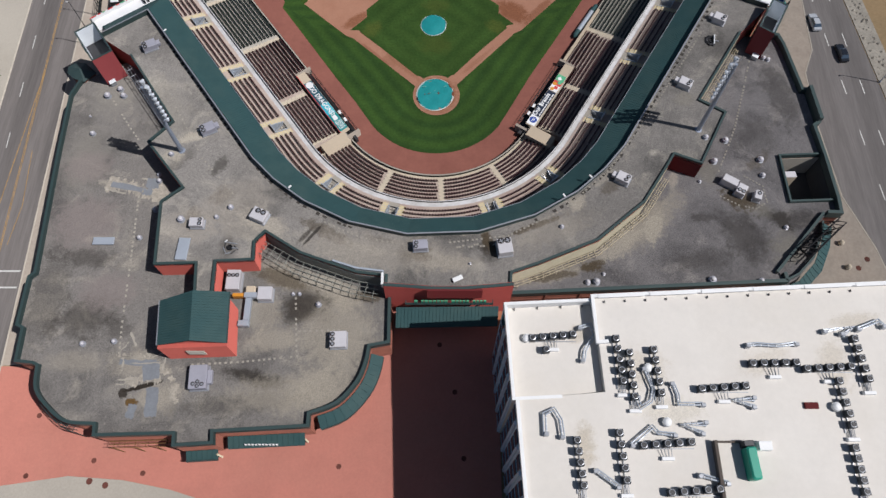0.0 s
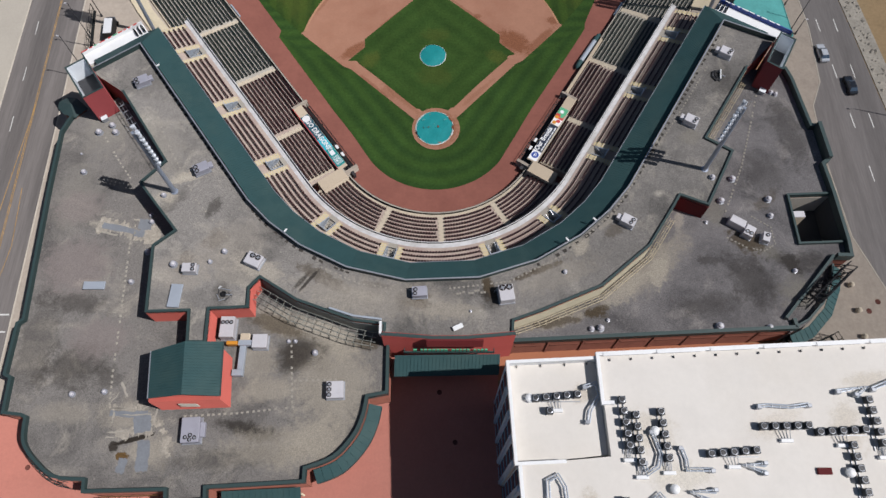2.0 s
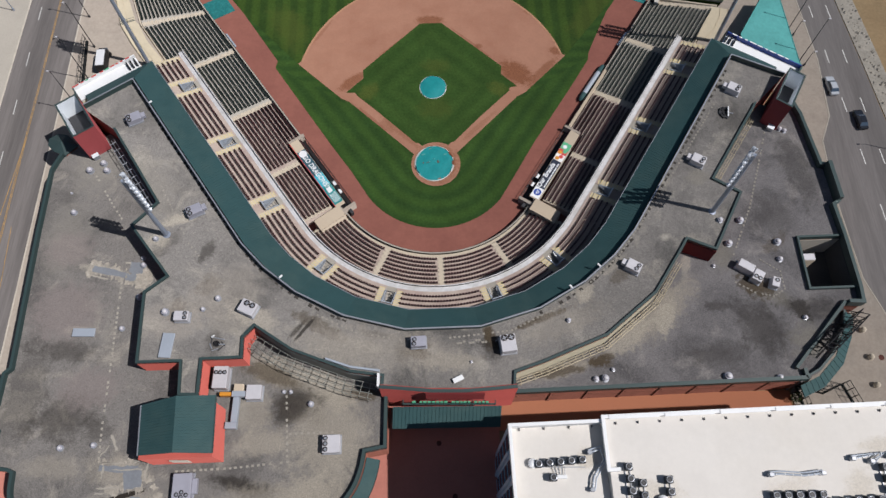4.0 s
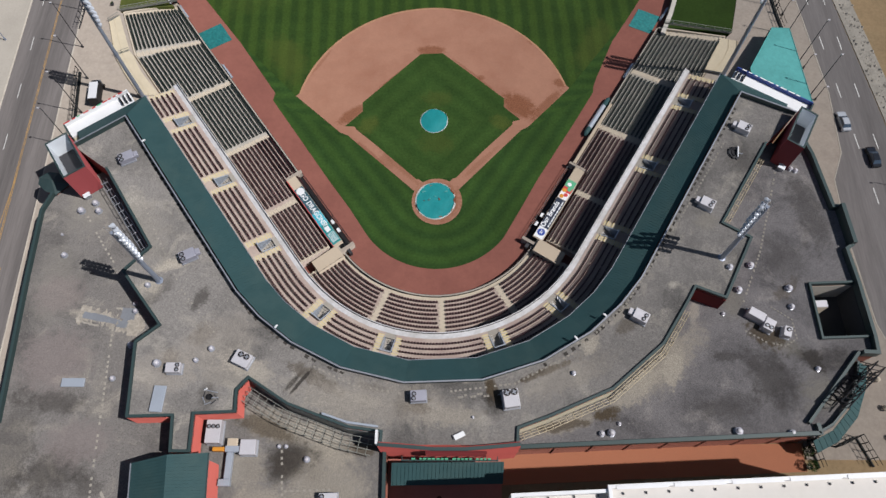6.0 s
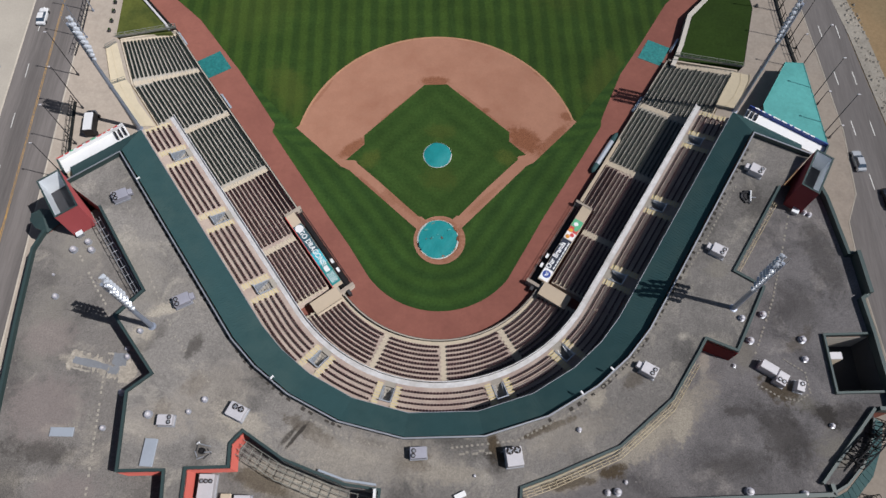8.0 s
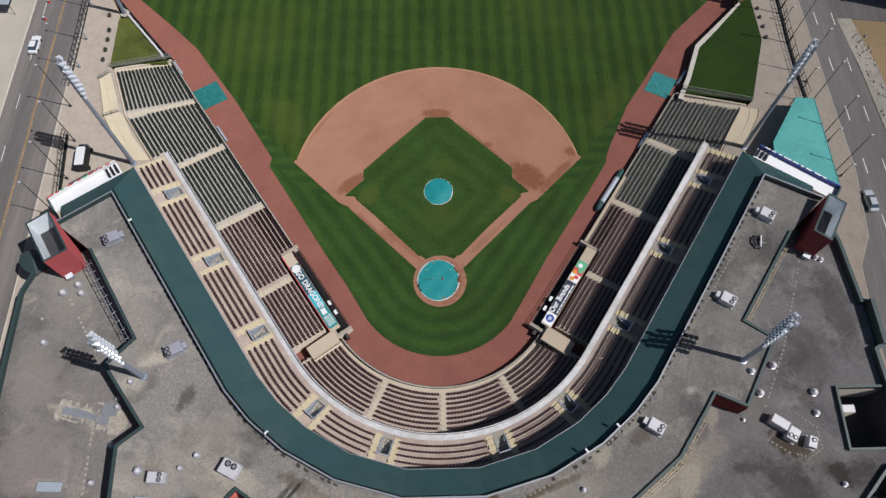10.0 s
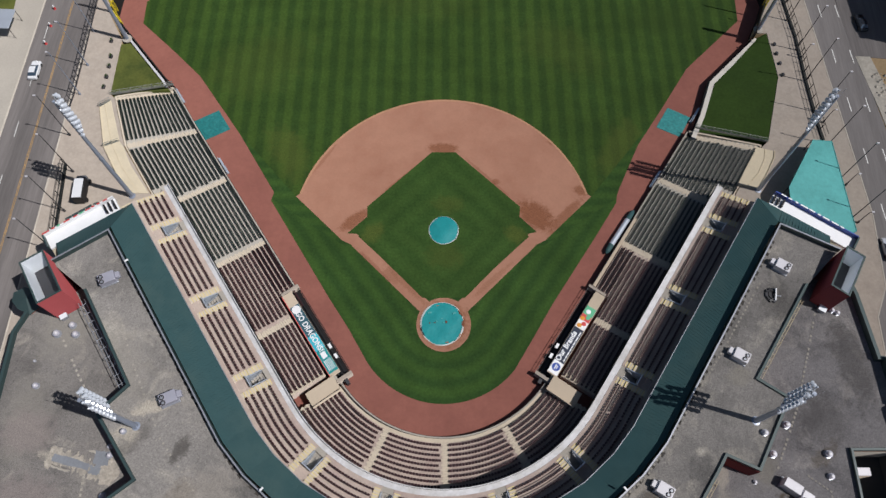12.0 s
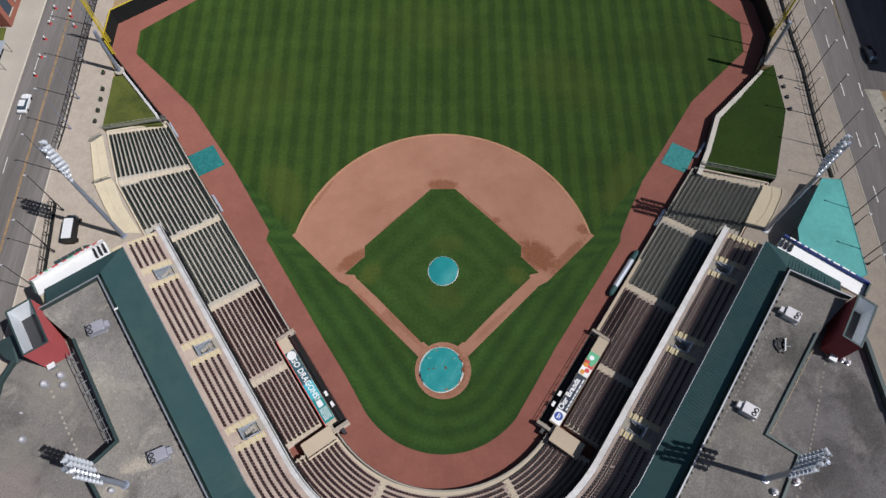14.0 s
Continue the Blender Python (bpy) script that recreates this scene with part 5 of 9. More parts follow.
# tarpaulin roll on the right, bench on the left
level(0.6)
m = leg_frame(1, 0, 0)
bm = bmesh.new()
prof = [(0.05, 0.0), (0.42, 0.5), (0.52, 1.8), (0.52, 8.6), (0.42, 10.0), (0.05, 10.6)]
lathe(bm, prof, 14)
root = thing("tarp_roll", "long rolled field tarpaulin in a pale grey and teal cover", "tarpaulin")
part("roll", bm, "tank", root, "", True).matrix_basis = at_leg(1, 26.4, 19.0, 0.5) @ pose(0, 0, 0, 0, 90, 0)
bm = bmesh.new()
lathe(bm, [(0.545, 8.2), (0.545, 8.7), (0.45, 10.1), (0.1, 10.65)], 14)
part("end_cover", bm, "green", root, "", True).matrix_basis = at_leg(1, 26.4, 19.0, 0.5) @ pose(0, 0, 0, 0, 90, 0)
bm = bmesh.new()
lathe(bm, [(0.1, -0.05), (0.46, 0.45), (0.545, 1.7), (0.545, 2.0)], 14)
part("end_cover", bm, "green", root, "", True).matrix_basis = at_leg(1, 26.4, 19.0, 0.5) @ pose(0, 0, 0, 0, 90, 0)
for side, s in ((-1, 47.0), (-1, 67.0), (1, 43.5), (1, 61.5)):
    mm = leg_frame(side, 0, 0)
    root = thing("player_bench", "long pale bench standing against the field wall", "bench", "benches along the track")
    bm = bmesh.new()
    box(bm, s, s + 4.2, 19.3, 19.65, 0.42, 0.48, m=mm)
    part("seat", bm, "tank", root)
    bm = bmesh.new()
    box(bm, s, s + 4.2, 19.66, 19.74, 0.55, 0.85, m=mm)
    part("backrest", bm, "tank", root)
    for x in (0.3, 2.1, 3.9):
        bm = bmesh.new()
        box(bm, s + x, s + x + 0.08, 19.35, 19.7, 0.0, 0.42, m=mm)
        part("leg", bm, "galv", root)

# ---- walkway and upper stands ----
level(5.3)
bm = bmesh.new()
terrace(bm, -55.5 - 48.2, 55.5 + 48.2, 29.6, 30.47, DECK - 0.4, DECK)
structure("walkway", bm, "walkway", "bright white walkway between the lower and the upper stands", "floor")
bm = bmesh.new()
terrace(bm, -55.5 - 48.2, 55.5 + 48.2, 29.45, 29.58, 1.4, DECK + 0.25)
structure("walkway_wall", bm, "fence", "dark wall below the walkway's edge", "wall")
bm = bmesh.new()
terrace(bm, -55.5 - 48.2, 55.5 + 48.2, 29.43, 29.57, DECK + 0.25, DECK + 0.33)
structure("walkway_rail", bm, "walkway", "pale rail along the walkway", "trim")

VOMS = [-94.5, -78.5, -62.5, -39.0, -16.3, 16.7, 39.0, 62.8, 79.1, 95.5]
ROWS_UP = 6


def up_r(k):
    return 31.4 + 0.98 * k


def up_z(k):
    return DECK + 0.05 + 0.26 * k


def gap_v(v, half):
    d = metres_to_v(v, half, 33.0)
    return (v - d, v + d)


cuts = [gap_v(v, 1.0) for v in VOMS]
upper = thing("stand_terrace", "stepped concrete terrace of the upper stands", "terrace", kind="structure")
for k in range(ROWS_UP - 1):
    a = -V_UP
    for g0, g1 in (cuts if k < 3 else []) + [(V_UP, V_UP)]:
        bm = bmesh.new()
        terrace(bm, a, g0, up_r(k) - (0.92 if k == 0 else 0.49), up_r(k) + 0.486, 4.0, up_z(k))
        part("terrace_step", bm, "tread", upper)
        a = g1
bm = bmesh.new()
terrace(bm, -V_UP, V_UP, up_r(5) - 0.49, up_r(5) + 0.395, 4.0, up_z(5))
part("terrace_step", bm, "tread", upper)
bm = bmesh.new()
terrace(bm, -V_UP, V_UP, up_r(5) + 0.4, 39.4, 4.0, up_z(5) + 0.1)
structure("concourse_floor", bm, "cream", "cream concrete gangway behind the upper seats", "floor")
ends = [-V_UP + 0.2] + [x for v in VOMS for x in (v, v)] + [V_UP - 0.2]
for a, b in zip(ends[::2], ends[1::2]):
    if a in VOMS:
        a = a + metres_to_v(a, 1.35, 33)
    if b in VOMS:
        b = b - metres_to_v(b, 1.35, 33)
    seats("dark maroon tip-up seats in the upper stand", [(up_r(k), up_z(k)) for k in range(ROWS_UP - 1)], a, b, "seat_red", 0.95, shape=SEAT_SLIM)


def vomitory(v):
    root = thing("stand_entrance", "stair opening through the upper seats with low pale walls and handrails", "entrance", "entrances of the upper stands")
    o, out, t = row_frame(v, 0.0)
    m = Matrix.Translation(Vector((*bowl(v, 33.2), 0))) @ Matrix.Rotation(radians(bowl_angle(v)), 4, "Z")
    lift = Matrix.Translation((0, 0, -0.15))
    m = lift @ m
    for x in (-1.0, 0.86):
        bm = bmesh.new()
        a = [bm.verts.new(m @ Vector((x, *p))) for p in ((1.9, 4.0), (-0.6, 4.0), (-0.6, 6.3), (1.9, 5.5))]
        b = [bm.verts.new(m @ Vector((x + 0.14, *p))) for p in ((1.9, 4.0), (-0.6, 4.0), (-0.6, 6.3), (1.9, 5.5))]
        bm.faces.new(a)
        bm.faces.new(b[::-1])
        for i in range(4):
            bm.faces.new((a[i], a[(i + 1) % 4], b[(i + 1) % 4], b[i]))
        part("side_wall", bm, "tank", root)
    for i in range(5):
        bm = bmesh.new()
        box(bm, -0.85, 0.85, 1.5 - 0.5 * i, 1.996 - 0.5 * i, 3.0, 4.85 - 0.18 * i, m=m)
        part("step", bm, "concrete_grey", root)
    bm = bmesh.new()
    box(bm, -1.0, 1.0, -0.78, -0.62, 4.2, 6.75, m=m)
    part("back_wall", bm, "tank", root)
    bm = bmesh.new()
    box(bm, -0.98, 0.98, 1.905, 2.74, 4.6, DECK + 0.14, m=m)
    part("landing", bm, "concrete_grey", root)
    for x in (-0.6, 0.6):
        bm = bmesh.new()
        pipe(bm, [m @ Vector((x, 1.7, 5.8)), m @ Vector((x, -0.55, 4.9))], 0.05, 6)
        part("handrail", bm, "galv", root)
    m = lift.inverted() @ m
    for x in (-1.62, 1.62):
        st = thing("aisle_stairs", "cream aisle stairs with yellow edges beside a stand entrance", "stairs", "yellow stairs of the upper stands")
        for k in range(ROWS_UP - 1):
            for d, up in ((-0.25, 0.0), (0.25, 0.22)):
                y = 33.2 - up_r(k)
                bm = bmesh.new()
                box(bm, x - 0.52, x + 0.52, y - d - 0.24, y - d + 0.14, up_z(k) - 0.2, up_z(k) + 0.03 + up, m=m)
                s = part("step", bm, "step", st)
                bm = bmesh.new()
                box(bm, x - 0.52, x + 0.52, y - d + 0.14, y - d + 0.245, up_z(k) - 0.2, up_z(k) + 0.035 + up, m=m)
                part("nosing", bm, "step_yellow", s)


for v in VOMS:
    vomitory(v)
for v in (-V_UP + 0.7, V_UP - 0.7):
    st = thing("aisle_stairs", "cream end stairs with yellow edges of the upper stand", "stairs", "yellow stairs of the upper stands")
    m = Matrix.Translation(Vector((*bowl(v, 33.2), 0))) @ Matrix.Rotation(radians(bowl_angle(v)), 4, "Z")
    for k in range(ROWS_UP - 1):
        for d, up in ((-0.25, 0.0), (0.25, 0.22)):
            y = 33.2 - up_r(k)
            bm = bmesh.new()
            box(bm, -0.5, 0.5, y - d - 0.24, y - d + 0.14, up_z(k) - 0.2, up_z(k) + 0.03 + up, m=m)
            s = part("step", bm, "step", st)
            bm = bmesh.new()
            box(bm, -0.5, 0.5, y - d + 0.14, y - d + 0.245, up_z(k) - 0.2, up_z(k) + 0.035 + up, m=m)
            part("nosing", bm, "step_yellow", s)

# back wall under the canopy
level(9.0)
bm = bmesh.new()
terrace(bm, -V_UP + 3, V_UP - 3, 37.9, 38.1, 4.0, 9.2)
structure("concourse_wall", bm, "cream", "cream rear wall of the upper stand under the roof", "wall")

# ---- canopy over the upper stand ----
level(10.5)
Z_IN, Z_OUT = 9.5, 11.1
BENDS = [-55.5, -47.0, -37.0, -24.0, -9.0, 9.0, 24.0, 37.0, 47.0, 55.5]
CANV = [-97.4] + BENDS + [98.8]


def hip(v):
    """The inner edge runs on past the outer one, to the hip at each end."""
    return v + (3.5 if v > 97 else -3.5 if v < -97 else 0.0)


root = thing("stand_roof", "long curved dark green standing-seam metal roof over the upper stand", "roof", kind="structure")
bm = bmesh.new()
fine = []
for a, b in zip(CANV, CANV[1:]):
    fine += [(a, b)]
for a, b in fine:
    q = []
    for v in (a, b):
        pi, po = bowl(hip(v), can_in(v)), bowl(v, can_out(v))
        q.append([bm.verts.new((*pi, Z_IN)), bm.verts.new((*po, Z_OUT)), bm.verts.new((*po, Z_OUT - 0.15)), bm.verts.new((*pi, Z_IN - 0.15))])
    for i in range(4):
        j = (i + 1) % 4
        bm.faces.new((q[0][i], q[0][j], q[1][j], q[1][i]))
    for k in q:
        bm.faces.new(k)
part("deck", bm, "green", root)
bm = bmesh.new()
for a, b in fine:
    pi, po = [Vector((*bowl(hip(v), can_in(v)), Z_IN)) for v in (a, b)], [Vector((*bowl(v, can_out(v)), Z_OUT)) for v in (a, b)]
    n = max(2, round((po[1] - po[0]).length / 0.5))
    for i in range(n):
        f = i / n
        p, q = pi[0].lerp(pi[1], f), po[0].lerp(po[1], f)
        d = (q - p).normalized()
        sdir = (po[1] - po[0]).normalized() * 0.02
        up = Vector((0, 0, 0.025))
        vs = [bm.verts.new(c) for c in (p - sdir, p + sdir, q + sdir, q - sdir, p - sdir + up, p + sdir + up, q + sdir + up, q - sdir + up)]
        for fidx in ((4, 5, 6, 7), (0, 1, 5, 4), (1, 2, 6, 5), (2, 3, 7, 6), (3, 0, 4, 7)):
            bm.faces.new([vs[k] for k in fidx])
tagged(part("seams", bm, "green", root), kind="stuff")
bm = bmesh.new()
for a, b in fine:
    ribbon(bm, [bowl(hip(a), can_in(a)), bowl(hip(b), can_in(b))], 0.0, 0.09, Z_IN - 0.2, Z_IN + 0.03)
part("gutter", bm, "galv", root)

# returns of the canopy at both ends
for side in (-1, 1):
    m = leg_frame(side, 0, 0)
    ret = thing("end_roof", "dark green metal roof returning behind the end of the stand", "roof", kind="structure")
    bm = bmesh.new()
    r0 = can_out(side * 70) - 0.05
    far_end = 49.2 if side < 0 else 48.9
    hi, lo, out = (41.9, 45.4, 48.0) if side < 0 else (43.3, 46.9, 49.3)
    pts = [(hi, r0 + 0.05, Z_OUT), (hi + (0.1 if side < 0 else 1.0), far_end, Z_OUT), (lo + 0.3, far_end, Z_IN), (lo, can_in(side * 98.0) + 0.02, Z_IN)]
    top = [bm.verts.new(m @ Vector(p)) for p in pts]
    bot = [bm.verts.new(m @ Vector((p[0], p[1], p[2] - 0.15))) for p in pts]
    bm.faces.new(top)
    bm.faces.new(bot[::-1])
    for i in range(4):
        j = (i + 1) % 4
        bm.faces.new((top[i], bot[i], bot[j], top[j]))
    part("deck", bm, "green", ret)
    bm = bmesh.new()
    for i in range(17 if side < 0 else 16):
        y = r0 + 0.2 + 0.55 * i
        vsx = []
        for dy, dz in ((-0.025, 0), (0.025, 0), (0.025, 0.06), (-0.025, 0.06)):
            vsx.append([bm.verts.new(m @ Vector((x, y + dy, z + dz))) for x, z in ((hi + 0.1 + (0.1 if side < 0 else 1.0) * i / 16, Z_OUT - 0.03), (lo, Z_IN))])
        for i2 in range(4):
            j2 = (i2 + 1) % 4
            bm.faces.new((vsx[i2][0], vsx[i2][1], vsx[j2][1], vsx[j2][0]))
    tagged(part("seams", bm, "green", ret), kind="stuff")
    end = 50.3 if side < 0 else 52.8
    deck = thing("sign_deck", "flat white deck with a coloured sign band beyond the end roof", "deck")
    bm = bmesh.new()
    box(bm, lo - 0.1, out, 37.6, end, 9.0, 9.36, m=m)
    part("floor", bm, "white", deck)
    bm = bmesh.new()
    box(bm, out, out + 0.18, 37.6, end, 8.4, 10.1, m=m)
    part("sign_wall", bm, "white" if side < 0 else "sign_royal", deck)
    bm = bmesh.new()
    box(bm, lo, out, end, end + 0.25, 9.2, 10.1, m=m)
    part("end_wall", bm, "coping", deck)
    rnd = random.Random(8 + side)
    y = 38.6
    while y < 49.5:
        w = rnd.uniform(0.5, 1.5)
        bm = bmesh.new()
        box(bm, out - 0.03, out + 0.22, y, y + w, 10.104, 10.13, m=m)
        part("sign_patch", bm, ("sign_red" if rnd.random() < 0.8 else "sign_green") if side < 0 else "white", deck)
        y += w + rnd.uniform(0.2, 0.7)
    for i in range(3):
        bm = bmesh.new()
        box(bm, lo + 0.5, out - 0.3, 37.9 + 0.8 * i, 38.2 + 0.8 * i, 9.36, 9.8, m=m)
        part("bench", bm, "black", deck)
    bm = bmesh.new()
    box(bm, hi + 1.4, out - 0.05, 37.7, 50.3, 4.0, 8.98, m=m)
    structure("end_block", bm, "cream_dull", "dull cream block under the end roof", "wall")

# ---- ballpark buildings ----
level(11.4)
UP_R = [(12.9, -44.3), (13.1, -42.0), (17.7, -40.4), (28.0, -36.2), (36.7, -29.2), (41.6, -22.2), (43.1, -19.9), (47.8, -21.8), (54.0, -11.0), (49.6, -8.3), (60.0, 7.2)]
UP_L = [(-8.0, -44.3), (-7.9, -42.6), (-12.8, -42.0), (-22.4, -38.6), (-28.6, -34.8), (-30.1, -36.5), (-29.9, -39.8), (-36.2, -40.1), (-36.0, -45.5), (-39.2, -45.5), (-39.7, -40.4), (-46.6, -40.6), (-47.5, -29.0), (-44.2, -26.3), (-51.9, -17.3), (-48.1, -13.0), (-58.6, 1.7)]
INNER = [bowl(v, can_out(v) + 0.12) for v in [-96.7] + BENDS + [98.1]]
END_R, END_L = leg_frame(1, 44.0, 50.4).translation.to_2d()[:], leg_frame(-1, 41.4, 50.4).translation.to_2d()[:]
UPPER = INNER + [END_R] + UP_R[::-1] + UP_L + [END_L]
bm = bmesh.new()
prism(bm, UPPER, STREET - 0.5, HIGH, 0, 1)
structure("upper_roof", bm, ["gravel", "coral"], "weathered grey gravel roof over red walls", "roof")
level(8.3)


def smooth(pts, n=4):
    """A rounded line through the points."""
    out = []
    for i in range(len(pts) - 1):
        p = [Vector(pts[max(0, min(len(pts) - 1, i + k))]) for k in (-1, 0, 1, 2)]
        for k in range(n):
            f = k / n
            out.append(tuple(0.5 * (2 * p[1] + (p[2] - p[0]) * f + (2 * p[0] - 5 * p[1] + 4 * p[2] - p[3]) * f * f + (3 * p[1] - p[0] - 3 * p[2] + p[3]) * f ** 3)))
    return out + [tuple(pts[-1])]


def low_plan(line):
    """A line of the upper level as it lies in the plan of the lower one."""
    return [(x, y - (11.4 - 8.3) * SHEAR / SY) for x, y in line]


ARC_W = smooth([(-64.2, -56.7), (-63.6, -60.3), (-61.2, -63.0), (-57.6, -65.4), (-53.0, -65.8)])
ARC_E = smooth([(-19.4, -64.2), (-15.2, -62.6), (-12.2, -59.4), (-10.9, -56.4), (-10.4, -53.6)])
WEST = [(-69.3, -1.4), (-70.6, -5.0), (-70.06, -17.25), (-68.5, -40.95), (-69.36, -41.7), (-69.24, -50.1), (-68.17, -50.6), (-67.9, -56.1), (-64.9, -56.4)] + ARC_W + [(-52.8, -67.5), (-40.4, -67.2), (-40.2, -69.0), (-34.0, -68.6), (-34.2, -66.9), (-19.4, -66.1)] + ARC_E + [(-7.2, -53.0), (-7.3, -44.3)]
bm = bmesh.new()
prism(bm, WEST + low_plan(UP_L[1:]) + [(-61.5, 3.0)], STREET - 0.5, LOW, 0, 1)
structure("lower_roof", bm, ["gravel_pale", "brick"], "stained grey gravel roof above brick walls", "roof")
PIT = [(71.6, -18.0), (64.3, -18.3), (64.4, -27.3), (72.0, -27.0)]
EAST = [(13.1, -44.8), (60.6, -42.6)] + [(59.6, -40.6), (70.0, -30.1)] + [(72.5, -30.2), (72.65, -27.2)] + PIT[::-1] + [(72.3, -17.8), (71.8, -12.2), (72.9, -11.5), (72.45, -3.9), (71.3, -3.8), (69.9, 6.6), (69.2, 9.0), (62.5, 9.5)]
bm = bmesh.new()
prism(bm, EAST + low_plan(UP_R[1:])[::-1], STREET - 0.5, LOW, 0, 1)
structure("lower_roof", bm, ["gravel_dark", "brick"], "dark grey gravel roof above brick walls", "roof")


def parapet(name, line, d0, d1, z0, z1, mat, label, closed=False):
    bm = bmesh.new()
    ribbon(bm, line, d0, d1, z0, z1, closed)
    return structure(name, bm, mat, label, "parapet")


# green copings; the line's left is inside
parapet("parapet", WEST, -0.1, 0.4, LOW - 0.3, LOW + 0.75, "coping", "dark green metal coping along the roof edge")
parapet("parapet", EAST[:2] + [(60.7, -42.5), (60.5, -40.9)], -0.1, 0.5, LOW - 0.3, LOW + 0.7, "coping", "dark green metal coping along the roof edge")
parapet("parapet", [(59.0, -40.9), (69.6, -29.8)], -0.2, 0.25, LOW - 0.3, LOW + 0.7, "coping", "dark green coping beside the roof corner")
parapet("parapet", [(70.0, -30.1), (72.6, -30.2), (72.75, -27.2), (72.35, -17.8), (71.85, -12.2), (72.95, -11.5), (72.5, -3.9), (71.35, -3.8), (69.95, 6.6), (69.2, 9.1), (66, 9.4)], -0.1, 0.5, LOW - 0.3, LOW + 1.1, "coping", "dark green metal coping along the roof edge")
parapet("parapet", [(71.7, -18.0), (64.3, -18.3), (64.4, -27.3), (72.1, -27.0)], -0.35, 0.0, LOW - 0.3, LOW + 0.55, "coping", "dark green coping round the open well")
parapet("parapet", [(72.96, -11.4), (72.51, -4.0)], -0.14, 0.54, LOW + 0.9, LOW + 1.9, "coping", "taller stretch of dark green coping at the bay of the roof edge")
level(11.4)
parapet("parapet", UP_R, 0.0, 0.4, HIGH - 0.3, HIGH + 0.35, "coping", "dark green coping along the upper roof")
parapet("parapet", UP_L, -0.4, 0.0, HIGH - 0.3, HIGH + 0.35, "coping", "dark green coping along the upper roof")
GUTTER = [END_L] + INNER + [END_R]
parapet("upstand_cap", GUTTER, -0.2, 0.03, HIGH + 0.952, HIGH + 1.0, "galv", "thin pale cap of the gutter wall")
parapet("upstand", GUTTER, -0.1, 0.02, HIGH - 0.9, HIGH + 0.95, "coping", "dark upstand wall between the flat roof and the green roof")

# small floodlights on the gutter wall
for v in (-89.5, -42.0, 33.0, 42.0):
    r = can_out(v) + (0.1 if abs(v) > 55.5 else -0.08)
    m = Matrix.Translation(Vector(survey(*bowl(v, r), HIGH + 1.0))) @ Matrix.Rotation(radians(bowl_angle(v)), 4, "Z")
    lamp = thing("small_floodlight", "small white floodlight on a bracket on the gutter wall", "floodlight", "floodlights of the gutter wall", at=m)
    bm = bmesh.new()
    rod(bm, (0, 0, 0), (0, 0, 0.35), 0.05, sides=8)
    part("bracket", bm, "galv", lamp)
    bm = bmesh.new()
    bevel_box(bm, -0.14, 0.14, -0.1, 0.55, 0.352, 0.5, 0.04)
    part("head", bm, "white", lamp)

# entrance gate wall
level(11.8)
gate = thing("entrance_gate", "red entrance wall with a green canopy and raised lettering", "gate")
GATE = [(-8.1, -44.7), (-5.0, -44.9), (0.0, -45.3), (5.0, -45.3), (10.0, -44.9), (13.1, -44.6)]
bm = bmesh.new()
ribbon(bm, GATE, 0.0, 0.7, STREET, 12.1)
part("wall", bm, "gate_red", gate)
bm = bmesh.new()
ribbon(bm, GATE, 0.05, 0.55, 12.1, 12.3)
part("coping", bm, "coping", gate)
bm = bmesh.new()
box(bm, -1.0, 8.0, -45.62, -45.35, 9.8, 12.6)
part("sign_panel", bm, "red", gate, "darker red panel behind the lettering")
bm = bmesh.new()
q = [bm.verts.new(v) for v in ((-6.3, -46.2, 7.6), (11.0, -46.0, 7.6), (10.8, -49.0, 6.6), (-6.4, -49.3, 6.6), (-6.3, -46.2, 7.4), (11.0, -46.0, 7.4), (10.8, -49.0, 6.4), (-6.4, -49.3, 6.4))]
for f in ((0, 1, 2, 3), (7, 6, 5, 4), (0, 4, 5, 1), (1, 5, 6, 2), (2, 6, 7, 3), (3, 7, 4, 0)):
    bm.faces.new([q[i] for i in f])
part("canopy", bm, "green", gate, "sloping green metal canopy")
bm = bmesh.new()
for i in range(29):
    f = (i + 0.5) / 29
    rod(bm, (-6.3 + 17.3 * f, -46.2 + 0.2 * f, 7.63), (-6.4 + 17.2 * f, -49.3 + 0.3 * f, 6.63), 0.04, sides=4)
tagged(part("canopy_seams", bm, "green", gate), kind="stuff")
bm = bmesh.new()
box(bm, -4.8, 10.0, -46.05, -45.9, 8.6, 8.75)
box(bm, -4.8, 10.0, -46.05, -45.9, 8.15, 8.3)
for i in range(9):
    box(bm, -4.7 + 1.82 * i, -4.6 + 1.82 * i, -46.05, -45.4, 8.1, 8.8)
part("sign_rail", bm, "coping", gate)
rnd = random.Random(2)
x = -3.2
while x < 8.4:
    w = rnd.uniform(0.35, 0.6)
    bm = bmesh.new()
    box(bm, x, x + w, -46.0, -45.8, 8.8, 9.5)
    part("sign_bar", bm, "teal_box", gate)
    bm = bmesh.new()
    box(bm, x + 0.03, x + w - 0.03, -46.03, -45.85, 9.5, 9.54)
    part("sign_bar_edge", bm, "sign_green", gate)
    x += w + (0.16 if rnd.random() < 0.8 else 0.6)

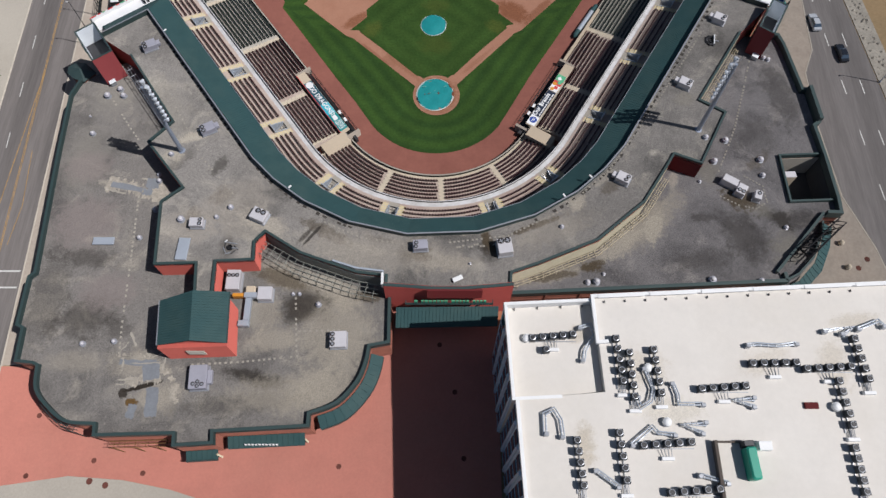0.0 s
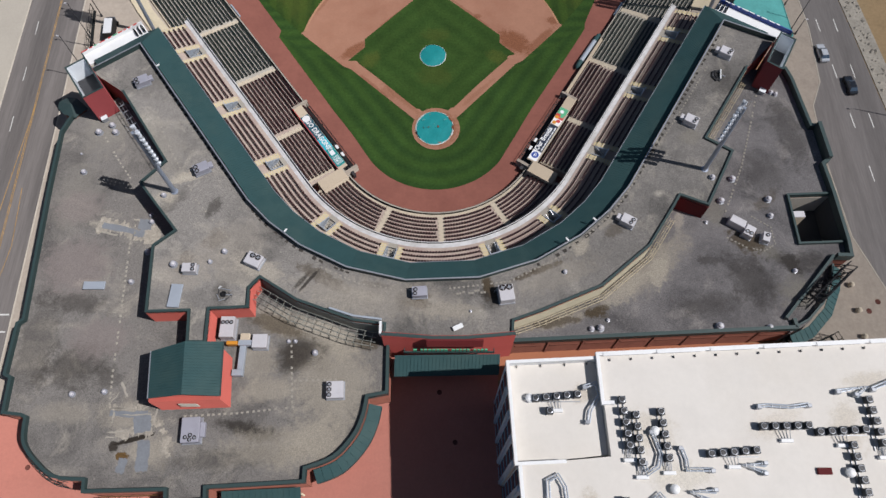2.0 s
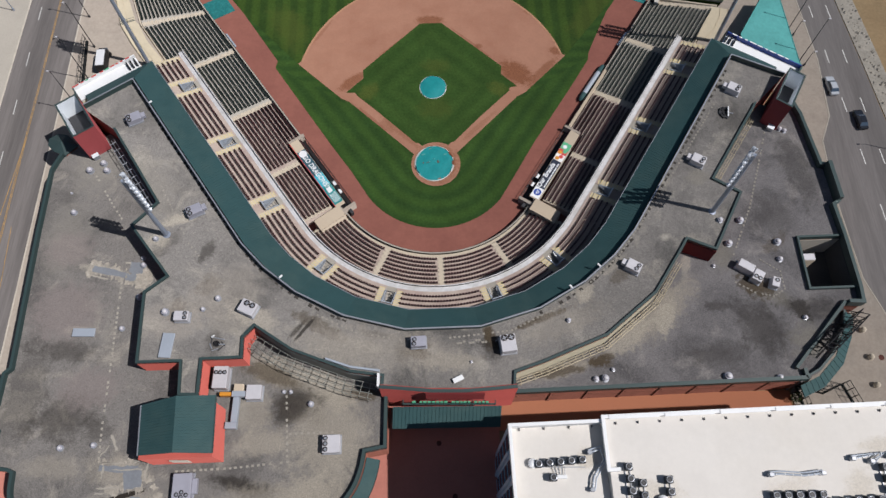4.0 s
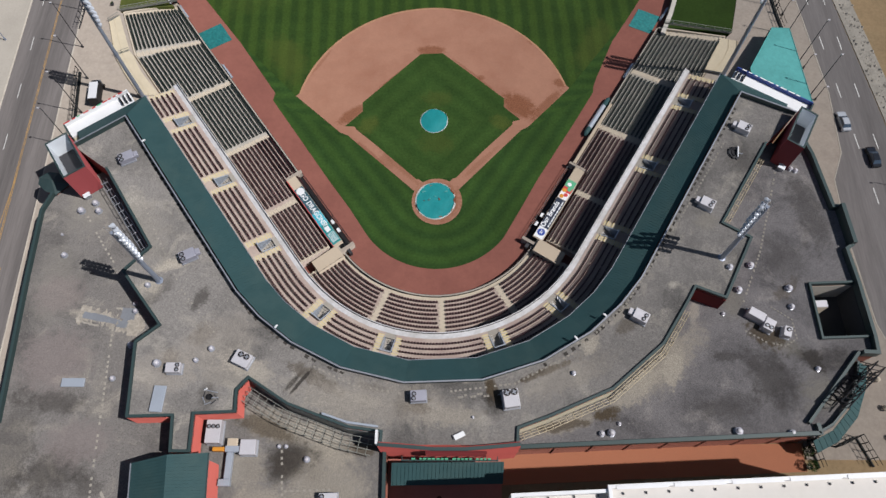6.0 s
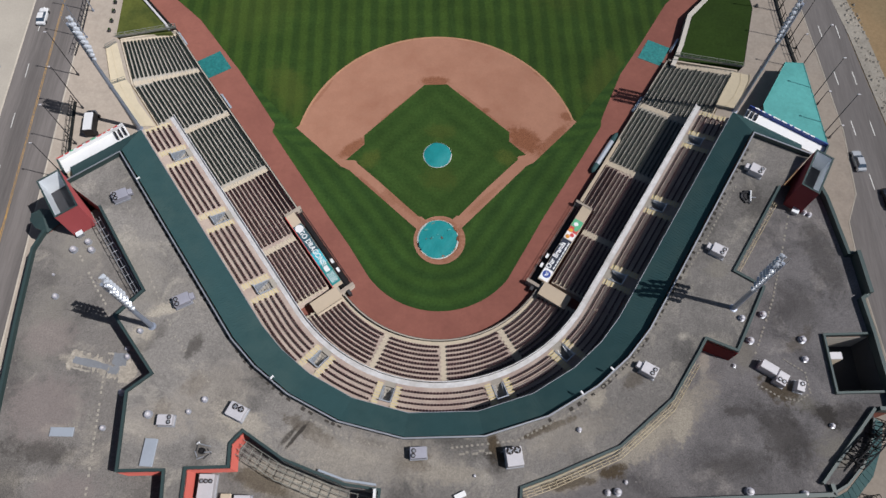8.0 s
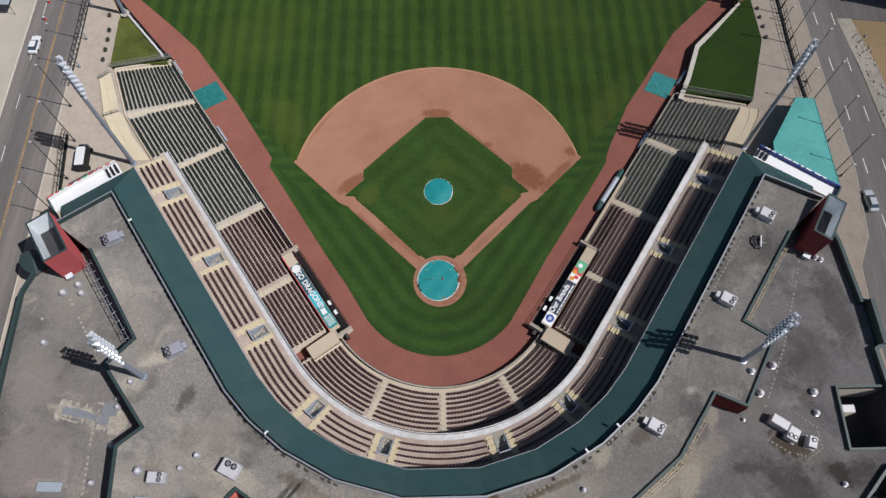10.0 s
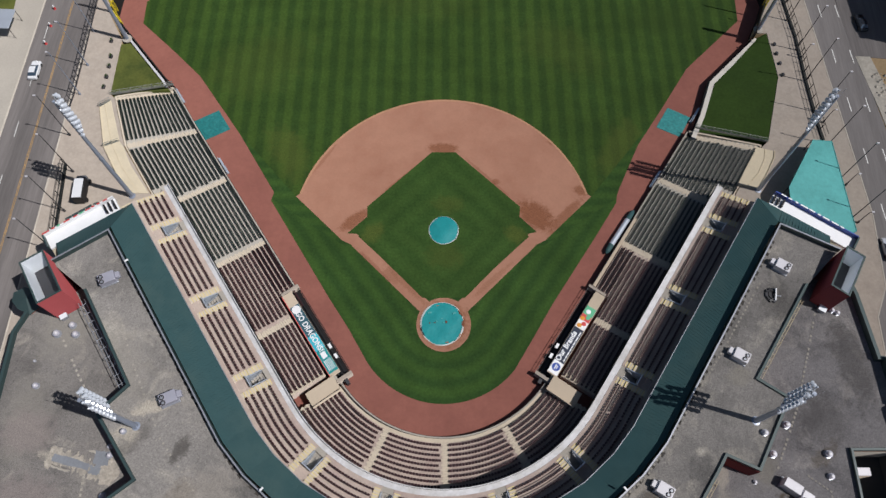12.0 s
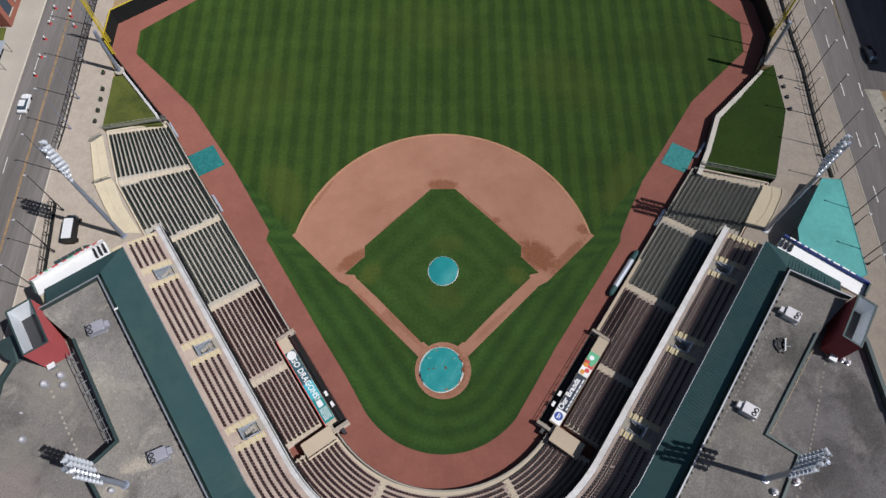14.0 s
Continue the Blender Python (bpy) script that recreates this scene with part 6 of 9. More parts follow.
# gabled plant house
level(7.5)
house = thing("gabled_house", "coral plant house with a green gabled metal roof", "house")
H = [(-43.0, -55.6), (-32.2, -55.2), (-32.9, -47.4), (-43.3, -48.0)]
bm = bmesh.new()
prism(bm, H, LOW - 0.2, 12.2)
part("wall", bm, "coral", house)
level(12.5)
rs, rn = (-37.3, -54.0), (-38.0, -46.1)
EAVES = [[(-43.15, -54.1), (-43.9, -47.0)], [(-32.3, -53.75), (-32.85, -45.5)]]
for eave in EAVES:
    bm = bmesh.new()
    a = [Vector((*eave[0], 12.3)), Vector((*eave[1], 12.3)), Vector((*rn, 14.1)), Vector((*rs, 14.1))]
    vs = [bm.verts.new(p) for p in a] + [bm.verts.new(p - Vector((0, 0, 0.22))) for p in a]
    for f in ((0, 1, 2, 3), (7, 6, 5, 4), (0, 4, 5, 1), (1, 5, 6, 2), (2, 6, 7, 3), (3, 7, 4, 0)):
        bm.faces.new([vs[i] for i in f])
    sl = part("roof_slope", bm, "green", house)
    bm = bmesh.new()
    for i in range(1, 18):
        f = i / 18
        rod(bm, a[0].lerp(a[1], f) + Vector((0, 0, 0.02)), a[3].lerp(a[2], f) + Vector((0, 0, 0.02)), 0.04, sides=4)
    tagged(part("seams", bm, "green", sl), kind="stuff")
    bm = bmesh.new()
    ribbon(bm, eave, -0.12, 0.12, 12.1, 12.32)
    part("eave_gutter", bm, "galv" if eave[0][0] < -40 else "coping", sl)
for k, apex in ((0, rs), (1, rn)):
    bm = bmesh.new()
    y_in = 0.5 if k == 0 else -0.5
    p, q = EAVES[0][k], EAVES[1][k]
    tri_ = [(p[0] + 0.3, p[1] + 0.3 * y_in, 12.0), (q[0] - 0.3, q[1] + 0.3 * y_in, 12.0), (apex[0], apex[1] + 0.3 * y_in, 13.9)]
    a = [bm.verts.new(v) for v in tri_]
    b = [bm.verts.new((v[0], v[1] + y_in, v[2])) for v in tri_]
    bm.faces.new(a)
    bm.faces.new(b[::-1])
    for i in range(3):
        bm.faces.new((a[i], a[(i + 1) % 3], b[(i + 1) % 3], b[i]))
    part("gable", bm, "coral", house)
level(7.5)
bm = bmesh.new()
box(bm, -39.0, -36.2, -55.62, -55.5, 9.6, 11.0)
part("louvre", bm, "concrete_grey", house, "grey louvred vent")


# stair towers
level(13.5)
def tower(name_label, cs, zt, zb):
    root = thing("stair_tower", name_label, "tower", "stair towers")
    inner = offset(cs, 0.2, True)
    bm = bmesh.new()
    ribbon(bm, cs, 0.0, 0.2, zb, zt, True)
    part("wall", bm, "tower_red", root)
    bm = bmesh.new()
    ribbon(bm, cs, 0.204, 0.27, zt - 3.6, zt - 0.02, True)
    part("lining", bm, "skin_blue", root, "pale blue inner lining")
    bm = bmesh.new()
    ribbon(bm, cs, -0.04, 0.24, zt, zt + 0.06, True)
    part("coping", bm, "coping", root)
    bm = bmesh.new()
    prism(bm, inner, zt - 3.6, zt - 3.3)
    part("roof_well", bm, "pole_dark", root, "dark roof well")
    return root


def ccw(cs):
    a = sum(p[0] * q[1] - q[0] * p[1] for p, q in zip(cs, cs[1:] + cs[:1]))
    return cs if a > 0 else cs[::-1]


tower("open-topped dark red stair tower with a pale lining", ccw([(-68.7, 5.2), (-65.5, 7.6), (-60.6, 0.9), (-63.9, -1.4)]), 13.4, STREET)
tower("open-topped dark red stair tower with a pale lining", ccw([(62.2, 6.6), (66.2, 13.4), (68.8, 11.6), (64.8, 4.8)]), 13.4, STREET)

# roofed bay beside the tower and pale hatches at the towers' feet
level(8.3)
BAY = ccw([(-72.2, 1.4), (-70.9, 2.3), (-69.3, 2.1), (-67.0, 0.1), (-68.7, -1.8), (-70.8, -1.0), (-72.1, 0.2)])
bay = thing("stair_bay", "low dark green many-sided bay beside the stair tower", "bay")
bm = bmesh.new()
prism(bm, BAY, STREET, LOW + 0.4)
part("wall", bm, "brick", bay)
bm = bmesh.new()
top = bm.verts.new((-69.6, 0.4, LOW + 1.2))
rim = [bm.verts.new((*p, LOW + 0.55)) for p in offset(BAY, -0.25, True)]
low = [bm.verts.new((*p, LOW + 0.402)) for p in offset(BAY, -0.25, True)]
for i in range(len(rim)):
    j = (i + 1) % len(rim)
    bm.faces.new((rim[i], rim[j], top))
    bm.faces.new((low[i], low[j], rim[j], rim[i]))
bm.faces.new(low[::-1])
part("roof", bm, "coping", bay)
for x, y, turn in ((-63.1, -1.9, 35), (63.9, 4.2, -32)):
    hatch = thing("wall_hatch", "pale blue-grey tilted hatch at the foot of the stair tower", "hatch", at=spot(x, y, LOW, 0, 0, turn, 8.3))
    bm = bmesh.new()
    bevel_box(bm, -0.55, 0.55, -0.7, 0.7, 0.0, 0.9, 0.04)
    part("kerb", bm, "galv", hatch)
    bm = bmesh.new()
    bevel_box(bm, -0.6, 0.6, -0.78, 0.78, 0.902, 0.98, 0.03)
    part("lid", bm, "skin_blue", hatch)

# ---- white roofed block ----
level(23.5)
BX = math.atan2(2.5, 54)
blk = thing("white_roofed_building", "four-storey blue-grey block with a bright white flat roof", "building")


def bl(x, y):
    """Along the block's own axes, from its north-west corner."""
    return (10.25 + x * math.cos(BX) - y * math.sin(BX), -50.0 + x * math.sin(BX) + y * math.cos(BX))


bm = bmesh.new()
prism(bm, [bl(0, -13), bl(12.2, -12.2), bl(12.4, 0), bl(0, 0)], STREET, 22.0)
part("roof", bm, "white_roof", blk, "white membrane roof of the lower corner")
bm = bmesh.new()
prism(bm, [bl(0.4, -60), bl(57, -60), bl(57, 0.15), bl(12.42, 0.15), bl(12.3, -12.6), bl(0.4, -13.02)], STREET, 23.1)
part("roof", bm, "white_roof", blk, "white membrane roof")
bm = bmesh.new()
ribbon(bm, [bl(0.4, -60), bl(57, -60), bl(57, 0.15), bl(12.42, 0.15), bl(12.3, -5.9), bl(13.6, -5.9)][::-1], -0.05, 0.4, 23.05, 23.55)
part("parapet", bm, "white", blk)
bm = bmesh.new()
ribbon(bm, [bl(12.1, 0.1), bl(-0.1, 0.1), bl(-0.1, -13.1), bl(6.5, -13.1)], -0.02, 0.4, 21.9, 23.2)
part("parapet", bm, "white", blk)
bm = bmesh.new()
ribbon(bm, [bl(0.3, -13.2), bl(0.3, -60)], -0.02, 0.45, 22.9, 23.55)
part("parapet", bm, "white", blk)
for i in range(15):
    y = -0.6 - 3.1 * i
    for fl in range(5):
        z = STREET + 1.0 + 4.0 * fl
        bm = bmesh.new()
        x = -0.06 if y > -13 else 0.34
        vs = []
        a, b = bl(x - 0.05, y - 2.2), bl(x - 0.05, y - 0.4)
        ribbon(bm, [b, a], -0.12, 0.12, z, z + 2.7)
        w = part("window", bm, "glass", blk)
        bm = bmesh.new()
        c = ((a[0] + b[0]) / 2, (a[1] + b[1]) / 2)
        ribbon(bm, [(b[0], b[1]), (a[0], a[1])], -0.16, 0.1, z - 0.12, z)
        part("sill", bm, "facade", w)
    bm = bmesh.new()
    a, b = bl(-0.1 if y > -13 else 0.3, y - 2.9), bl(-0.1 if y > -13 else 0.3, y - 2.4)
    ribbon(bm, [b, a], -0.25, 0.25, STREET, 21.8)
    part("pilaster", bm, "facade", blk)
bm = bmesh.new()
ribbon(bm, [bl(-0.02, 0.0), bl(-0.02, -13)], -0.04, 0.0, STREET, 21.8)
ribbon(bm, [bl(0.38, -13.02), bl(0.38, -60)], -0.04, 0.0, STREET, 22.8)
part("facade", bm, "facade", blk)

# ---- open well in the lower roof ----
level(8.3)
# floor and three walls of the well carry its shade as dark grey colour
bm = bmesh.new()
prism(bm, [(71.9, -18.1), (64.4, -18.35), (64.5, -27.2), (72.2, -26.9)][::-1], STREET - 0.3, STREET + 0.3)
structure("well_floor", bm, "well", "floor of the open roof well with shade put into its colour", "floor")
bm = bmesh.new()
ribbon(bm, [(72.0, -18.05), (64.42, -18.35)], 0.0, 0.12, STREET, LOW - 0.32)
structure("well_wall", bm, "concrete_grey", "pale wall of the open roof well", "wall")
bm = bmesh.new()
ribbon(bm, [(72.4, -27.2), (72.1, -17.8)], -0.15, 0.25, STREET, LOW - 0.35)
ribbon(bm, [(64.42, -18.5), (64.52, -27.2), (72.2, -26.95)], 0.0, 0.12, STREET, LOW - 0.32)
structure("well_wall", bm, "well", "wall of the open roof well with shade put into its grey", "wall")
tk = thing("equipment_cabinet", "tall cream metal cabinet on a plinth in the roof well", "cabinet", at=spot(66.4, -21.4, STREET + 0.3, 0, 0, 2, 6.5))
bm = bmesh.new()
bevel_box(bm, -1.1, 1.1, -0.7, 0.7, 0.0, 0.3, 0.04)
part("plinth", bm, "concrete_grey", tk)
bm = bmesh.new()
bevel_box(bm, -1.0, 1.0, -0.6, 0.6, 0.302, 4.4, 0.06)
part("body", bm, "ac_white", tk)
for x in (-0.97, 0.02):
    bm = bmesh.new()
    box(bm, x, x + 0.94, -0.63, -0.602, 0.45, 4.2)
    part("door", bm, "beige", tk)
bm = bmesh.new()
bevel_box(bm, -0.8, 0.8, -0.9, 0.9, 0.0, 1.3)
ob = part("refuse_bin", bm, "leaf", local=True)
ob.matrix_basis = spot(65.9, -26.0, STREET + 0.3, ref=6.0)
tagged(ob, "green refuse container in the roof well", "bin")


# ---- roof plant ----
def wheel(bm, r, w, z0, z1, turn):
    """A four-bladed fan wheel in one piece."""
    poly = []
    for k in range(4):
        a = k * math.pi / 2 + turn
        c, d = math.cos(a), math.sin(a)
        poly += [(r * c + w * d, r * d - w * c), (r * c - w * d, r * d + w * c), (1.6 * w * (c - d), 1.6 * w * (d + c))]
    prism(bm, poly, z0, z1)


level(8.1)
def ac_unit(x, y, z, rot, w, d, h, fans, mat="ac", label="grey rooftop air conditioner with fans on its top", side=True):
    root = thing("air_conditioner", label, "air conditioner", "rooftop air conditioners", at=spot(x, y, z, 0, 0, rot, 11.6 if z == HIGH else 8.1))
    bm = bmesh.new()
    bevel_box(bm, -w / 2 - 0.12, w / 2 + 0.12, -d / 2 - 0.12, d / 2 + 0.12, 0, 0.25, 0.03)
    part("curb", bm, "galv", root)
    bm = bmesh.new()
    bevel_box(bm, -w / 2, w / 2, -d / 2, d / 2, 0.25, h, 0.06)
    for i in range(1, 4):
        box(bm, -w / 2 + w * i / 4 - 0.015, -w / 2 + w * i / 4 + 0.015, -d / 2 - 0.012, d / 2 + 0.012, 0.3, h - 0.08)
    part("body", bm, mat, root)
    for fx, fy, r in fans:
        bm = bmesh.new()
        lathe(bm, [(r, 0), (r + 0.03, 0.12), (r - 0.06, 0.14), (r - 0.08, 0.02)], 18)
        f = part("fan", bm, "fan", root)
        f.matrix_basis = pose(fx, fy, h)
        bm = bmesh.new()
        wheel(bm, r - 0.1, 0.07, 0.06, 0.09, 0.3)
        part("impeller", bm, "galv", f)
    if side:
        bm = bmesh.new()
        x0, x1 = (w / 2 + 0.002, w / 2 + 0.7) if side > 0 else (-w / 2 - 0.8, -w / 2 - 0.002)
        bevel_box(bm, x0, x1, -d * 0.28, d * 0.3, 0.3, h * 0.72, 0.06)
        part("intake_hood", bm, mat, root)
    bm = bmesh.new()
    pipe(bm, [(-w / 2 - 0.02, d * 0.38, 0.5), (-w / 2 - 0.5, d * 0.38, 0.5), (-w / 2 - 0.5, d * 0.38, 0.05)], 0.05, 6)
    part("pipe", bm, "galv", root)
    return root


two = lambda s: ((-s, 0.35 * s, 0.36), (-s, -0.75 * s, 0.36))
LR, RR = math.degrees(math.atan2(UL[1], UL[0])), math.degrees(math.atan2(UR[1], UR[0]))
ac_unit(-55.0, 3.6, HIGH, LR - 100, 2.5, 1.7, 1.3, two(0.75))
ac_unit(-41.1, -14.8, HIGH, LR - 100, 2.5, 1.7, 1.3, two(0.75))
ac_unit(-40.3, -33.3, HIGH, 0, 2.2, 1.5, 1.3, ((0.65, 0.35, 0.3), (0.65, -0.35, 0.3)), side=False, mat="ac_white")
ac_unit(-29.8, -31.9, HIGH, -25, 2.6, 2.1, 1.3, ((-0.35, 0.5, 0.42), (0.6, 0.5, 0.42)), "ac_white", "pale rooftop air conditioner with two large dark fans", side=False)
ac_unit(-2.2, -37.4, HIGH, 4, 2.3, 1.6, 1.4, ((-0.6, 0.25, 0.3), (-0.7, -0.4, 0.3)), label="grey rooftop air conditioner beside the green roof", side=False)
ac_unit(11.9, -37.8, HIGH, 8, 2.3, 2.6, 1.8, ((-0.5, 0.8, 0.48), (0.55, 0.8, 0.48)), "ac_white", "large pale rooftop air conditioner with two dark fans", side=False)
for x, y in ((33.2, -24.9), (47.0, -5.1), (56.0, 10.0)):
    ac_unit(x, y, HIGH, RR - 88, 2.3, 1.7, 1.4, ((0.7, 0.3, 0.3), (0.55, -0.4, 0.3)), "ac_white", "pale rooftop air conditioner near the roof's edge", side=-1)
ac_unit(-37.6, -58.7, LOW, 3, 2.7, 3.7, 1.5, ((-0.6, -1.1, 0.28), (0.1, -0.8, 0.28), (0.75, -1.2, 0.28), (0.05, -1.45, 0.28)), label="tall grey rooftop air conditioner with a side duct")
ac_unit(-15.6, -52.6, LOW, 2, 2.6, 2.6, 1.3, ((-0.85, 0.8, 0.34), (-0.85, 0.0, 0.34), (-0.85, -0.8, 0.34)), "ac_white", "pale rooftop air conditioner with a row of fans", side=False)
ac_unit(-33.9, -42.7, LOW, 0, 2.2, 3.4, 1.9, ((-0.65, 0.7, 0.3), (0.0, 0.7, 0.3), (0.65, 0.7, 0.3)), "ac_white", "pale rooftop air conditioner standing beside a coral wall", side=False)
ac_unit(-28.4, -44.9, LOW, 0, 2.3, 2.2, 1.5, (), "ac_white", "pale rooftop unit joined to sheet-metal ducts", side=False)
ac_unit(53.7, -23.9, LOW, -33, 2.6, 1.4, 1.7, (), "ac_white", "pale rooftop unit without fans", side=True)
ac_unit(55.5, -25.6, LOW, -33, 1.6, 2.0, 1.5, ((-0.3, -0.4, 0.32), (0.4, -0.4, 0.32)), "ac_white", "pale rooftop air conditioner with two small fans", side=False)
ac_unit(58.3, -26.7, LOW, -20, 1.2, 1.7, 1.4, ((0.1, 0.3, 0.32),), "ac_white", "small pale rooftop air conditioner", side=False)
# ducts by the house
root = thing("sheet_metal_duct", "bent pale sheet-metal duct with an orange cover beside the house", "duct")
bm = bmesh.new()
bevel_box(bm, -31.9, -29.7, -45.6, -44.7, LOW + 0.3, LOW + 1.1, 0.05)
part("run", bm, "tank", root)
bm = bmesh.new()
bevel_box(bm, -31.6, -30.6, -49.4, -45.62, LOW + 0.3, LOW + 1.0, 0.05)
part("run", bm, "tank", root)
bm = bmesh.new()
bevel_box(bm, -32.4, -30.6, -50.4, -49.42, LOW + 0.2, LOW + 1.0, 0.05)
part("elbow", bm, "tank", root)
bm = bmesh.new()
bevel_box(bm, -33.8, -32.0, -45.5, -44.9, LOW + 0.3, LOW + 1.2, 0.05)
part("cover", bm, "orange_paint", root, "orange painted cover")
bm = bmesh.new()
bevel_box(bm, -31.7, -30.2, -44.66, -43.6, LOW + 0.3, LOW + 1.0, 0.05)
part("plenum", bm, "beige", root)


def flat_hatch(x, y, z, w, d, rot, label, mat="tank"):
    root = thing("roof_hatch", label, "roof hatch", at=spot(x, y, z, 0, 0, rot, 11.6 if z == HIGH else 8.1))
    bm = bmesh.new()
    bevel_box(bm, -w / 2, w / 2, -d / 2, d / 2, 0, 0.35, 0.05)
    part("curb", bm, "galv", root)
    bm = bmesh.new()
    bevel_box(bm, -w / 2 - 0.08, w / 2 + 0.08, -d / 2 - 0.08, d / 2 + 0.08, 0.352, 0.5, 0.05)
    part("lid", bm, mat, root)


flat_hatch(-42.1, -37.8, HIGH, 1.7, 3.7, -3, "long pale metal roof hatch on gravel")
flat_hatch(-58.0, -35.1, LOW, 3.4, 1.2, 0, "long pale metal roof hatch on a stained patch")
flat_hatch(4.0, -43.0, HIGH, 1.5, 0.6, 25, "loose white panel lying by the gate wall", "white")


def vent(x, y, z, s, hood=True, mat="ac_white"):
    root = thing("roof_vent", "round pale metal roof vent with a domed cap", "roof vent", "roof vents", at=spot(x, y, z, ref=11.6 if z == HIGH else 8.1))
    bm = bmesh.new()
    lathe(bm, [(0.66 * s, 0), (0.62 * s, 0.08), (0.3 * s, 0.12), (0.3 * s, 0.5 * s)], 16)
    part("flange", bm, "galv", root)
    bm = bmesh.new()
    lathe(bm, [(0.3 * s, 0.46 * s), (0.56 * s, 0.5 * s), (0.56 * s, 0.66 * s), (0.5 * s, 0.7 * s), (0.3 * s, 0.72 * s)], 16)
    part("collar", bm, "ac", root)
    bm = bmesh.new()
    lathe(bm, [(0.38 * s, 0.72 * s), (0.39 * s, 0.82 * s), (0.32 * s, 0.96 * s), (0.18 * s, 1.04 * s), (0.03 * s, 1.06 * s)], 16)
    part("cap", bm, mat, root)


for x, y, s in ((-43.3, -32.4, 0.95), (-37.3, -31.9, 0.6), (-35.1, -30.1, 0.75), (-47.1, -19.7, 0.7), (49.2, -16.3, 0.8), (6.1, -40.3, 0.35), (21.9, -33.7, 0.6)):
    vent(x, y, HIGH, s)
for x, y, s in ((-51.9, -34.4, 0.7), (-64.6, -13.4, 0.8), (-57.8, -53.1, 0.75), (-52.7, -52.7, 0.7), (-50.3, -23.3, 0.7), (-50.0, -29.0, 0.8), (-19.4, -46.5, 0.75), (54.7, -14.9, 0.95), (51.9, -19.3, 0.95), (60.5, -19.0, 0.95), (60.3, -22.2, 0.8), (62.5, -32.5, 0.65), (47.8, -42.2, 1.05), (56.2, -42.4, 0.85), (26.4, -42.6, 0.75), (27.9, -42.5, 0.95), (29.3, -41.1, 0.5), (-63.5, -5.0, 1.0), (-61.3, -3.5, 0.9), (-60.4, -5.0, 0.9), (65.6, 3.9, 0.7), (66.4, 3.5, 0.7), (48.6, -23.4, 0.5), (-50.6, -22.0, 0.6), (-66.0, -9.5, 0.35), (-23.9, -44.6, 0.5), (-22.8, -44.6, 0.5)):
    vent(x, y, LOW, s)
# broken fans on the roof

def derelict_fan(px, py, scattered):
    root = thing("derelict_fan", "dark stripped fan housing abandoned on the roof", "fan housing", at=spot(px, py, HIGH, ref=11.4))
    bm = bmesh.new()
    k0 = 0.45 if scattered else 0.7
    lathe(bm, [(k0, 0), (k0, 0.35), (k0 - 0.1, 0.35), (k0 - 0.15, 0.05), (0.0, 0.05)], 14)
    part("housing", bm, "black", root)
    rnd = random.Random(5)
    for k in range(7):
        a = (1.2 + k * 0.62) if not scattered else k * 0.9
        bm = bmesh.new()
        if scattered:
            bevel_box(bm, -0.5, 0.5, -0.07, 0.07, 0.0, 0.12, 0.02)
        else:
            bevel_box(bm, -0.35, 0.35, -0.22, 0.22, 0.0, 0.3, 0.06)
        part("broken_piece", bm, ("galv" if scattered else "black") if k % 3 else "pole_dark", root).matrix_basis = pose(0.95 * math.cos(a), 0.95 * math.sin(a), 0.0, rnd.uniform(-8, 8), 0, rnd.uniform(0, 180))
    bm = bmesh.new()
    rod(bm, *(((-0.9, 1.0, 0.15), (-0.5, 1.2, 0.4)) if scattered else ((0.25, -0.9, 0.32), (0.5, 1.0, 0.6))), 0.13, sides=8)
    part("pipe", bm, "white", root, "pale loose pipe")
    bm = bmesh.new()
    rod(bm, (0.4, -0.2, 0.4), (1.3, -0.1, 0.12), 0.08, sides=6)
    part("pipe", bm, "galv", root)


derelict_fan(-34.3, -37.5, True)
derelict_fan(53.9, 5.2, False)

# ---- stains, patches and paver lines on the roofs ----
def quad_patch(x, y, z, w, d, rot, mat, label, lift=0.012, rag=0.12, n=6):
    bm = bmesh.new()
    c, s = math.cos(radians(rot)), math.sin(radians(rot))
    rnd = random.Random(int(x * 10 + y))
    pts = []
    for i in range(4 * n):
        k, f = divmod(i, n)
        f = f / n
        u, v = [(-1 + 2 * f, -1), (1, -1 + 2 * f), (1 - 2 * f, 1), (-1, 1 - 2 * f)][k]
        u, v = u * (w / 2 + rnd.uniform(-rag, rag)), v * (d / 2 + rnd.uniform(-rag, rag))
        pts.append((x + u * c - v * s, y + u * s + v * c))
    level(z)
    sheet(bm, pts, z + lift)
    structure("roof_patch", bm, mat, label, "patch")


def crust(path, half, seed, size=0.42, n=60):
    """Torn lumps of pale crust on both sides of a mended strip."""
    rnd = random.Random(seed)
    bm = bmesh.new()
    level(LOW)
    for i in range(n):
        f = rnd.random() * (len(path) - 1)
        k = min(int(f), len(path) - 2)
        p, q = Vector(path[k]), Vector(path[k + 1])
        d = (q - p).normalized()
        side = rnd.choice((-1, 1))
        c = p.lerp(q, f - k) + Vector((-d.y, d.x)) * side * (half + rnd.uniform(-0.15, 0.45))
        sheet(bm, blob_poly(c.x, c.y, size * rnd.uniform(0.4, 1.0), size * rnd.uniform(0.6, 1.5), seed * 100 + i, 10, 0.5, math.atan2(d.y, d.x)), LOW + 0.006 + 0.0002 * i)
    structure("roof_patch", bm, "patch_pale", "torn pale crust round a repair patch on the gravel roof", "patch")


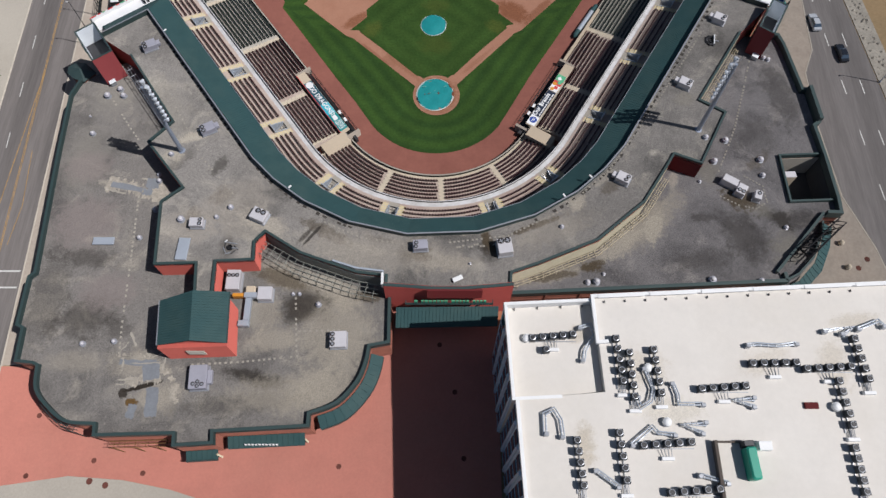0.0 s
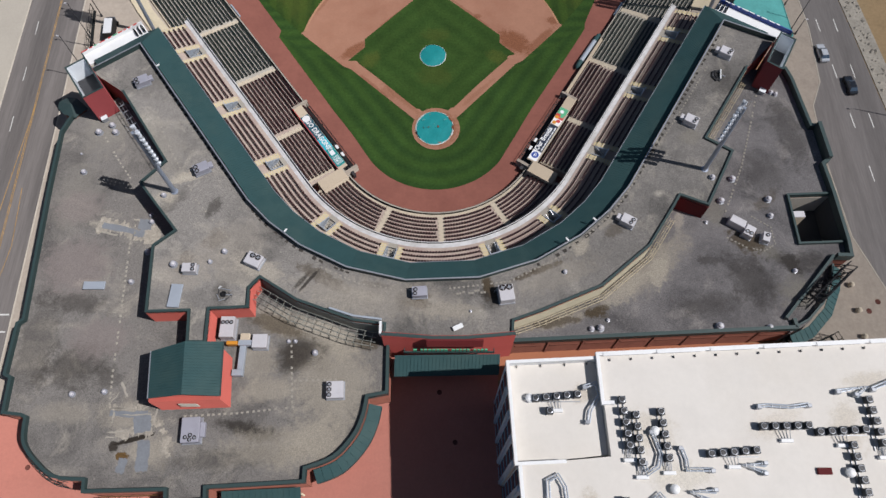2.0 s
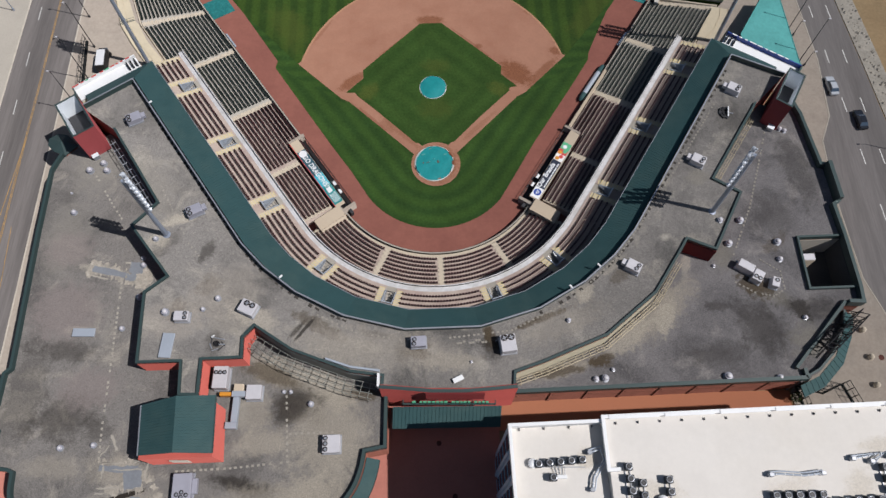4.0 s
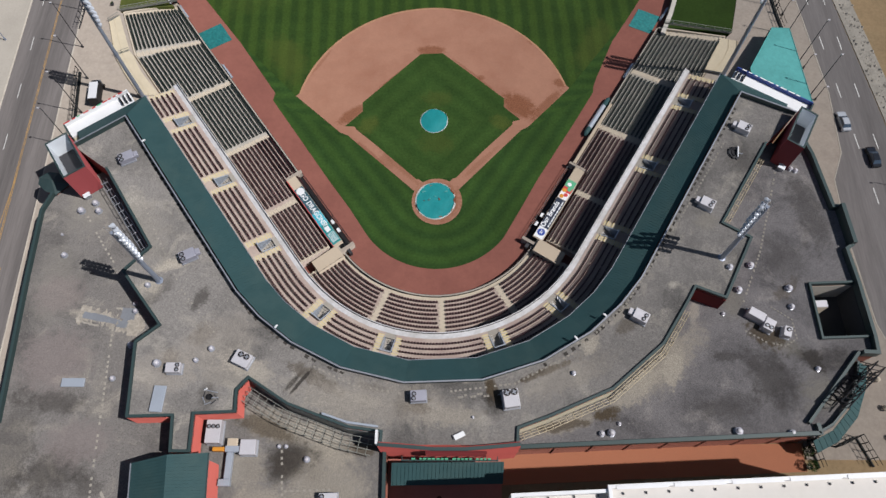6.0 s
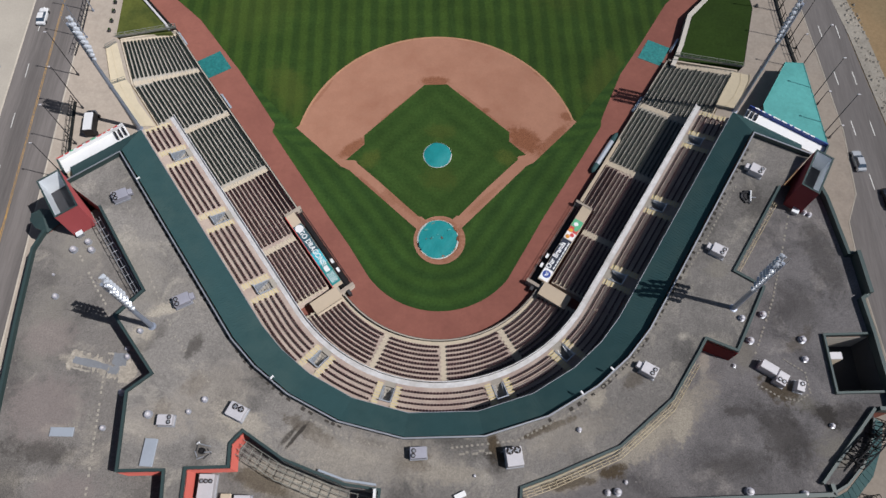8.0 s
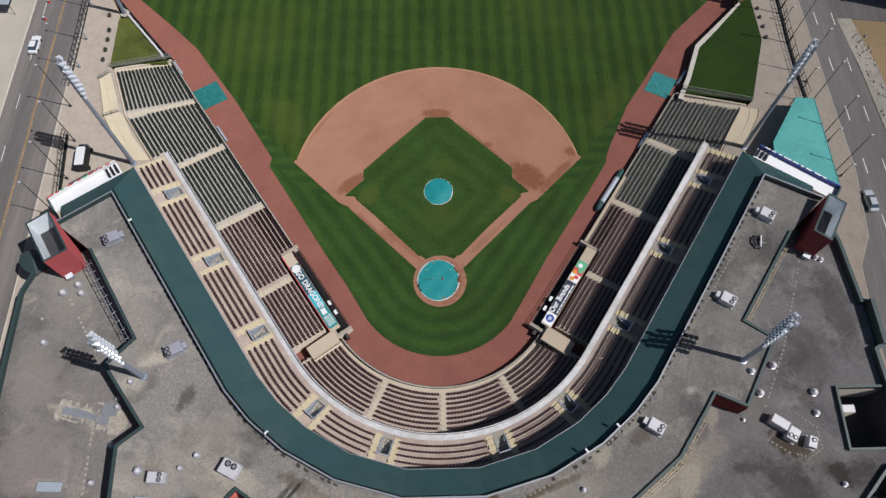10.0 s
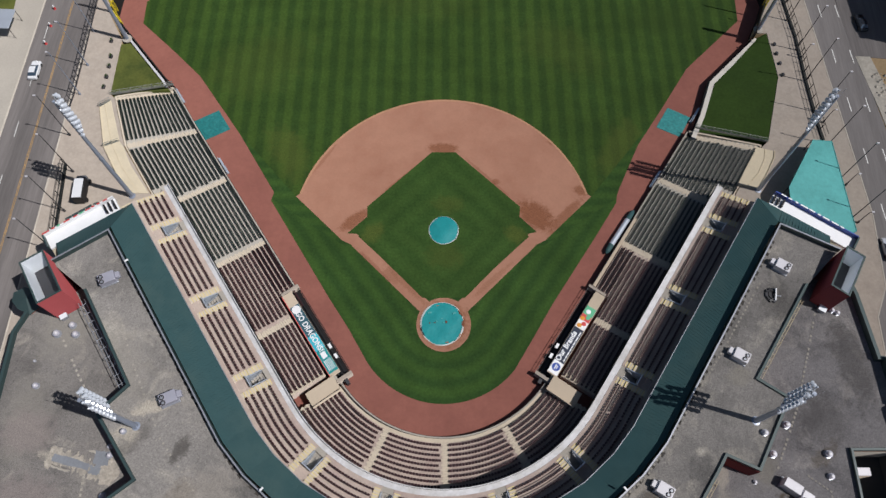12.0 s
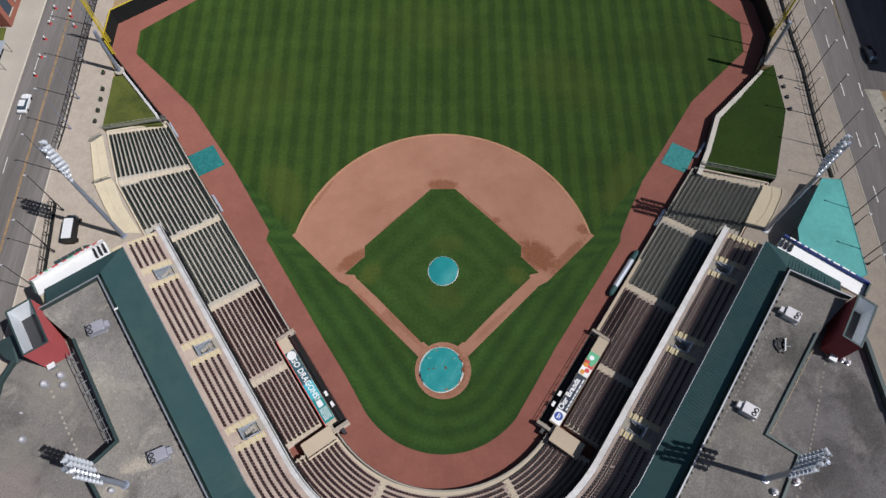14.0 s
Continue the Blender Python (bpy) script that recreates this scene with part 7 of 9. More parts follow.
STRIP = [(-59.09, -23.92), (-53.19, -25.17)]
crust([(-59.09 - 0.5, -23.92 + 0.1)] + STRIP, 0.75, 1)
crust([(-51.44 - 1.2, -23.84 - 1.4), (-50.92 + 0.6, -25.61 - 0.2), (-50.92 + 2.2, -25.61 + 0.1)], 0.5, 2, 0.7, 46)
quad_patch((-59.09 + -53.19) / 2, (-23.92 + -25.17) / 2, LOW, 6.03, 1.05, -12.0, "patch", "blue-grey repair patch on the roof", 0.024)
quad_patch(-51.44, -23.84, LOW, 2.3, 2.0, -4, "patch", "blue-grey repair patch on the roof", 0.026)
quad_patch(-50.92 - 1.3, -25.61 + 0.1, LOW, 1.6, 1.2, -4, "patch", "blue-grey repair patch on the roof", 0.028, 0.3, 10)
for x, y, w, d, r in ((-45.8, -57.6, 2.6, 2.8, 10), (-47.9, -63.8, 1.3, 2.2, -8), (-44.9, -62.4, 2.0, 4.6, 5), (-49.2, -56.2, 4.0, 0.8, -3), (-46.2, -56.5, 2.2, 1.6, 4)):
    quad_patch(x, y, LOW, w, d, r, "patch", "blue-grey repair patch on the roof", 0.014 + 0.001 * w)

for x, y, w, d, r in ((-47.6, -55.5, 6.4, 0.2, -2), (-47.0, -56.3, 5.0, 0.16, 1), (-49.4, -58.9, 3.6, 0.2, 3), (-49.9, -59.6, 2.6, 0.18, 5), (-45.2, -55.0, 2.0, 0.2, 25), (-51.0, -53.8, 0.2, 2.2, -35), (-50.6, -56.6, 0.3, 1.8, 4), (-43.9, -56.4, 0.3, 2.2, -6), (-49.6, -52.4, 0.35, 2.6, 30), (-57.5, -25.5, 3.0, 0.35, -14), (-52.6, -23.0, 2.2, 0.35, -10)):
    quad_patch(x, y, LOW, w, d, r, "dots", "pale strip of dried sealant on the roof", 0.02)


crust([(-49.51, -59.26), (-44.33, -58.62)], 0.1, 11, 0.5, 26)
crust([(-42.51, -59.59), (-40.45, -62.12)], 0.3, 12, 0.55, 18)
crust([(-52.01, -55.03), (-45.93, -55.23)], 0.05, 14, 0.25, 20)
crust([(-44.34, -56.68), (-41.96, -58.95)], 0.1, 15, 0.4, 12)


def paver_lines():
    level(LOW)
    bm = bmesh.new()
    rnd = random.Random(11)

    def line(pts, z, gap=0.85, size=0.2):
        for p, q in zip(pts, pts[1:]):
            d = math.dist(p, q)
            n = int(d / gap)
            ang = math.atan2(q[1] - p[1], q[0] - p[0])
            for i in range(n):
                if rnd.random() < 0.1:
                    continue
                f = (i + rnd.uniform(-0.1, 0.1)) / n
                x, y = p[0] + (q[0] - p[0]) * f, p[1] + (q[1] - p[1]) * f
                box(bm, -size, size, -size * 0.8, size * 0.8, z, z + 0.05, m=pose(x, y, 0, 0, 0, math.degrees(ang) + rnd.uniform(-8, 8)))

    line([(-53.6, -26.6), (-52.7, -39.5), (-52.0, -50.4), (-51.5, -55.5)], LOW)
    line([(-62.2, -6.2), (-58.3, -11.6), (-55.3, -15.4)], LOW)
    line([(-23.4, -45.5), (-22.4, -55.2), (-31.1, -56.1), (-40.2, -56.6)], LOW)
    line([(-22.3, -51.1), (-14.8, -50.8)], LOW)
    line([(63.2, 4.5), (60.3, -3.6), (57.0, -12.4), (52.2, -22.0)], LOW, 0.75)
    line([(52.0, -26.4), (55.0, -28.2), (58.0, -28.9), (60.2, -27.6), (60.0, -24.4), (56.5, -22.0)], LOW, 0.6, 0.16)
    tagged(part("roof_pavers", bm, "dots"), "rows of small pale pavers laid on the lower roof", "pavers", kind="stuff")
    level(HIGH)
    bm = bmesh.new()
    line([(-35.2, -27.4), (-41.5, -20.5), (-48.5, -9.0), (-52.0, -2.0)], HIGH, 1.0, 0.14)
    line([(-18.7, -32.9), (-12.2, -35.8), (-4.4, -37.0)], HIGH, 0.8, 0.16)
    line([(52.1, 7.0), (45.1, -3.5), (37.3, -14.6), (31.3, -22.7), (22.7, -30.4), (12.7, -35.4), (2.0, -36.7)], HIGH, 0.75, 0.18)
    for x, y in ((4, -37.5), (5, -37.2), (6, -37.4), (7, -37.0), (8, -37.3)):
        line([(x, y), (x + 0.9, y + 0.1)], HIGH, 0.4, 0.2)
    tagged(part("roof_pavers", bm, "dots"), "rows of small pale pavers laid on the upper roof", "pavers", kind="stuff")
    bm = bmesh.new()
    for v0, v1 in ((-96, -22), (24, 96)):
        v = v0
        while v < v1:
            if rnd.random() < 0.8:
                p = bowl(v, can_out(v) + 0.75)
                w, d = rnd.uniform(0.22, 0.42), rnd.uniform(0.12, 0.3)
                box(bm, -w, w, -d, d, HIGH, HIGH + 0.03, m=pose(*p, 0, 0, 0, bowl_angle(v) + rnd.uniform(-6, 6)))
            v += metres_to_v(v, rnd.uniform(1.0, 1.6), 40)
    tagged(part("dark_pads", bm, "stain"), "dark bitumen pads along the roof edge", "pads", kind="stuff")


paver_lines()


# ---- floodlight masts ----
def mast(base, top, face, label):
    """A tapered steel mast with stacked crossarms of lamps, facing the heading face."""
    root = thing("floodlight_mast", label, "floodlight", "floodlight masts")
    b, t = Vector(base), Vector(top)
    bm = bmesh.new()
    lathe(bm, [(0.65, 0), (0.65, 0.08), (0.4, 0.12), (0.38, 0.5)], 12, at=base)
    part("foot", bm, "pole", root)
    bm = bmesh.new()
    rod(bm, b, t, 0.42, 0.27, 12)
    part("pole", bm, "pole", root)
    mid = b.lerp(t, 0.45)
    bm = bmesh.new()
    box(bm, mid.x - 0.3, mid.x + 0.3, mid.y - 0.3, mid.y + 0.3, mid.z - 0.25, mid.z + 0.25)
    part("switch_box", bm, "pole", root)
    f = Vector((math.cos(face), math.sin(face), 0))
    s = Vector((-f.y, f.x, 0))
    for k in range(8):
        c = t + Vector((0, 0, 0.1 - 0.88 * k))
        half = 0.8 if k == 0 else 1.45
        n = 2 if k == 0 else 4
        bm = bmesh.new()
        rod(bm, c - s * half + f * 0.3, c + s * half + f * 0.3, 0.07, sides=6)
        arm = part("crossarm", bm, "galv", root)
        for i in range(n):
            p = c + s * half * (2 * i / (n - 1) - 1) + f * 0.5
            aim = (f + s * 0.25 * (i - (n - 1) / 2) + Vector((0, 0, -0.7))).normalized()
            u = aim.orthogonal().normalized()
            w = aim.cross(u)
            bm = bmesh.new()
            prof = [(0.13, -0.42), (0.16, -0.2), (0.3, -0.02), (0.37, 0.2), (0.37, 0.26), (0.32, 0.24), (0.2, 0.1)]
            rings = [[bm.verts.new(p + aim * h + r * (math.cos(a * math.pi / 5) * u + math.sin(a * math.pi / 5) * w)) for a in range(10)] for r, h in prof]
            for a_, b_ in zip(rings, rings[1:]):
                for j in range(10):
                    bm.faces.new((a_[j], a_[(j + 1) % 10], b_[(j + 1) % 10], b_[j]))
            bm.faces.new(rings[0][::-1])
            bm.faces.new(rings[-1])
            part("lamp", bm, "lamp", arm)
            bm = bmesh.new()
            box(bm, p.x - 0.16, p.x + 0.16, p.y - 0.16, p.y + 0.16, p.z - 0.05 - 0.3, p.z - 0.05)
            part("ballast_box", bm, "pole", arm)
    for e in (-1, 1):
        bm = bmesh.new()
        rod(bm, t + s * e * 0.7 + f * 0.3 + Vector((0, 0, 0.3)), t + s * e * 0.7 + f * 0.3 - Vector((0, 0, 6.4)), 0.06, sides=6)
        part("upright", bm, "galv", root)
    bm = bmesh.new()
    rod(bm, t - f * 0.25 - Vector((0, 0, 6.6)), t - f * 0.25 + Vector((0, 0, 1.6)), 0.03, sides=5)
    part("lightning_rod", bm, "galv", root)
    return root


level(HIGH)
mast((48.2, -14.7, HIGH), (48.2, -14.7, 25.7), math.atan2(38, -48), "tall steel floodlight mast standing on the flat roof")
mast((-45.4, -19.0, HIGH), (-45.4, -19.0, 25.7), math.atan2(40, 46), "tall steel floodlight mast standing on the flat roof")
level(STREET)
mast((59.8, 28.5, STREET), (59.8, 28.5, 26.3), math.atan2(0.5, -0.85), "tall steel floodlight mast behind the end of the stand")
mast((-60.2, 22.5, STREET), (-60.2, 22.5, 26.5), math.atan2(0.5, 0.85), "tall steel floodlight mast behind the end of the stand")
for x, y, tx, ty in ((-69.7, 58.95, -69.7, 58.95), (65.7, 67.0, 65.7, 67.0)):
    root = thing("net_post", "thick blue-grey steel post at the corner of the lawn", "post", "outfield posts")
    bm = bmesh.new()
    rod(bm, (x, y, STREET), (tx, ty, 12.0), 0.42, 0.34, 12)
    part("pole", bm, "pole", root)
    bm = bmesh.new()
    lathe(bm, [(1.0, 0), (1.0, 0.15), (0.6, 0.2)], 12, at=(x, y, STREET))
    part("foot", bm, "concrete_grey", root)
for x, y, face, txt in ((-73.6, 65.6, 0.3, 1), (68.1, 73.1, math.pi - 0.3, 1)):
    root = thing("foul_pole", "yellow foul pole with a mesh wing at the outfield corner", "foul pole", "foul poles")
    bm = bmesh.new()
    rod(bm, (x, y, 0), (x, y, 13.6), 0.14, 0.12, 8)
    part("pole", bm, "yellow", root)
    bm = bmesh.new()
    c, s = math.cos(face), math.sin(face)
    for d in (0.2, 0.75):
        rod(bm, (x + c * d, y + s * d, 3), (x + c * d, y + s * d, 13.3), 0.05, sides=5)
    for i in range(40):
        z = 3 + 10.3 * i / 39
        rod(bm, (x, y, z), (x + c * 0.75, y + s * 0.75, z + 0.1), 0.05, sides=4)
    part("mesh_wing", bm, "yellow", root)

# ---- outfield wall ----
level(0.6)
RW = [bowl(V_RIGHT, 19.95), (48.9, 40.4), (51.2, 45.6), (54.0, 53.7), (64.9, 65.1), (69.0, 75.7), (67.6, 85), (59.8, 94.8), (32, 111.8), (0, 116.8), (-30, 105.8), (-62.2, 82.8), (-75.0, 73.4), (-74.8, 66), (-71.5, 62.0), (-60.2, 49.9), bowl(V_LEFT, 19.95)]
bm = bmesh.new()
ribbon(bm, RW[2:5], 0.0, 0.2, 0, 1.4)
ribbon(bm, RW[4:15], 0.0, 0.2, 0, 3.3)
ribbon(bm, RW[:3], 0.0, 0.2, 0, 1.2)
ribbon(bm, RW[14:], 0.0, 0.2, 0, [2.6, 1.5, 1.2])
structure("outfield_wall", bm, "fence", "dark padded outfield wall", "wall")
bm = bmesh.new()
ribbon(bm, RW[9:15], -0.03, 0.17, 3.3, 3.4)
structure("wall_trim", bm, "yellow", "yellow line along the top of the outfield wall", "trim")
level(2.5)
bm = bmesh.new()
ribbon(bm, [(48.8, 40.7), (51.2, 45.9), (54.1, 54.0), (65.0, 65.4)], -0.95, -0.02, 0.1, [1.45, 1.55, 1.7, 2.0])
structure("lawn_wall", bm, "pale_wall", "broad pale wall at the edge of the lawn", "wall")
bm = bmesh.new()
ribbon(bm, [(-71.6, 62.0), (-60.1, 49.6), (-59.2, 48.2)], -0.5, -0.05, 0.1, [2.8, 1.75, 1.6])
structure("lawn_wall", bm, "walkway", "white wall at the edge of the lawn", "wall")
bm = bmesh.new()
bank = [(55.6, 54.6, 1.45), (65.0, 65.3, 1.7), (67.4, 66.1, STREET), (68.0, 54.9, STREET), (63.5, 39.5, STREET), (50.4, 41.8, 1.3)]
top = [bm.verts.new(p) for p in bank]
low = [bm.verts.new((x, y, 0.1)) for x, y, z in bank]
for i, j, k in ((0, 2, 1), (0, 3, 2), (0, 4, 3), (0, 5, 4)):
    bm.faces.new((top[i], top[j], top[k]))
for i in range(6):
    bm.faces.new((top[i], top[(i + 1) % 6], low[(i + 1) % 6], low[i]))
structure("lawn", bm, "turf_dark", "triangular mown lawn beyond the stand", "grass")
bm = bmesh.new()
bank = [(-70.65, 57.5, STREET), (-69.0, 58.3, 2.1), (-58.7, 47.5, 1.35), (-69.9, 45.2, STREET)]
top = [bm.verts.new(p) for p in bank]
low = [bm.verts.new((x, y, 0.1)) for x, y, z in bank]
bm.faces.new(top[:3])
bm.faces.new((top[0], top[2], top[3]))
for i in range(4):
    bm.faces.new((top[i], top[(i + 1) % 4], low[(i + 1) % 4], low[i]))
structure("lawn", bm, "turf_plain", "triangular mown lawn beyond the stand", "grass")

# cream ramps behind the lower stands
level(3.0)
RAMPS = (([(-71.2, 41.9), (-69.4, 43.6), (-65.4, 34.2), (-64.3, 33.0), (-61.9, 28.9), (-57.1, 23.2), (-61.1, 23.1), (-65.0, 28.2), (-68.1, 32.8)], [(-70.4, 42.7), (-66.8, 33.6), (-63.6, 28.6), (-59.2, 23.3)]),
         ([(60.9, 38.0), (64.3, 37.2), (64.0, 35.7), (61.7, 31.5), (59.7, 28.7), (56.0, 29.5), (59.4, 35.5)], [(62.5, 37.6), (62.1, 35.4), (60.4, 32.2), (57.8, 29.2)]))
for plan, middle in RAMPS:
    bm = bmesh.new()
    prism(bm, plan[::-1], STREET - 0.4, STREET + 0.12)
    structure("ramp", bm, "ramp", "cream concrete ramp behind the lower stand", "ramp")
    outer = [plan[0]] + plan[:5:-1] if plan[0][0] < 0 else plan[1:5]
    for line, h in ((middle, 0.18), (outer, 0.28)):
        bm = bmesh.new()
        ribbon(bm, line, -0.07, 0.07, STREET + 0.1, STREET + h)
        structure("ramp_kerb", bm, "cream", "low yellowish kerb along the ramp", "trim")


level(2.5)


def rail_fence(name, label, pts, z, h, gap, mat, group, bars=(0.55, 1.0), base=0.5):
    root = thing(name, label, "fence", group)
    for p, q in zip(pts, pts[1:]):
        n = max(1, round(math.dist(p, q) / gap))
        for i in range(n):
            x, y = p[0] + (q[0] - p[0]) * i / n, p[1] + (q[1] - p[1]) * i / n
            bm = bmesh.new()
            box(bm, x - 0.06, x + 0.06, y - 0.06, y + 0.06, z, z + h)
            part("post", bm, mat, root)
        for b in bars:
            bm = bmesh.new()
            rod(bm, (*p, z + h * b), (*q, z + h * b), 0.05, sides=5)
            part("rail", bm, mat, root)
        bm = bmesh.new()
        ribbon(bm, [p, q], -base / 2, base / 2, z - 0.1, z + 0.28)
        part("plinth", bm, mat, root)


for pts in ([(-57.6, 47.9), (-63.6, 46.5), (-70.0, 45.0)], [(49.4, 42.0), (56.0, 40.8), (63.5, 39.3)], [(-71.3, 42.0), (-69.4, 43.6)], [(-68.2, 32.9), (-65.4, 34.2)]):
    rail_fence("end_railing", "grey tubular railing across the end of the stand", pts, STREET - 0.1, 0.95, 1.9, "bench", "end railings", base=0.12)
rail_fence("metal_fence", "dark steel rail fence on a low plinth along the pavement", [(-79.6, 90), (-78.7, 70.7), (-78.2, 61.8), (-77.7, 53.3), (-77.3, 44.5), (-77.4, 40.0)], STREET, 1.9, 1.6, "pole_dark", "street fences", base=0.16)
rail_fence("metal_fence", "dark steel rail fence on a low plinth along the pavement", [(-74.6, 28.5), (-73.4, 19.5), (-72.4, 12)], STREET, 1.9, 2.4, "fence", "street fences")
rail_fence("metal_fence", "dark steel rail fence on a low plinth along the pavement", [(71.4, 92), (72.5, 74.0), (73.4, 65.2), (73.6, 54.0), (74.0, 44.8), (74.5, 40.0)], STREET, 1.9, 2.4, "fence", "street fences")
rail_fence("metal_fence", "tall dark fence enclosing the corner of the block", [(61.6, -43.4), (62.6, -47.8)], STREET, 2.2, 1.2, "fence", "street fences", base=0.2)
rail_fence("metal_fence", "tall dark fence enclosing the corner of the block", [(61.8, -43.4), (66.0, -44.6), (69.6, -43.0), (71.4, -47.6)], STREET, 2.2, 1.2, "fence", "street fences", base=0.2)


# ---- street furniture ----
def street_lamp(x, y, arm, h=10.2, mat="pole_dark", foot=STREET):
    root = thing("street_lamp", "slender street lamp with a small head on the pavement", "street lamp", "street lamps")
    bm = bmesh.new()
    rod(bm, (x, y, foot), (x, y, STREET + h), 0.11, 0.06, 8)
    lathe(bm, [(0.22, 0), (0.2, 0.5), (0.11, 0.6)], 8, at=(x, y, foot))
    part("pole", bm, mat, root)
    bm = bmesh.new()
    rod(bm, (x, y, STREET + h), (x + arm, y, STREET + h + 0.15), 0.05, 0.04, 6)
    part("arm", bm, mat, root)
    bm = bmesh.new()
    box(bm, x + arm - 0.22, x + arm + 0.22, y - 0.12, y + 0.12, STREET + h + 0.05, STREET + h + 0.2)
    part("head", bm, "ac_white", root)


for x, y in ((-78.4, 70.4), (-77.2, 60.6), (-76.3, 51.9), (-76.1, 44.8), (-75.6, 35.2), (-72.8, 27.2), (-72.2, 18.9), (-71.9, 11.0)):
    street_lamp(x, y, -0.4, mat="pole" if y > 40 else "pole_dark")
for x, y in ((72.0, 77.8), (72.4, 69.8), (73.0, 62.0), (73.5, 54.1), (74.5, 46.6), (75.3, 39.1), (76.0, 31.4), (76.7, 23.3)):
    street_lamp(x, y, 0.2)
for x, y in ((73.3, 75.0), (73.7, 59.9), (75.3, 44.2), (76.9, 30.2), (77.6, 22.4)):
    street_lamp(x, y, 0.5, 3.4)
street_lamp(92.3, 2.0, -1.2, 7.5, "pole", STREET - 0.22)
street_lamp(-92.6, 37.0, 1.0, 8.0, "pole")
street_lamp(-79.4, -40.4, -2.6, 8.5, "ac_white")
for i, (x, y) in enumerate(((-72.8, 58.2), (-71.9, 54.2), (-71.7, 51.7), (-71.6, 49.1), (-71.6, 46.6))):
    root = thing("planter", "small dark square planter on the pavement", "planter", "pavement planters")
    bm = bmesh.new()
    bevel_box(bm, x - 0.25, x + 0.25, y - 0.4, y + 0.4, STREET, STREET + 0.45, 0.06)
    part("tub", bm, "pole_dark", root)
    bm = bmesh.new()
    rnd = random.Random(i)
    for k in range(16):
        rod(bm, (x, y, STREET + 0.4), (x + rnd.uniform(-0.3, 0.3), y + rnd.uniform(-0.4, 0.4), STREET + rnd.uniform(0.5, 0.7)), 0.03, 0.05, 4)
    part("plant", bm, "leaf", root)
for x, y in ((68.5, 63.1), (68.6, 60.7), (68.9, 58.2), (69.0, 55.3)):
    root = thing("planter", "small dark square planter on the pavement", "planter", "pavement planters")
    bm = bmesh.new()
    bevel_box(bm, x - 0.25, x + 0.25, y - 0.35, y + 0.35, STREET, STREET + 0.45, 0.06)
    part("tub", bm, "pole_dark", root)


def traffic_cone(x, y):
    root = thing("traffic_drum", "orange and white traffic drum standing on the road", "traffic drum", "traffic drums")
    bm = bmesh.new()
    lathe(bm, [(0.3, 0), (0.3, 0.06), (0.2, 0.08), (0.18, 0.55)], 10, at=(x, y, STREET - 0.14))
    part("body", bm, "sign_red", root)
    bm = bmesh.new()
    lathe(bm, [(0.183, 0.55), (0.16, 0.7), (0.14, 0.85), (0.08, 0.9)], 10, at=(x, y, STREET - 0.14))
    part("band", bm, "white", root)


for x, y in ((-87.5, 74.7), (-84.2, 74.3), (-83.5, 72.7), (-82.0, 70.0), (-87.5, 70.5), (-87.4, 66.4), (-87.0, 61.8), (-86.7, 57.1), (-86.7, 51.9)):
    traffic_cone(x, y)


def manhole(x, y, z, r=0.42):
    bm = bmesh.new()
    lathe(bm, [(r, 0), (r, 0.02), (r * 0.85, 0.03), (r * 0.82, 0.015)], 16, at=(x, y, z))
    tagged(part("manhole_cover", bm, "manhole"), "round rusty iron manhole cover in the paving", "manhole cover", "manhole covers")


for x, y in ((-55.2, -71.3), (-46.9, -73.2), (-15.3, -72.2), (-65.7, -73.6), (-65.8, -64.3), (3.6, -60.5), (1.0, -52.5), (5.0, -71.0)):
    manhole(x, y, STREET + 0.01)
for x, y in ((-55.3, -74.4), (-52.6, -75.0), (79.6, -36.8), (77.6, -38.5)):
    manhole(x, y, STREET, 0.5)


def ball_bollard(x, y):
    bm = bmesh.new()
    lathe(bm, [(0.3, 0), (0.42, 0.12), (0.5, 0.38), (0.45, 0.7), (0.26, 0.9), (0.05, 0.96)], 16, at=(x, y, STREET))
    tagged(part("stone_ball", bm, "step"), "pale round concrete ball bollard on the pavement", "bollard", "ball bollards")


for x, y in ((75.3, -33.8), (75.5, -38.5), (75.3, -43.2)):
    ball_bollard(x, y)


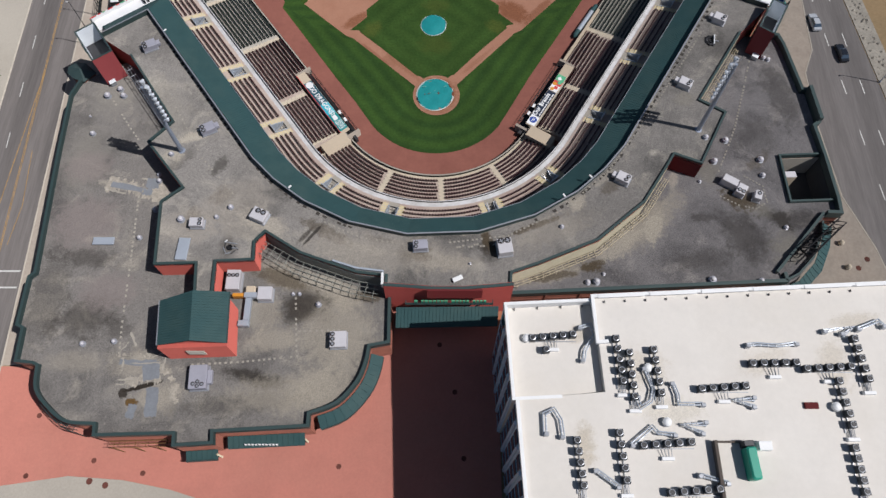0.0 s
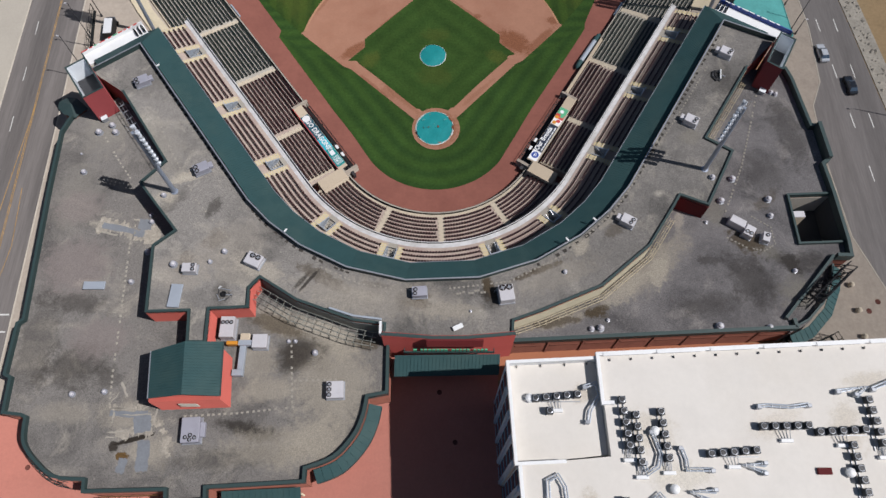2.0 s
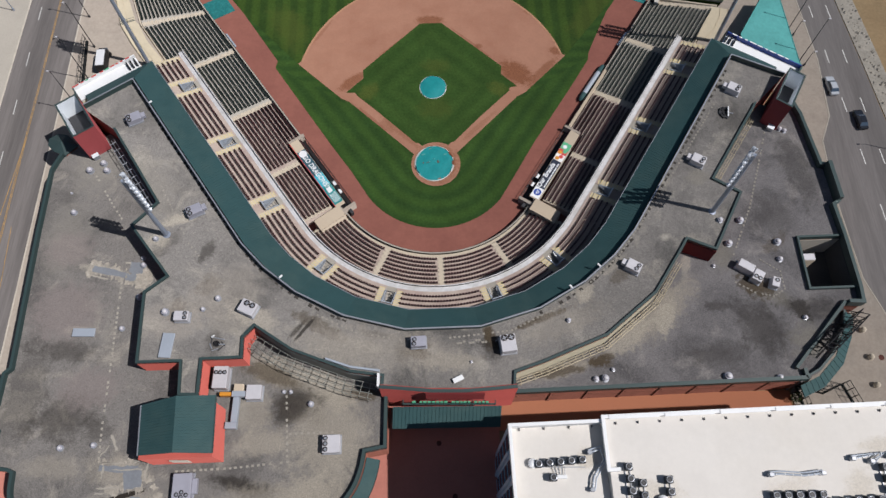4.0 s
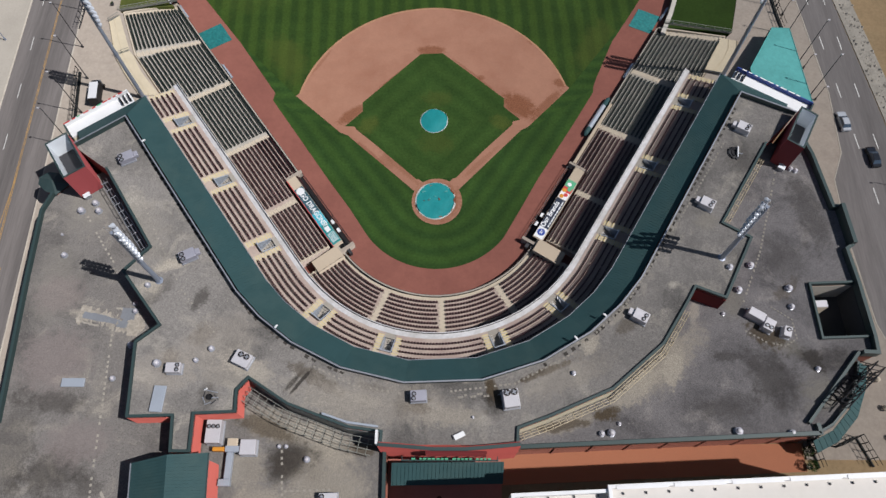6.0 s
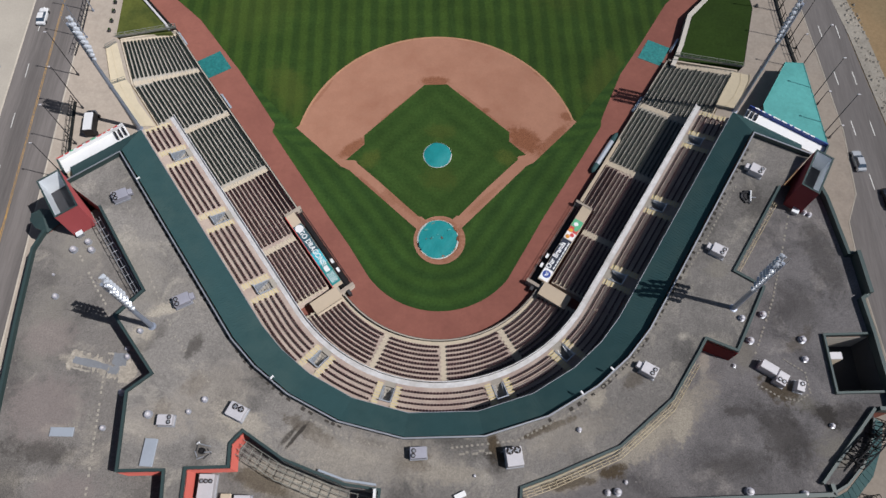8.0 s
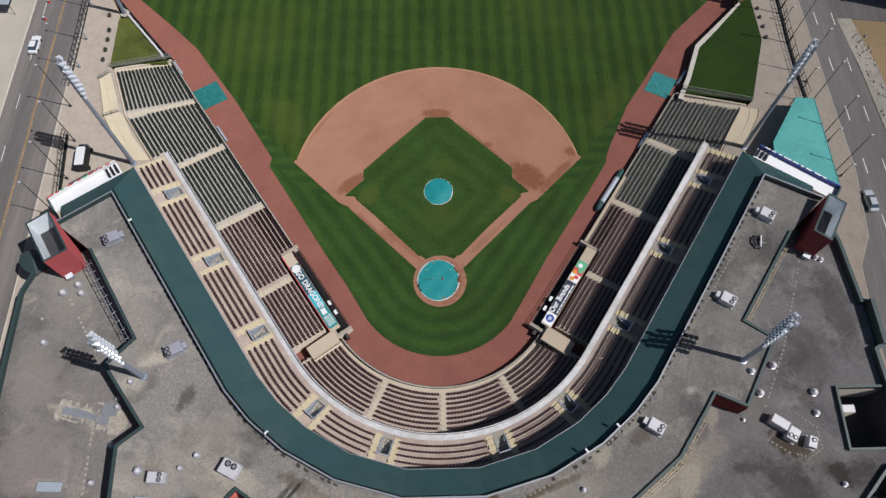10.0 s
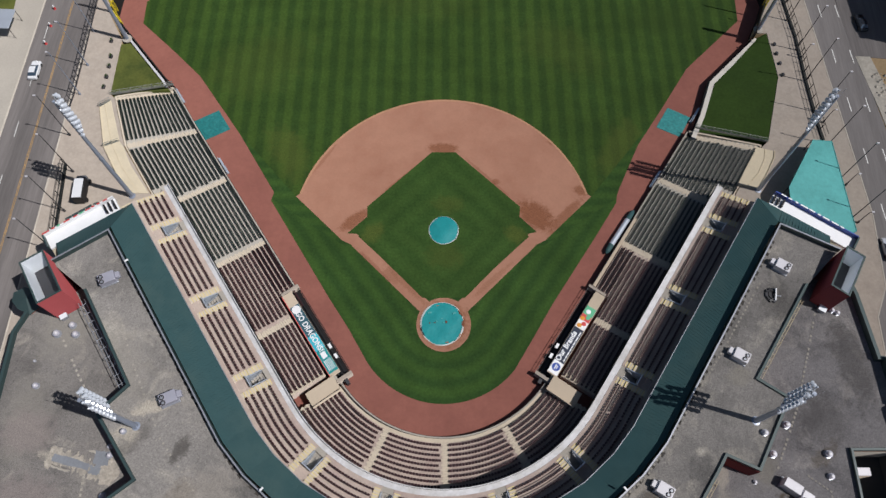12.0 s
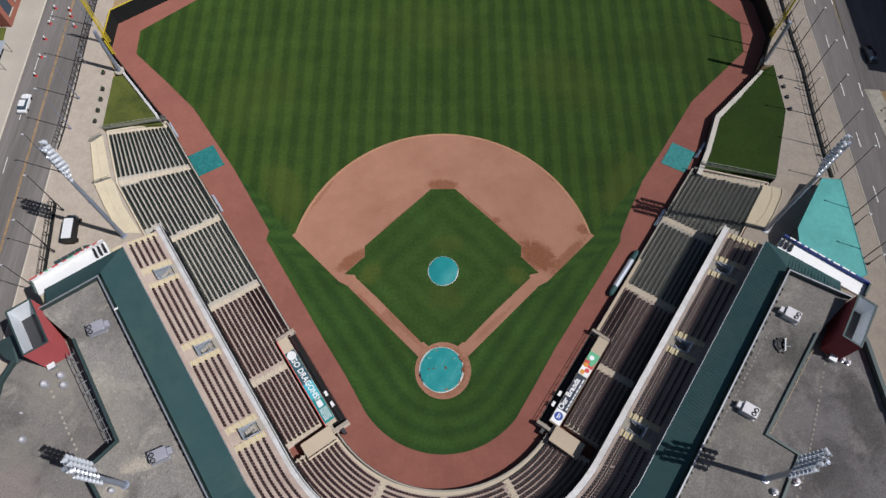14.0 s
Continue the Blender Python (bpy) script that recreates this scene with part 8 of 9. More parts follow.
# ---- vehicles ----
def car(x, y, rot, paint_, label):
    root = thing("car", label, "car", "cars on the road", at=spot(x, y, STREET - 0.14, 0, 0, rot, 2.6))
    bm = bmesh.new()
    secs = [(-2.2, 0.35, 0.72, 0.78), (-2.1, 0.3, 0.88, 0.86), (-1.0, 0.25, 0.95, 0.9), (0.8, 0.25, 0.93, 0.9), (1.9, 0.28, 0.84, 0.86), (2.2, 0.35, 0.66, 0.74)]
    rings = []
    for yy, z0, z1, hw in secs:
        rings.append([bm.verts.new(p) for p in ((-hw, yy, z0), (hw, yy, z0), (hw, yy, z1 - 0.15), (hw - 0.1, yy, z1), (-hw + 0.1, yy, z1), (-hw, yy, z1 - 0.15))])
    for a, b in zip(rings, rings[1:]):
        for i in range(6):
            bm.faces.new((a[i], a[(i + 1) % 6], b[(i + 1) % 6], b[i]))
    bm.faces.new(rings[0][::-1])
    bm.faces.new(rings[-1])
    part("body", bm, paint_, root)
    bm = bmesh.new()
    lo = [(-0.8, -1.7, 0.9), (0.8, -1.7, 0.9), (0.8, 1.0, 0.9), (-0.8, 1.0, 0.9)]
    hi = [(-0.62, -1.25, 1.42), (0.62, -1.25, 1.42), (0.62, 0.3, 1.42), (-0.62, 0.3, 1.42)]
    a, b = [bm.verts.new(p) for p in lo], [bm.verts.new(p) for p in hi]
    for i in range(4):
        bm.faces.new((a[i], a[(i + 1) % 4], b[(i + 1) % 4], b[i]))
    bm.faces.new(b)
    bm.faces.new(a[::-1])
    part("glass_cabin", bm, "glass", root)
    bm = bmesh.new()
    bevel_box(bm, -0.6, 0.6, -1.22, 0.27, 1.422, 1.46, 0.03)
    part("roof", bm, paint_, root)
    for xx in (-0.82, 0.82):
        for yy in (-1.35, 1.35):
            bm = bmesh.new()
            lathe(bm, [(0.32, -0.1), (0.32, 0.1)], 12)
            part("wheel", bm, "black", root).matrix_basis = pose(xx, yy, 0.32, 0, 90, 0)


car(82.0, 17.1, 4, "car_silver", "silver saloon car on the road")
car(85.9, 9.0, 4, "car_dark", "dark saloon car on the road")
car(-86.8, 50.0, 2, "car_white", "white saloon car on the road with the yellow lines")
# added car shape in place of an unidentified dark rectangle in the yard
car(88.2, 69.5, 6, "car_dark", "car standing in for a dark rectangular thing in the shaded yard")
truck = thing("box_truck", "box truck with a white roof and dark sides on the pavement", "truck", at=spot(-69.5, 22.9, STREET, 0, 0, 6, 5.0))
bm = bmesh.new()
bevel_box(bm, -0.95, 0.95, -2.1, 2.1, 0.6, 2.5, 0.06)
part("box_body", bm, "black", truck)
bm = bmesh.new()
bevel_box(bm, -0.82, 0.82, -1.95, 1.95, 2.502, 2.6, 0.04)
part("roof", bm, "car_white", truck)
bm = bmesh.new()
bevel_box(bm, -0.9, 0.9, 2.12, 3.0, 0.5, 1.9, 0.15)
part("cab", bm, "ring", truck)
for xx in (-0.95, 0.95):
    for yy in (-1.4, 2.5):
        bm = bmesh.new()
        lathe(bm, [(0.4, -0.12), (0.4, 0.12)], 12)
        part("wheel", bm, "black", truck).matrix_basis = pose(xx, yy, 0.4, 0, 90, 0)

# dark awning beside the sign deck
level(8.0)
root = thing("awning", "small dark green segmented awning below the sign deck", "awning")
m = leg_frame(-1, 48.3, 40.5)
for i in range(7):
    bm = bmesh.new()
    if i < 4:
        box(bm, 0.0, 2.2, 1.6 + 1.25 * i, 2.75 + 1.25 * i, 7.6, 7.75, m=m)
    else:
        b0, b1 = -math.pi / 2 + (i - 4) * 0.5, -math.pi / 2 + (i - 3) * 0.5 - 0.06
        pts = [(0.0, 1.5), (2.2 * math.sin(b0 + math.pi / 2) * 1.0 + 0.0, 1.5 - 2.2 * math.cos(b0 + math.pi / 2)), (2.2 * math.sin(b1 + math.pi / 2), 1.5 - 2.2 * math.cos(b1 + math.pi / 2))]
        vs = [bm.verts.new(m @ Vector((*p, 7.75))) for p in pts] + [bm.verts.new(m @ Vector((*p, 7.6))) for p in pts]
        bm.faces.new(vs[:3])
        bm.faces.new(vs[5:2:-1])
        for k in range(3):
            bm.faces.new((vs[k], vs[(k + 1) % 3], vs[3 + (k + 1) % 3], vs[3 + k]))
    part("panel", bm, "coping", root)

# ---- teal canvas roof ----
level(5.5)
root = thing("canvas_canopy", "large sloping teal canvas canopy on posts beside the stand", "canopy")
T = [(70.4, 38.3, 5.3), (74.1, 38.2, 5.2), (74.9, 19.6, 5.2), (71.0, 17.6, 5.6), (63.2, 24.4, 6.2), (63.4, 27.3, 6.2)]
bm = bmesh.new()
top = [bm.verts.new(p) for p in T]
bot = [bm.verts.new((p[0], p[1], p[2] - 0.12)) for p in T]
bm.faces.new(top)
bm.faces.new(bot[::-1])
for i in range(6):
    bm.faces.new((top[i], top[(i + 1) % 6], bot[(i + 1) % 6], bot[i]))
bmesh.ops.triangulate(bm, faces=bm.faces[:])
part("canvas", bm, "tent", root)
for p in T:
    bm = bmesh.new()
    rod(bm, (p[0] * 0.998, p[1], STREET), (p[0] * 0.998, p[1], p[2] - 0.1), 0.1, sides=8)
    part("post", bm, "pole_dark", root)
bm = bmesh.new()
for a, b in zip(T, T[1:] + T[:1]):
    rod(bm, a, b, 0.09, sides=6)
part("edge_tube", bm, "tent", root)


# ---- steel trellises along the upper walls ----
level(11.4)
def trellis(pts, inner, depth, z, mat, label, gap=1.7, lines=3, feet=LOW):
    root = thing("steel_trellis", label, "trellis", "steel trellises")
    for i in range(lines):
        off = inner + depth * i / (lines - 1)
        l = offset(pts, -off)
        for p, q in zip(l, l[1:]):
            bm = bmesh.new()
            rod(bm, (*p, z), (*q, z), 0.055, sides=5)
            part("beam", bm, mat, root)
    a, b = offset(pts, -inner), offset(pts, -(inner + depth))
    for (p0, p1), (q0, q1) in zip(zip(a, a[1:]), zip(b, b[1:])):
        n = max(1, round(math.dist(p0, p1) / gap))
        for i in range(n):
            f = (i + 0.5) / n
            p = (p0[0] + (p1[0] - p0[0]) * f, p0[1] + (p1[1] - p0[1]) * f)
            q = (q0[0] + (q1[0] - q0[0]) * f, q0[1] + (q1[1] - q0[1]) * f)
            bm = bmesh.new()
            rod(bm, (*p, z + 0.1), (*q, z + 0.1), 0.05, sides=5)
            part("rung", bm, mat, root)
            if i % 2 == 0:
                bm = bmesh.new()
                rod(bm, (*q, feet), (*q, z), 0.06, sides=5)
                part("post", bm, mat, root)


trellis([(-28.9, -35.2), (-22.5, -38.8), (-12.9, -42.2), (-9.0, -43.0)], 0.3, 2.3, 9.4, "bench", "grey steel trellis along the curved wall", 1.5, 4)
trellis([(13.3, -42.1), (17.8, -40.6), (28.1, -36.4), (36.9, -29.4), (41.8, -22.4)], 0.25, 0.8, 8.5, "cream", "cream steel trellis along the curved wall", 1.2, 3)
trellis([(-58.9, 1.0), (-48.6, -12.6)], 0.35, 1.1, 9.6, "galv", "pale steel frame along the wall")
trellis([(50.2, -7.6), (59.6, 6.2)], 0.25, 0.8, 8.6, "cream", "cream steel trellis along the wall", 1.2, 3)
bm = bmesh.new()
ribbon(bm, UP_R[1:6], -0.08, -0.002, LOW, HIGH - 0.32)
ribbon(bm, UP_R[9:11], -0.08, -0.002, LOW, HIGH - 0.32)
structure("wall_cladding", bm, "cream_dull", "cream cladding on the wall below the upper roof", "wall")
# darker red skin over the coral wall: the shade on this side, as colour
bm = bmesh.new()
ribbon(bm, UP_R[6:9], -0.08, -0.002, LOW, HIGH - 0.32)
structure("wall_cladding", bm, "red", "red wall below the upper roof with its shade put into a darker red", "wall")
bm = bmesh.new()
ribbon(bm, UP_L[1:5], 0.004, 0.09, LOW, HIGH - 0.31)
structure("wall_cladding", bm, "ramp_steel", "grey-green panels on the curved wall", "wall")
bm = bmesh.new()
ribbon(bm, [(-8.3, -42.4), (-13.0, -41.8), (-17.0, -40.5)], -0.75, -0.45, HIGH, HIGH + 0.5)
structure("wall_flashing", bm, "tank", "pale metal flashing along the roof's edge", "trim")
for x, y in ((-8.2, -43.6),):
    bm = bmesh.new()
    box(bm, -8.5, -8.15, -44.4, -42.4, HIGH, HIGH + 1.2)
    structure("wall_fin", bm, "white", "white end panel of the gate wall", "wall")


# ---- green awnings and trellises on the street front ----
level(8.3)
def awning(pts, d0, d1, z0, z1, label):
    root = thing("street_awning", label, "awning", "street awnings")
    a, b = offset(pts, -d0), offset(pts, -d1)
    bm = bmesh.new()
    q = [[bm.verts.new((*p, z)) for p in l] for l, z in ((a, z0), (b, z1), (b, z1 - 0.2), (a, z0 - 0.2))]
    for i in range(len(pts) - 1):
        for u in range(4):
            w = (u + 1) % 4
            bm.faces.new((q[u][i], q[u][i + 1], q[w][i + 1], q[w][i]))
    for i in (0, -1):
        bm.faces.new([q[u][i] for u in range(4)])
    part("roof", bm, "green", root)
    bm = bmesh.new()
    for i in range(len(pts) - 1):
        n = max(1, round(math.dist(a[i], a[i + 1]) / 0.9))
        for k in range(n):
            f = k / n
            p = Vector((*a[i], z0 + 0.02)).lerp(Vector((*a[i + 1], z0 + 0.02)), f)
            r = Vector((*b[i], z1 + 0.02)).lerp(Vector((*b[i + 1], z1 + 0.02)), f)
            rod(bm, p, r, 0.045, sides=4)
    tagged(part("seams", bm, "green", root), kind="stuff")
    bm = bmesh.new()
    ribbon(bm, b, -0.05, 0.1, STREET + 2.2, z1 - 0.2)
    part("fascia", bm, "coping", root)
    for p, r in list(zip(a, b))[1::max(2, len(b) // 4)]:
        p = ((p[0] + r[0]) / 2, (p[1] + r[1]) / 2)
        bm = bmesh.new()
        rod(bm, (*p, STREET), (*p, STREET + 2.3), 0.15, sides=8)
        part("column", bm, "cream", root)


awning(ARC_E[1:-1], 0.12, 2.1, 6.1, 5.4, "curved green metal awning on the corner of the street front")
awning([(-32.8, -66.9), (-20.6, -66.3)], 0.15, 1.9, 5.4, 4.8, "straight green metal awning with a sign on the street front")
awning([(-39.4, -69.0), (-34.4, -68.7)], 0.15, 1.7, 4.8, 4.3, "short green metal awning on the street front")
awning([(59.9, -43.2), (63.4, -41.6), (66.8, -38.4), (69.0, -34.4), (70.1, -30.9)], 0.1, 1.9, 6.6, 5.9, "curved green metal awning at the corner of the ballpark")
bm = bmesh.new()
prism(bm, [(59.9, -42.9), (63.2, -41.3), (66.5, -38.2), (68.7, -34.3), (69.9, -30.6), (69.6, -30.0), (59.4, -40.6)], STREET, LOW - 0.5)
structure("corner_block", bm, ["gravel_dark", "brick"], "low gravelled corner roof below the steel truss", "wall")
bm = bmesh.new()
ribbon(bm, [(60.4, -42.3), (63.0, -41.0), (66.2, -38.0), (68.3, -34.2), (69.4, -31.2)], -0.1, 0.22, LOW - 0.55, LOW + 0.3)
structure("corner_rim", bm, "coping", "dark green rim of the round corner", "parapet")
for x0, x1 in ((-30.0, -25.0),):
    root = thing("awning_sign", "row of pale unreadable sign letters on the awning", "sign")
    rnd = random.Random(6)
    x = x0
    while x < x1:
        bm = bmesh.new()
        box(bm, x, x + 0.3, -68.35, -68.15, 5.0, 5.4)
        part("sign_bar", bm, "white", root)
        x += 0.55
trellis([(-51.2, -67.6), (-41.2, -67.3)], 0.3, 1.0, 6.0, "rust", "brown steel trellis on the street front", 1.6, 3, STREET)
trellis(ARC_W[5:14], 0.2, 0.8, 6.2, "coping", "dark steel trellis round the corner", 1.4, 3, STREET)

# steel truss over the round corner
root = thing("corner_truss", "dark welded steel truss of a sign over the round roof corner", "truss")
rnd = random.Random(12)
p0, p1 = Vector((63.2, -38.2, 0)), Vector((70.6, -32.0, 0))
d = (p1 - p0).normalized()
n_ = Vector((d.y, -d.x, 0))
for off in (0.0, 1.3):
    for z in (8.0, 10.2):
        bm = bmesh.new()
        rod(bm, p0 + n_ * off + Vector((0, 0, z)), p1 + n_ * off + Vector((0, 0, z)), 0.11, sides=5)
        part("chord", bm, "black", root)
for i in range(10):
    a = p0.lerp(p1, i / 10)
    b = p0.lerp(p1, (i + 1) / 10)
    for off in (0.0, 1.3):
        bm = bmesh.new()
        rod(bm, a + n_ * off + Vector((0, 0, 8.0 if i % 2 else 10.2)), b + n_ * off + Vector((0, 0, 10.2 if i % 2 else 8.0)), 0.07, sides=5)
        part("diagonal", bm, "black", root)
    bm = bmesh.new()
    rod(bm, a + Vector((0, 0, 10.2)), b + n_ * 1.3 + Vector((0, 0, 10.2)), 0.07, sides=5)
    part("brace", bm, "black", root)
    bm = bmesh.new()
    rod(bm, a + Vector((0, 0, 8.0)), a - n_ * 1.6 + Vector((0, 0, LOW - 1.35)), 0.06, sides=5)
    part("strut", bm, "black", root)

for i in range(26):
    f, g = rnd.random(), rnd.random()
    a = p0.lerp(p1, f) + n_ * rnd.uniform(-1.4, 0.4)
    b = p0.lerp(p1, min(1.0, max(0.0, f + rnd.uniform(-0.22, 0.22)))) + n_ * rnd.uniform(0.2, 1.3)
    bm = bmesh.new()
    rod(bm, a + Vector((0, 0, rnd.uniform(7.2, 8.2))), b + Vector((0, 0, rnd.uniform(9.0, 10.2))), 0.075, sides=5)
    part("brace", bm, "black", root)


# ---- plant on the white roof ----
level(23.5)
def condenser(x, y, rot):
    """One condensing unit; built once, then copied."""
    root = thing("condenser", "dark grey condensing unit with a round fan on white roofing", "condenser", "condensers on the white roof", at=spot(x, y, 23.1, 0, 0, rot))
    for sx in (-0.32, 0.32):
        bm = bmesh.new()
        box(bm, sx - 0.06, sx + 0.06, -0.42, 0.42, 0, 0.3)
        part("foot", bm, "galv", root)
    bm = bmesh.new()
    bevel_box(bm, -0.44, 0.44, -0.44, 0.44, 0.3, 1.15, 0.06)
    part("body", bm, "condenser_body", root)
    bm = bmesh.new()
    lathe(bm, [(0.40, 0), (0.40, 0.05), (0.34, 0.07), (0.33, 0.02)], 18)
    part("fan_ring", bm, "galv", root).matrix_basis = pose(0, 0, 1.15)
    bm = bmesh.new()
    lathe(bm, [(0.32, 0.0), (0.31, 0.02)], 14)
    fan = part("fan", bm, "black", root)
    fan.matrix_basis = pose(0, 0, 1.152)
    bm = bmesh.new()
    wheel(bm, 0.26, 0.045, 0.025, 0.05, 0.4)
    part("impeller", bm, "pole_dark", fan)
    return root


ROWS_C = [((13.9, -54.7), (19.5, -54.2)), ((25.0, -55.2), (25.4, -60.8)), ((26.6, -57.1), (26.7, -62.8)), ((29.9, -56.7), (30.2, -62.3)), ((35.6, -61.8), (41.4, -61.4)), ((42.9, -58.5), (48.7, -58.4)), ((50.0, -59.2), (55.9, -58.9)),
          ((57.3, -55.2), (57.9, -60.5)), ((53.9, -60.8), (54.3, -66.3)), ((27.1, -68.8), (33.2, -68.4)), ((24.2, -67.3), (24.5, -72.9)), ((29.9, -74.3), (35.9, -73.9)), ((53.9, -69.1), (54.0, -74.2)), ((18.7, -68.2), (19.1, -73.5))]
first = None
for n, (a, b) in enumerate(ROWS_C):
    z = 22.0 if n == 0 else 23.1
    horizontal = abs(b[0] - a[0]) > 3
    for i in range(5):
        f = i / 4
        x, y = a[0] + (b[0] - a[0]) * f, a[1] + (b[1] - a[1]) * f
        if first is None:
            first = condenser(x, y, 2)
            first.location.z = SZ * z
        else:
            copy_thing(first, spot(x, y, z, 0, 0, 2))
    rack = thing("pipe_rack", "steel rails and insulated pipes under a row of condensers", "pipe rack", "condenser racks")
    for o in (-0.3, 0.3):
        bm = bmesh.new()
        if horizontal:
            box(bm, a[0] - 0.5, b[0] + 0.5, a[1] + o - 0.05, a[1] + o + 0.05, z + 0.02, z + 0.14)
        else:
            box(bm, a[0] + o - 0.05, a[0] + o + 0.05, b[1] - 0.9, a[1] + 0.5, z + 0.02, z + 0.14)
        part("rail", bm, "galv", rack)
    m_ = ((a[0] + b[0]) / 2, (a[1] + b[1]) / 2)
    for k in range(4):
        bm = bmesh.new()
        if horizontal:
            pipe(bm, [(m_[0] - 0.9 + 0.5 * k, m_[1] - 0.45, z + 0.35), (m_[0] - 0.5 + 0.35 * k, m_[1] - 1.5, z + 0.3)], 0.05, 5)
        else:
            pipe(bm, [(b[0] - 0.3 + 0.2 * k, b[1] - 0.4, z + 0.35), (b[0] - 0.3 + 0.2 * k, b[1] - 1.5, z + 0.3)], 0.05, 5)
        part("pipe", bm, "galv", rack)
    bm = bmesh.new()
    if horizontal:
        bevel_box(bm, m_[0] - 0.8, m_[0] + 0.8, m_[1] - 1.95, m_[1] - 1.5, z, z + 0.45, 0.04)
    else:
        bevel_box(bm, b[0] - 0.8, b[0] + 0.8, b[1] - 1.95, b[1] - 1.5, z, z + 0.45, 0.04)
    part("junction_box", bm, "white", rack)
copy_thing(first, spot(15.7, -56.3, 22.0, 0, 0, 2))

for n, pts in enumerate((((20.6, -53.3), (22.0, -52.9), (22.4, -54.2), (21.4, -55.5), (20.9, -56.2), (20.6, -57.7)), ((28.4, -59.2), (29.2, -61.8), (28.7, -63.2), (27.5, -63.9), (27.2, -62.9)), ((31.9, -61.1), (32.3, -62.5), (32.3, -63.8), (35.6, -63.8)), ((42.9, -56.1), (44.1, -56.0), (47.1, -56.2), (49.5, -55.9)), ((35.6, -66.0), (32.3, -66.2), (35.0, -67.4)),
                         ((14.9, -67.4), (14.9, -65.0), (16.0, -64.5), (16.7, -65.7), (16.9, -67.8)), ((42.4, -62.9), (39.4, -63.1), (42.2, -64.1)), ((25.8, -68.8), (28.6, -66.7), (29.2, -67.4), (31.4, -67.6)), ((20.8, -71.8), (23.5, -73.7)), ((33.9, -72.4), (37.2, -73.3)), ((53.7, -54.2), (57.7, -53.5), (56.0, -54.5)), ((58.4, -53.9), (61.4, -52.8), (62.0, -53.5)))):
    z = 22.0 if n == 0 else 23.1
    root = thing("roof_duct", "bent pale galvanised duct lying on the white roof", "duct", "ducts on the white roof")
    bm = bmesh.new()
    path = [(pts[0][0], pts[0][1], z + 0.05)] + [(x, y, z + 0.5) for x, y in pts] + [(pts[-1][0], pts[-1][1], z + 0.05)]
    pipe(bm, path, 0.13, 8)
    part("pipe", bm, "tank", root)
    bm = bmesh.new()
    twin = offset([p[:2] for p in path[1:-1]], 0.34)
    pipe(bm, [(*twin[0], z + 0.05)] + [(*p, z + 0.42) for p in twin] + [(*twin[-1], z + 0.05)], 0.1, 8)
    part("pipe", bm, "tank", root)
    for (x0, y0), (x1, y1) in zip(pts, pts[1:]):
        k = max(1, int(math.dist((x0, y0), (x1, y1)) / 0.8))
        for i in range(k):
            f = (i + 0.5) / k
            bm = bmesh.new()
            d = Vector((x1 - x0, y1 - y0, 0)).normalized() * 0.05
            c = Vector((x0 + (x1 - x0) * f, y0 + (y1 - y0) * f, z + 0.5))
            rod(bm, c - d, c + d, 0.165, sides=8)
            part("flange", bm, "white", root)
    for x, y in (pts[0], pts[-1]):
        bm = bmesh.new()
        bevel_box(bm, x - 0.3, x + 0.3, y - 0.25, y + 0.25, z, z + 0.7, 0.06)
        part("fan_box", bm, "galv", root)
for x, y, z in ((13.2, -54.6, 22.0), (30.6, -65.9, 23.1), (53.0, -64.0, 23.1), (29.0, -59.0, 23.1)):
    bm = bmesh.new()
    lathe(bm, [(0.45, 0), (0.45, 0.25), (0.62, 0.3), (0.55, 0.6), (0.3, 0.75), (0.05, 0.78)], 16, at=(x, y, z))
    tagged(part("dome_vent", bm, "white"), "white domed vent on the white roof", "roof vent", "domed vents")
bm = bmesh.new()
bevel_box(bm, 49.0, 50.8, -64.2, -63.4, 23.1, 23.4, 0.04)
tagged(part("red_hatch", bm, "red"), "flat dark red hatch on the white roof", "roof hatch")
root = thing("roof_bulkhead", "green stair bulkhead in a sunken grey well on the white roof", "bulkhead")
bm = bmesh.new()
bevel_box(bm, -0.6, 0.6, -2.3, 1.5, 0, 1.9, 0.18)
part("box_body", bm, "teal_box", root, "", True).matrix_basis = spot(40.4, -70.6, 23.1, 0, 0, 3)
bm = bmesh.new()
bevel_box(bm, -0.6, 0.6, 1.62, 2.3, 0, 1.5, 0.06)
part("fan_box", bm, "pole_dark", root, "", True).matrix_basis = spot(40.4, -70.6, 23.1, 0, 0, 3)
bm = bmesh.new()
bevel_box(bm, 41.7, 43.4, -69.4, -68.3, 23.1, 24.0, 0.05)
part("white_cabinet", bm, "white", root)
bm = bmesh.new()
box(bm, 36.1, 36.5, -76.0, -68.2, 23.1, 24.0)
box(bm, 36.5, 41.0, -68.4, -68.2, 23.1, 23.5)
part("screen_wall", bm, "well_brown", root)
for i in range(17):
    x = 1.4 + 3.3 * i if i < 3 else 11.0 + 2.9 * (i - 3)
    p = bl(x, -0.45)
    bm = bmesh.new()
    zz = 22.0 if x < 12 else 23.1
    box(bm, p[0] - 0.05, p[0] + 0.05, p[1] - 0.2, p[1] + 0.1, zz, zz + 0.25)
    part("parapet_brace", bm, "pole_dark", blk)
for i in range(6):
    p, q = bl(13.0 + 7.3 * i, 0.0), bl(19.5 + 7.3 * i, 0.0)
    bm = bmesh.new()
    ribbon(bm, [p, q], -0.05, 0.42, 23.555, 23.62)
    part("parapet_cap", bm, "white", blk)

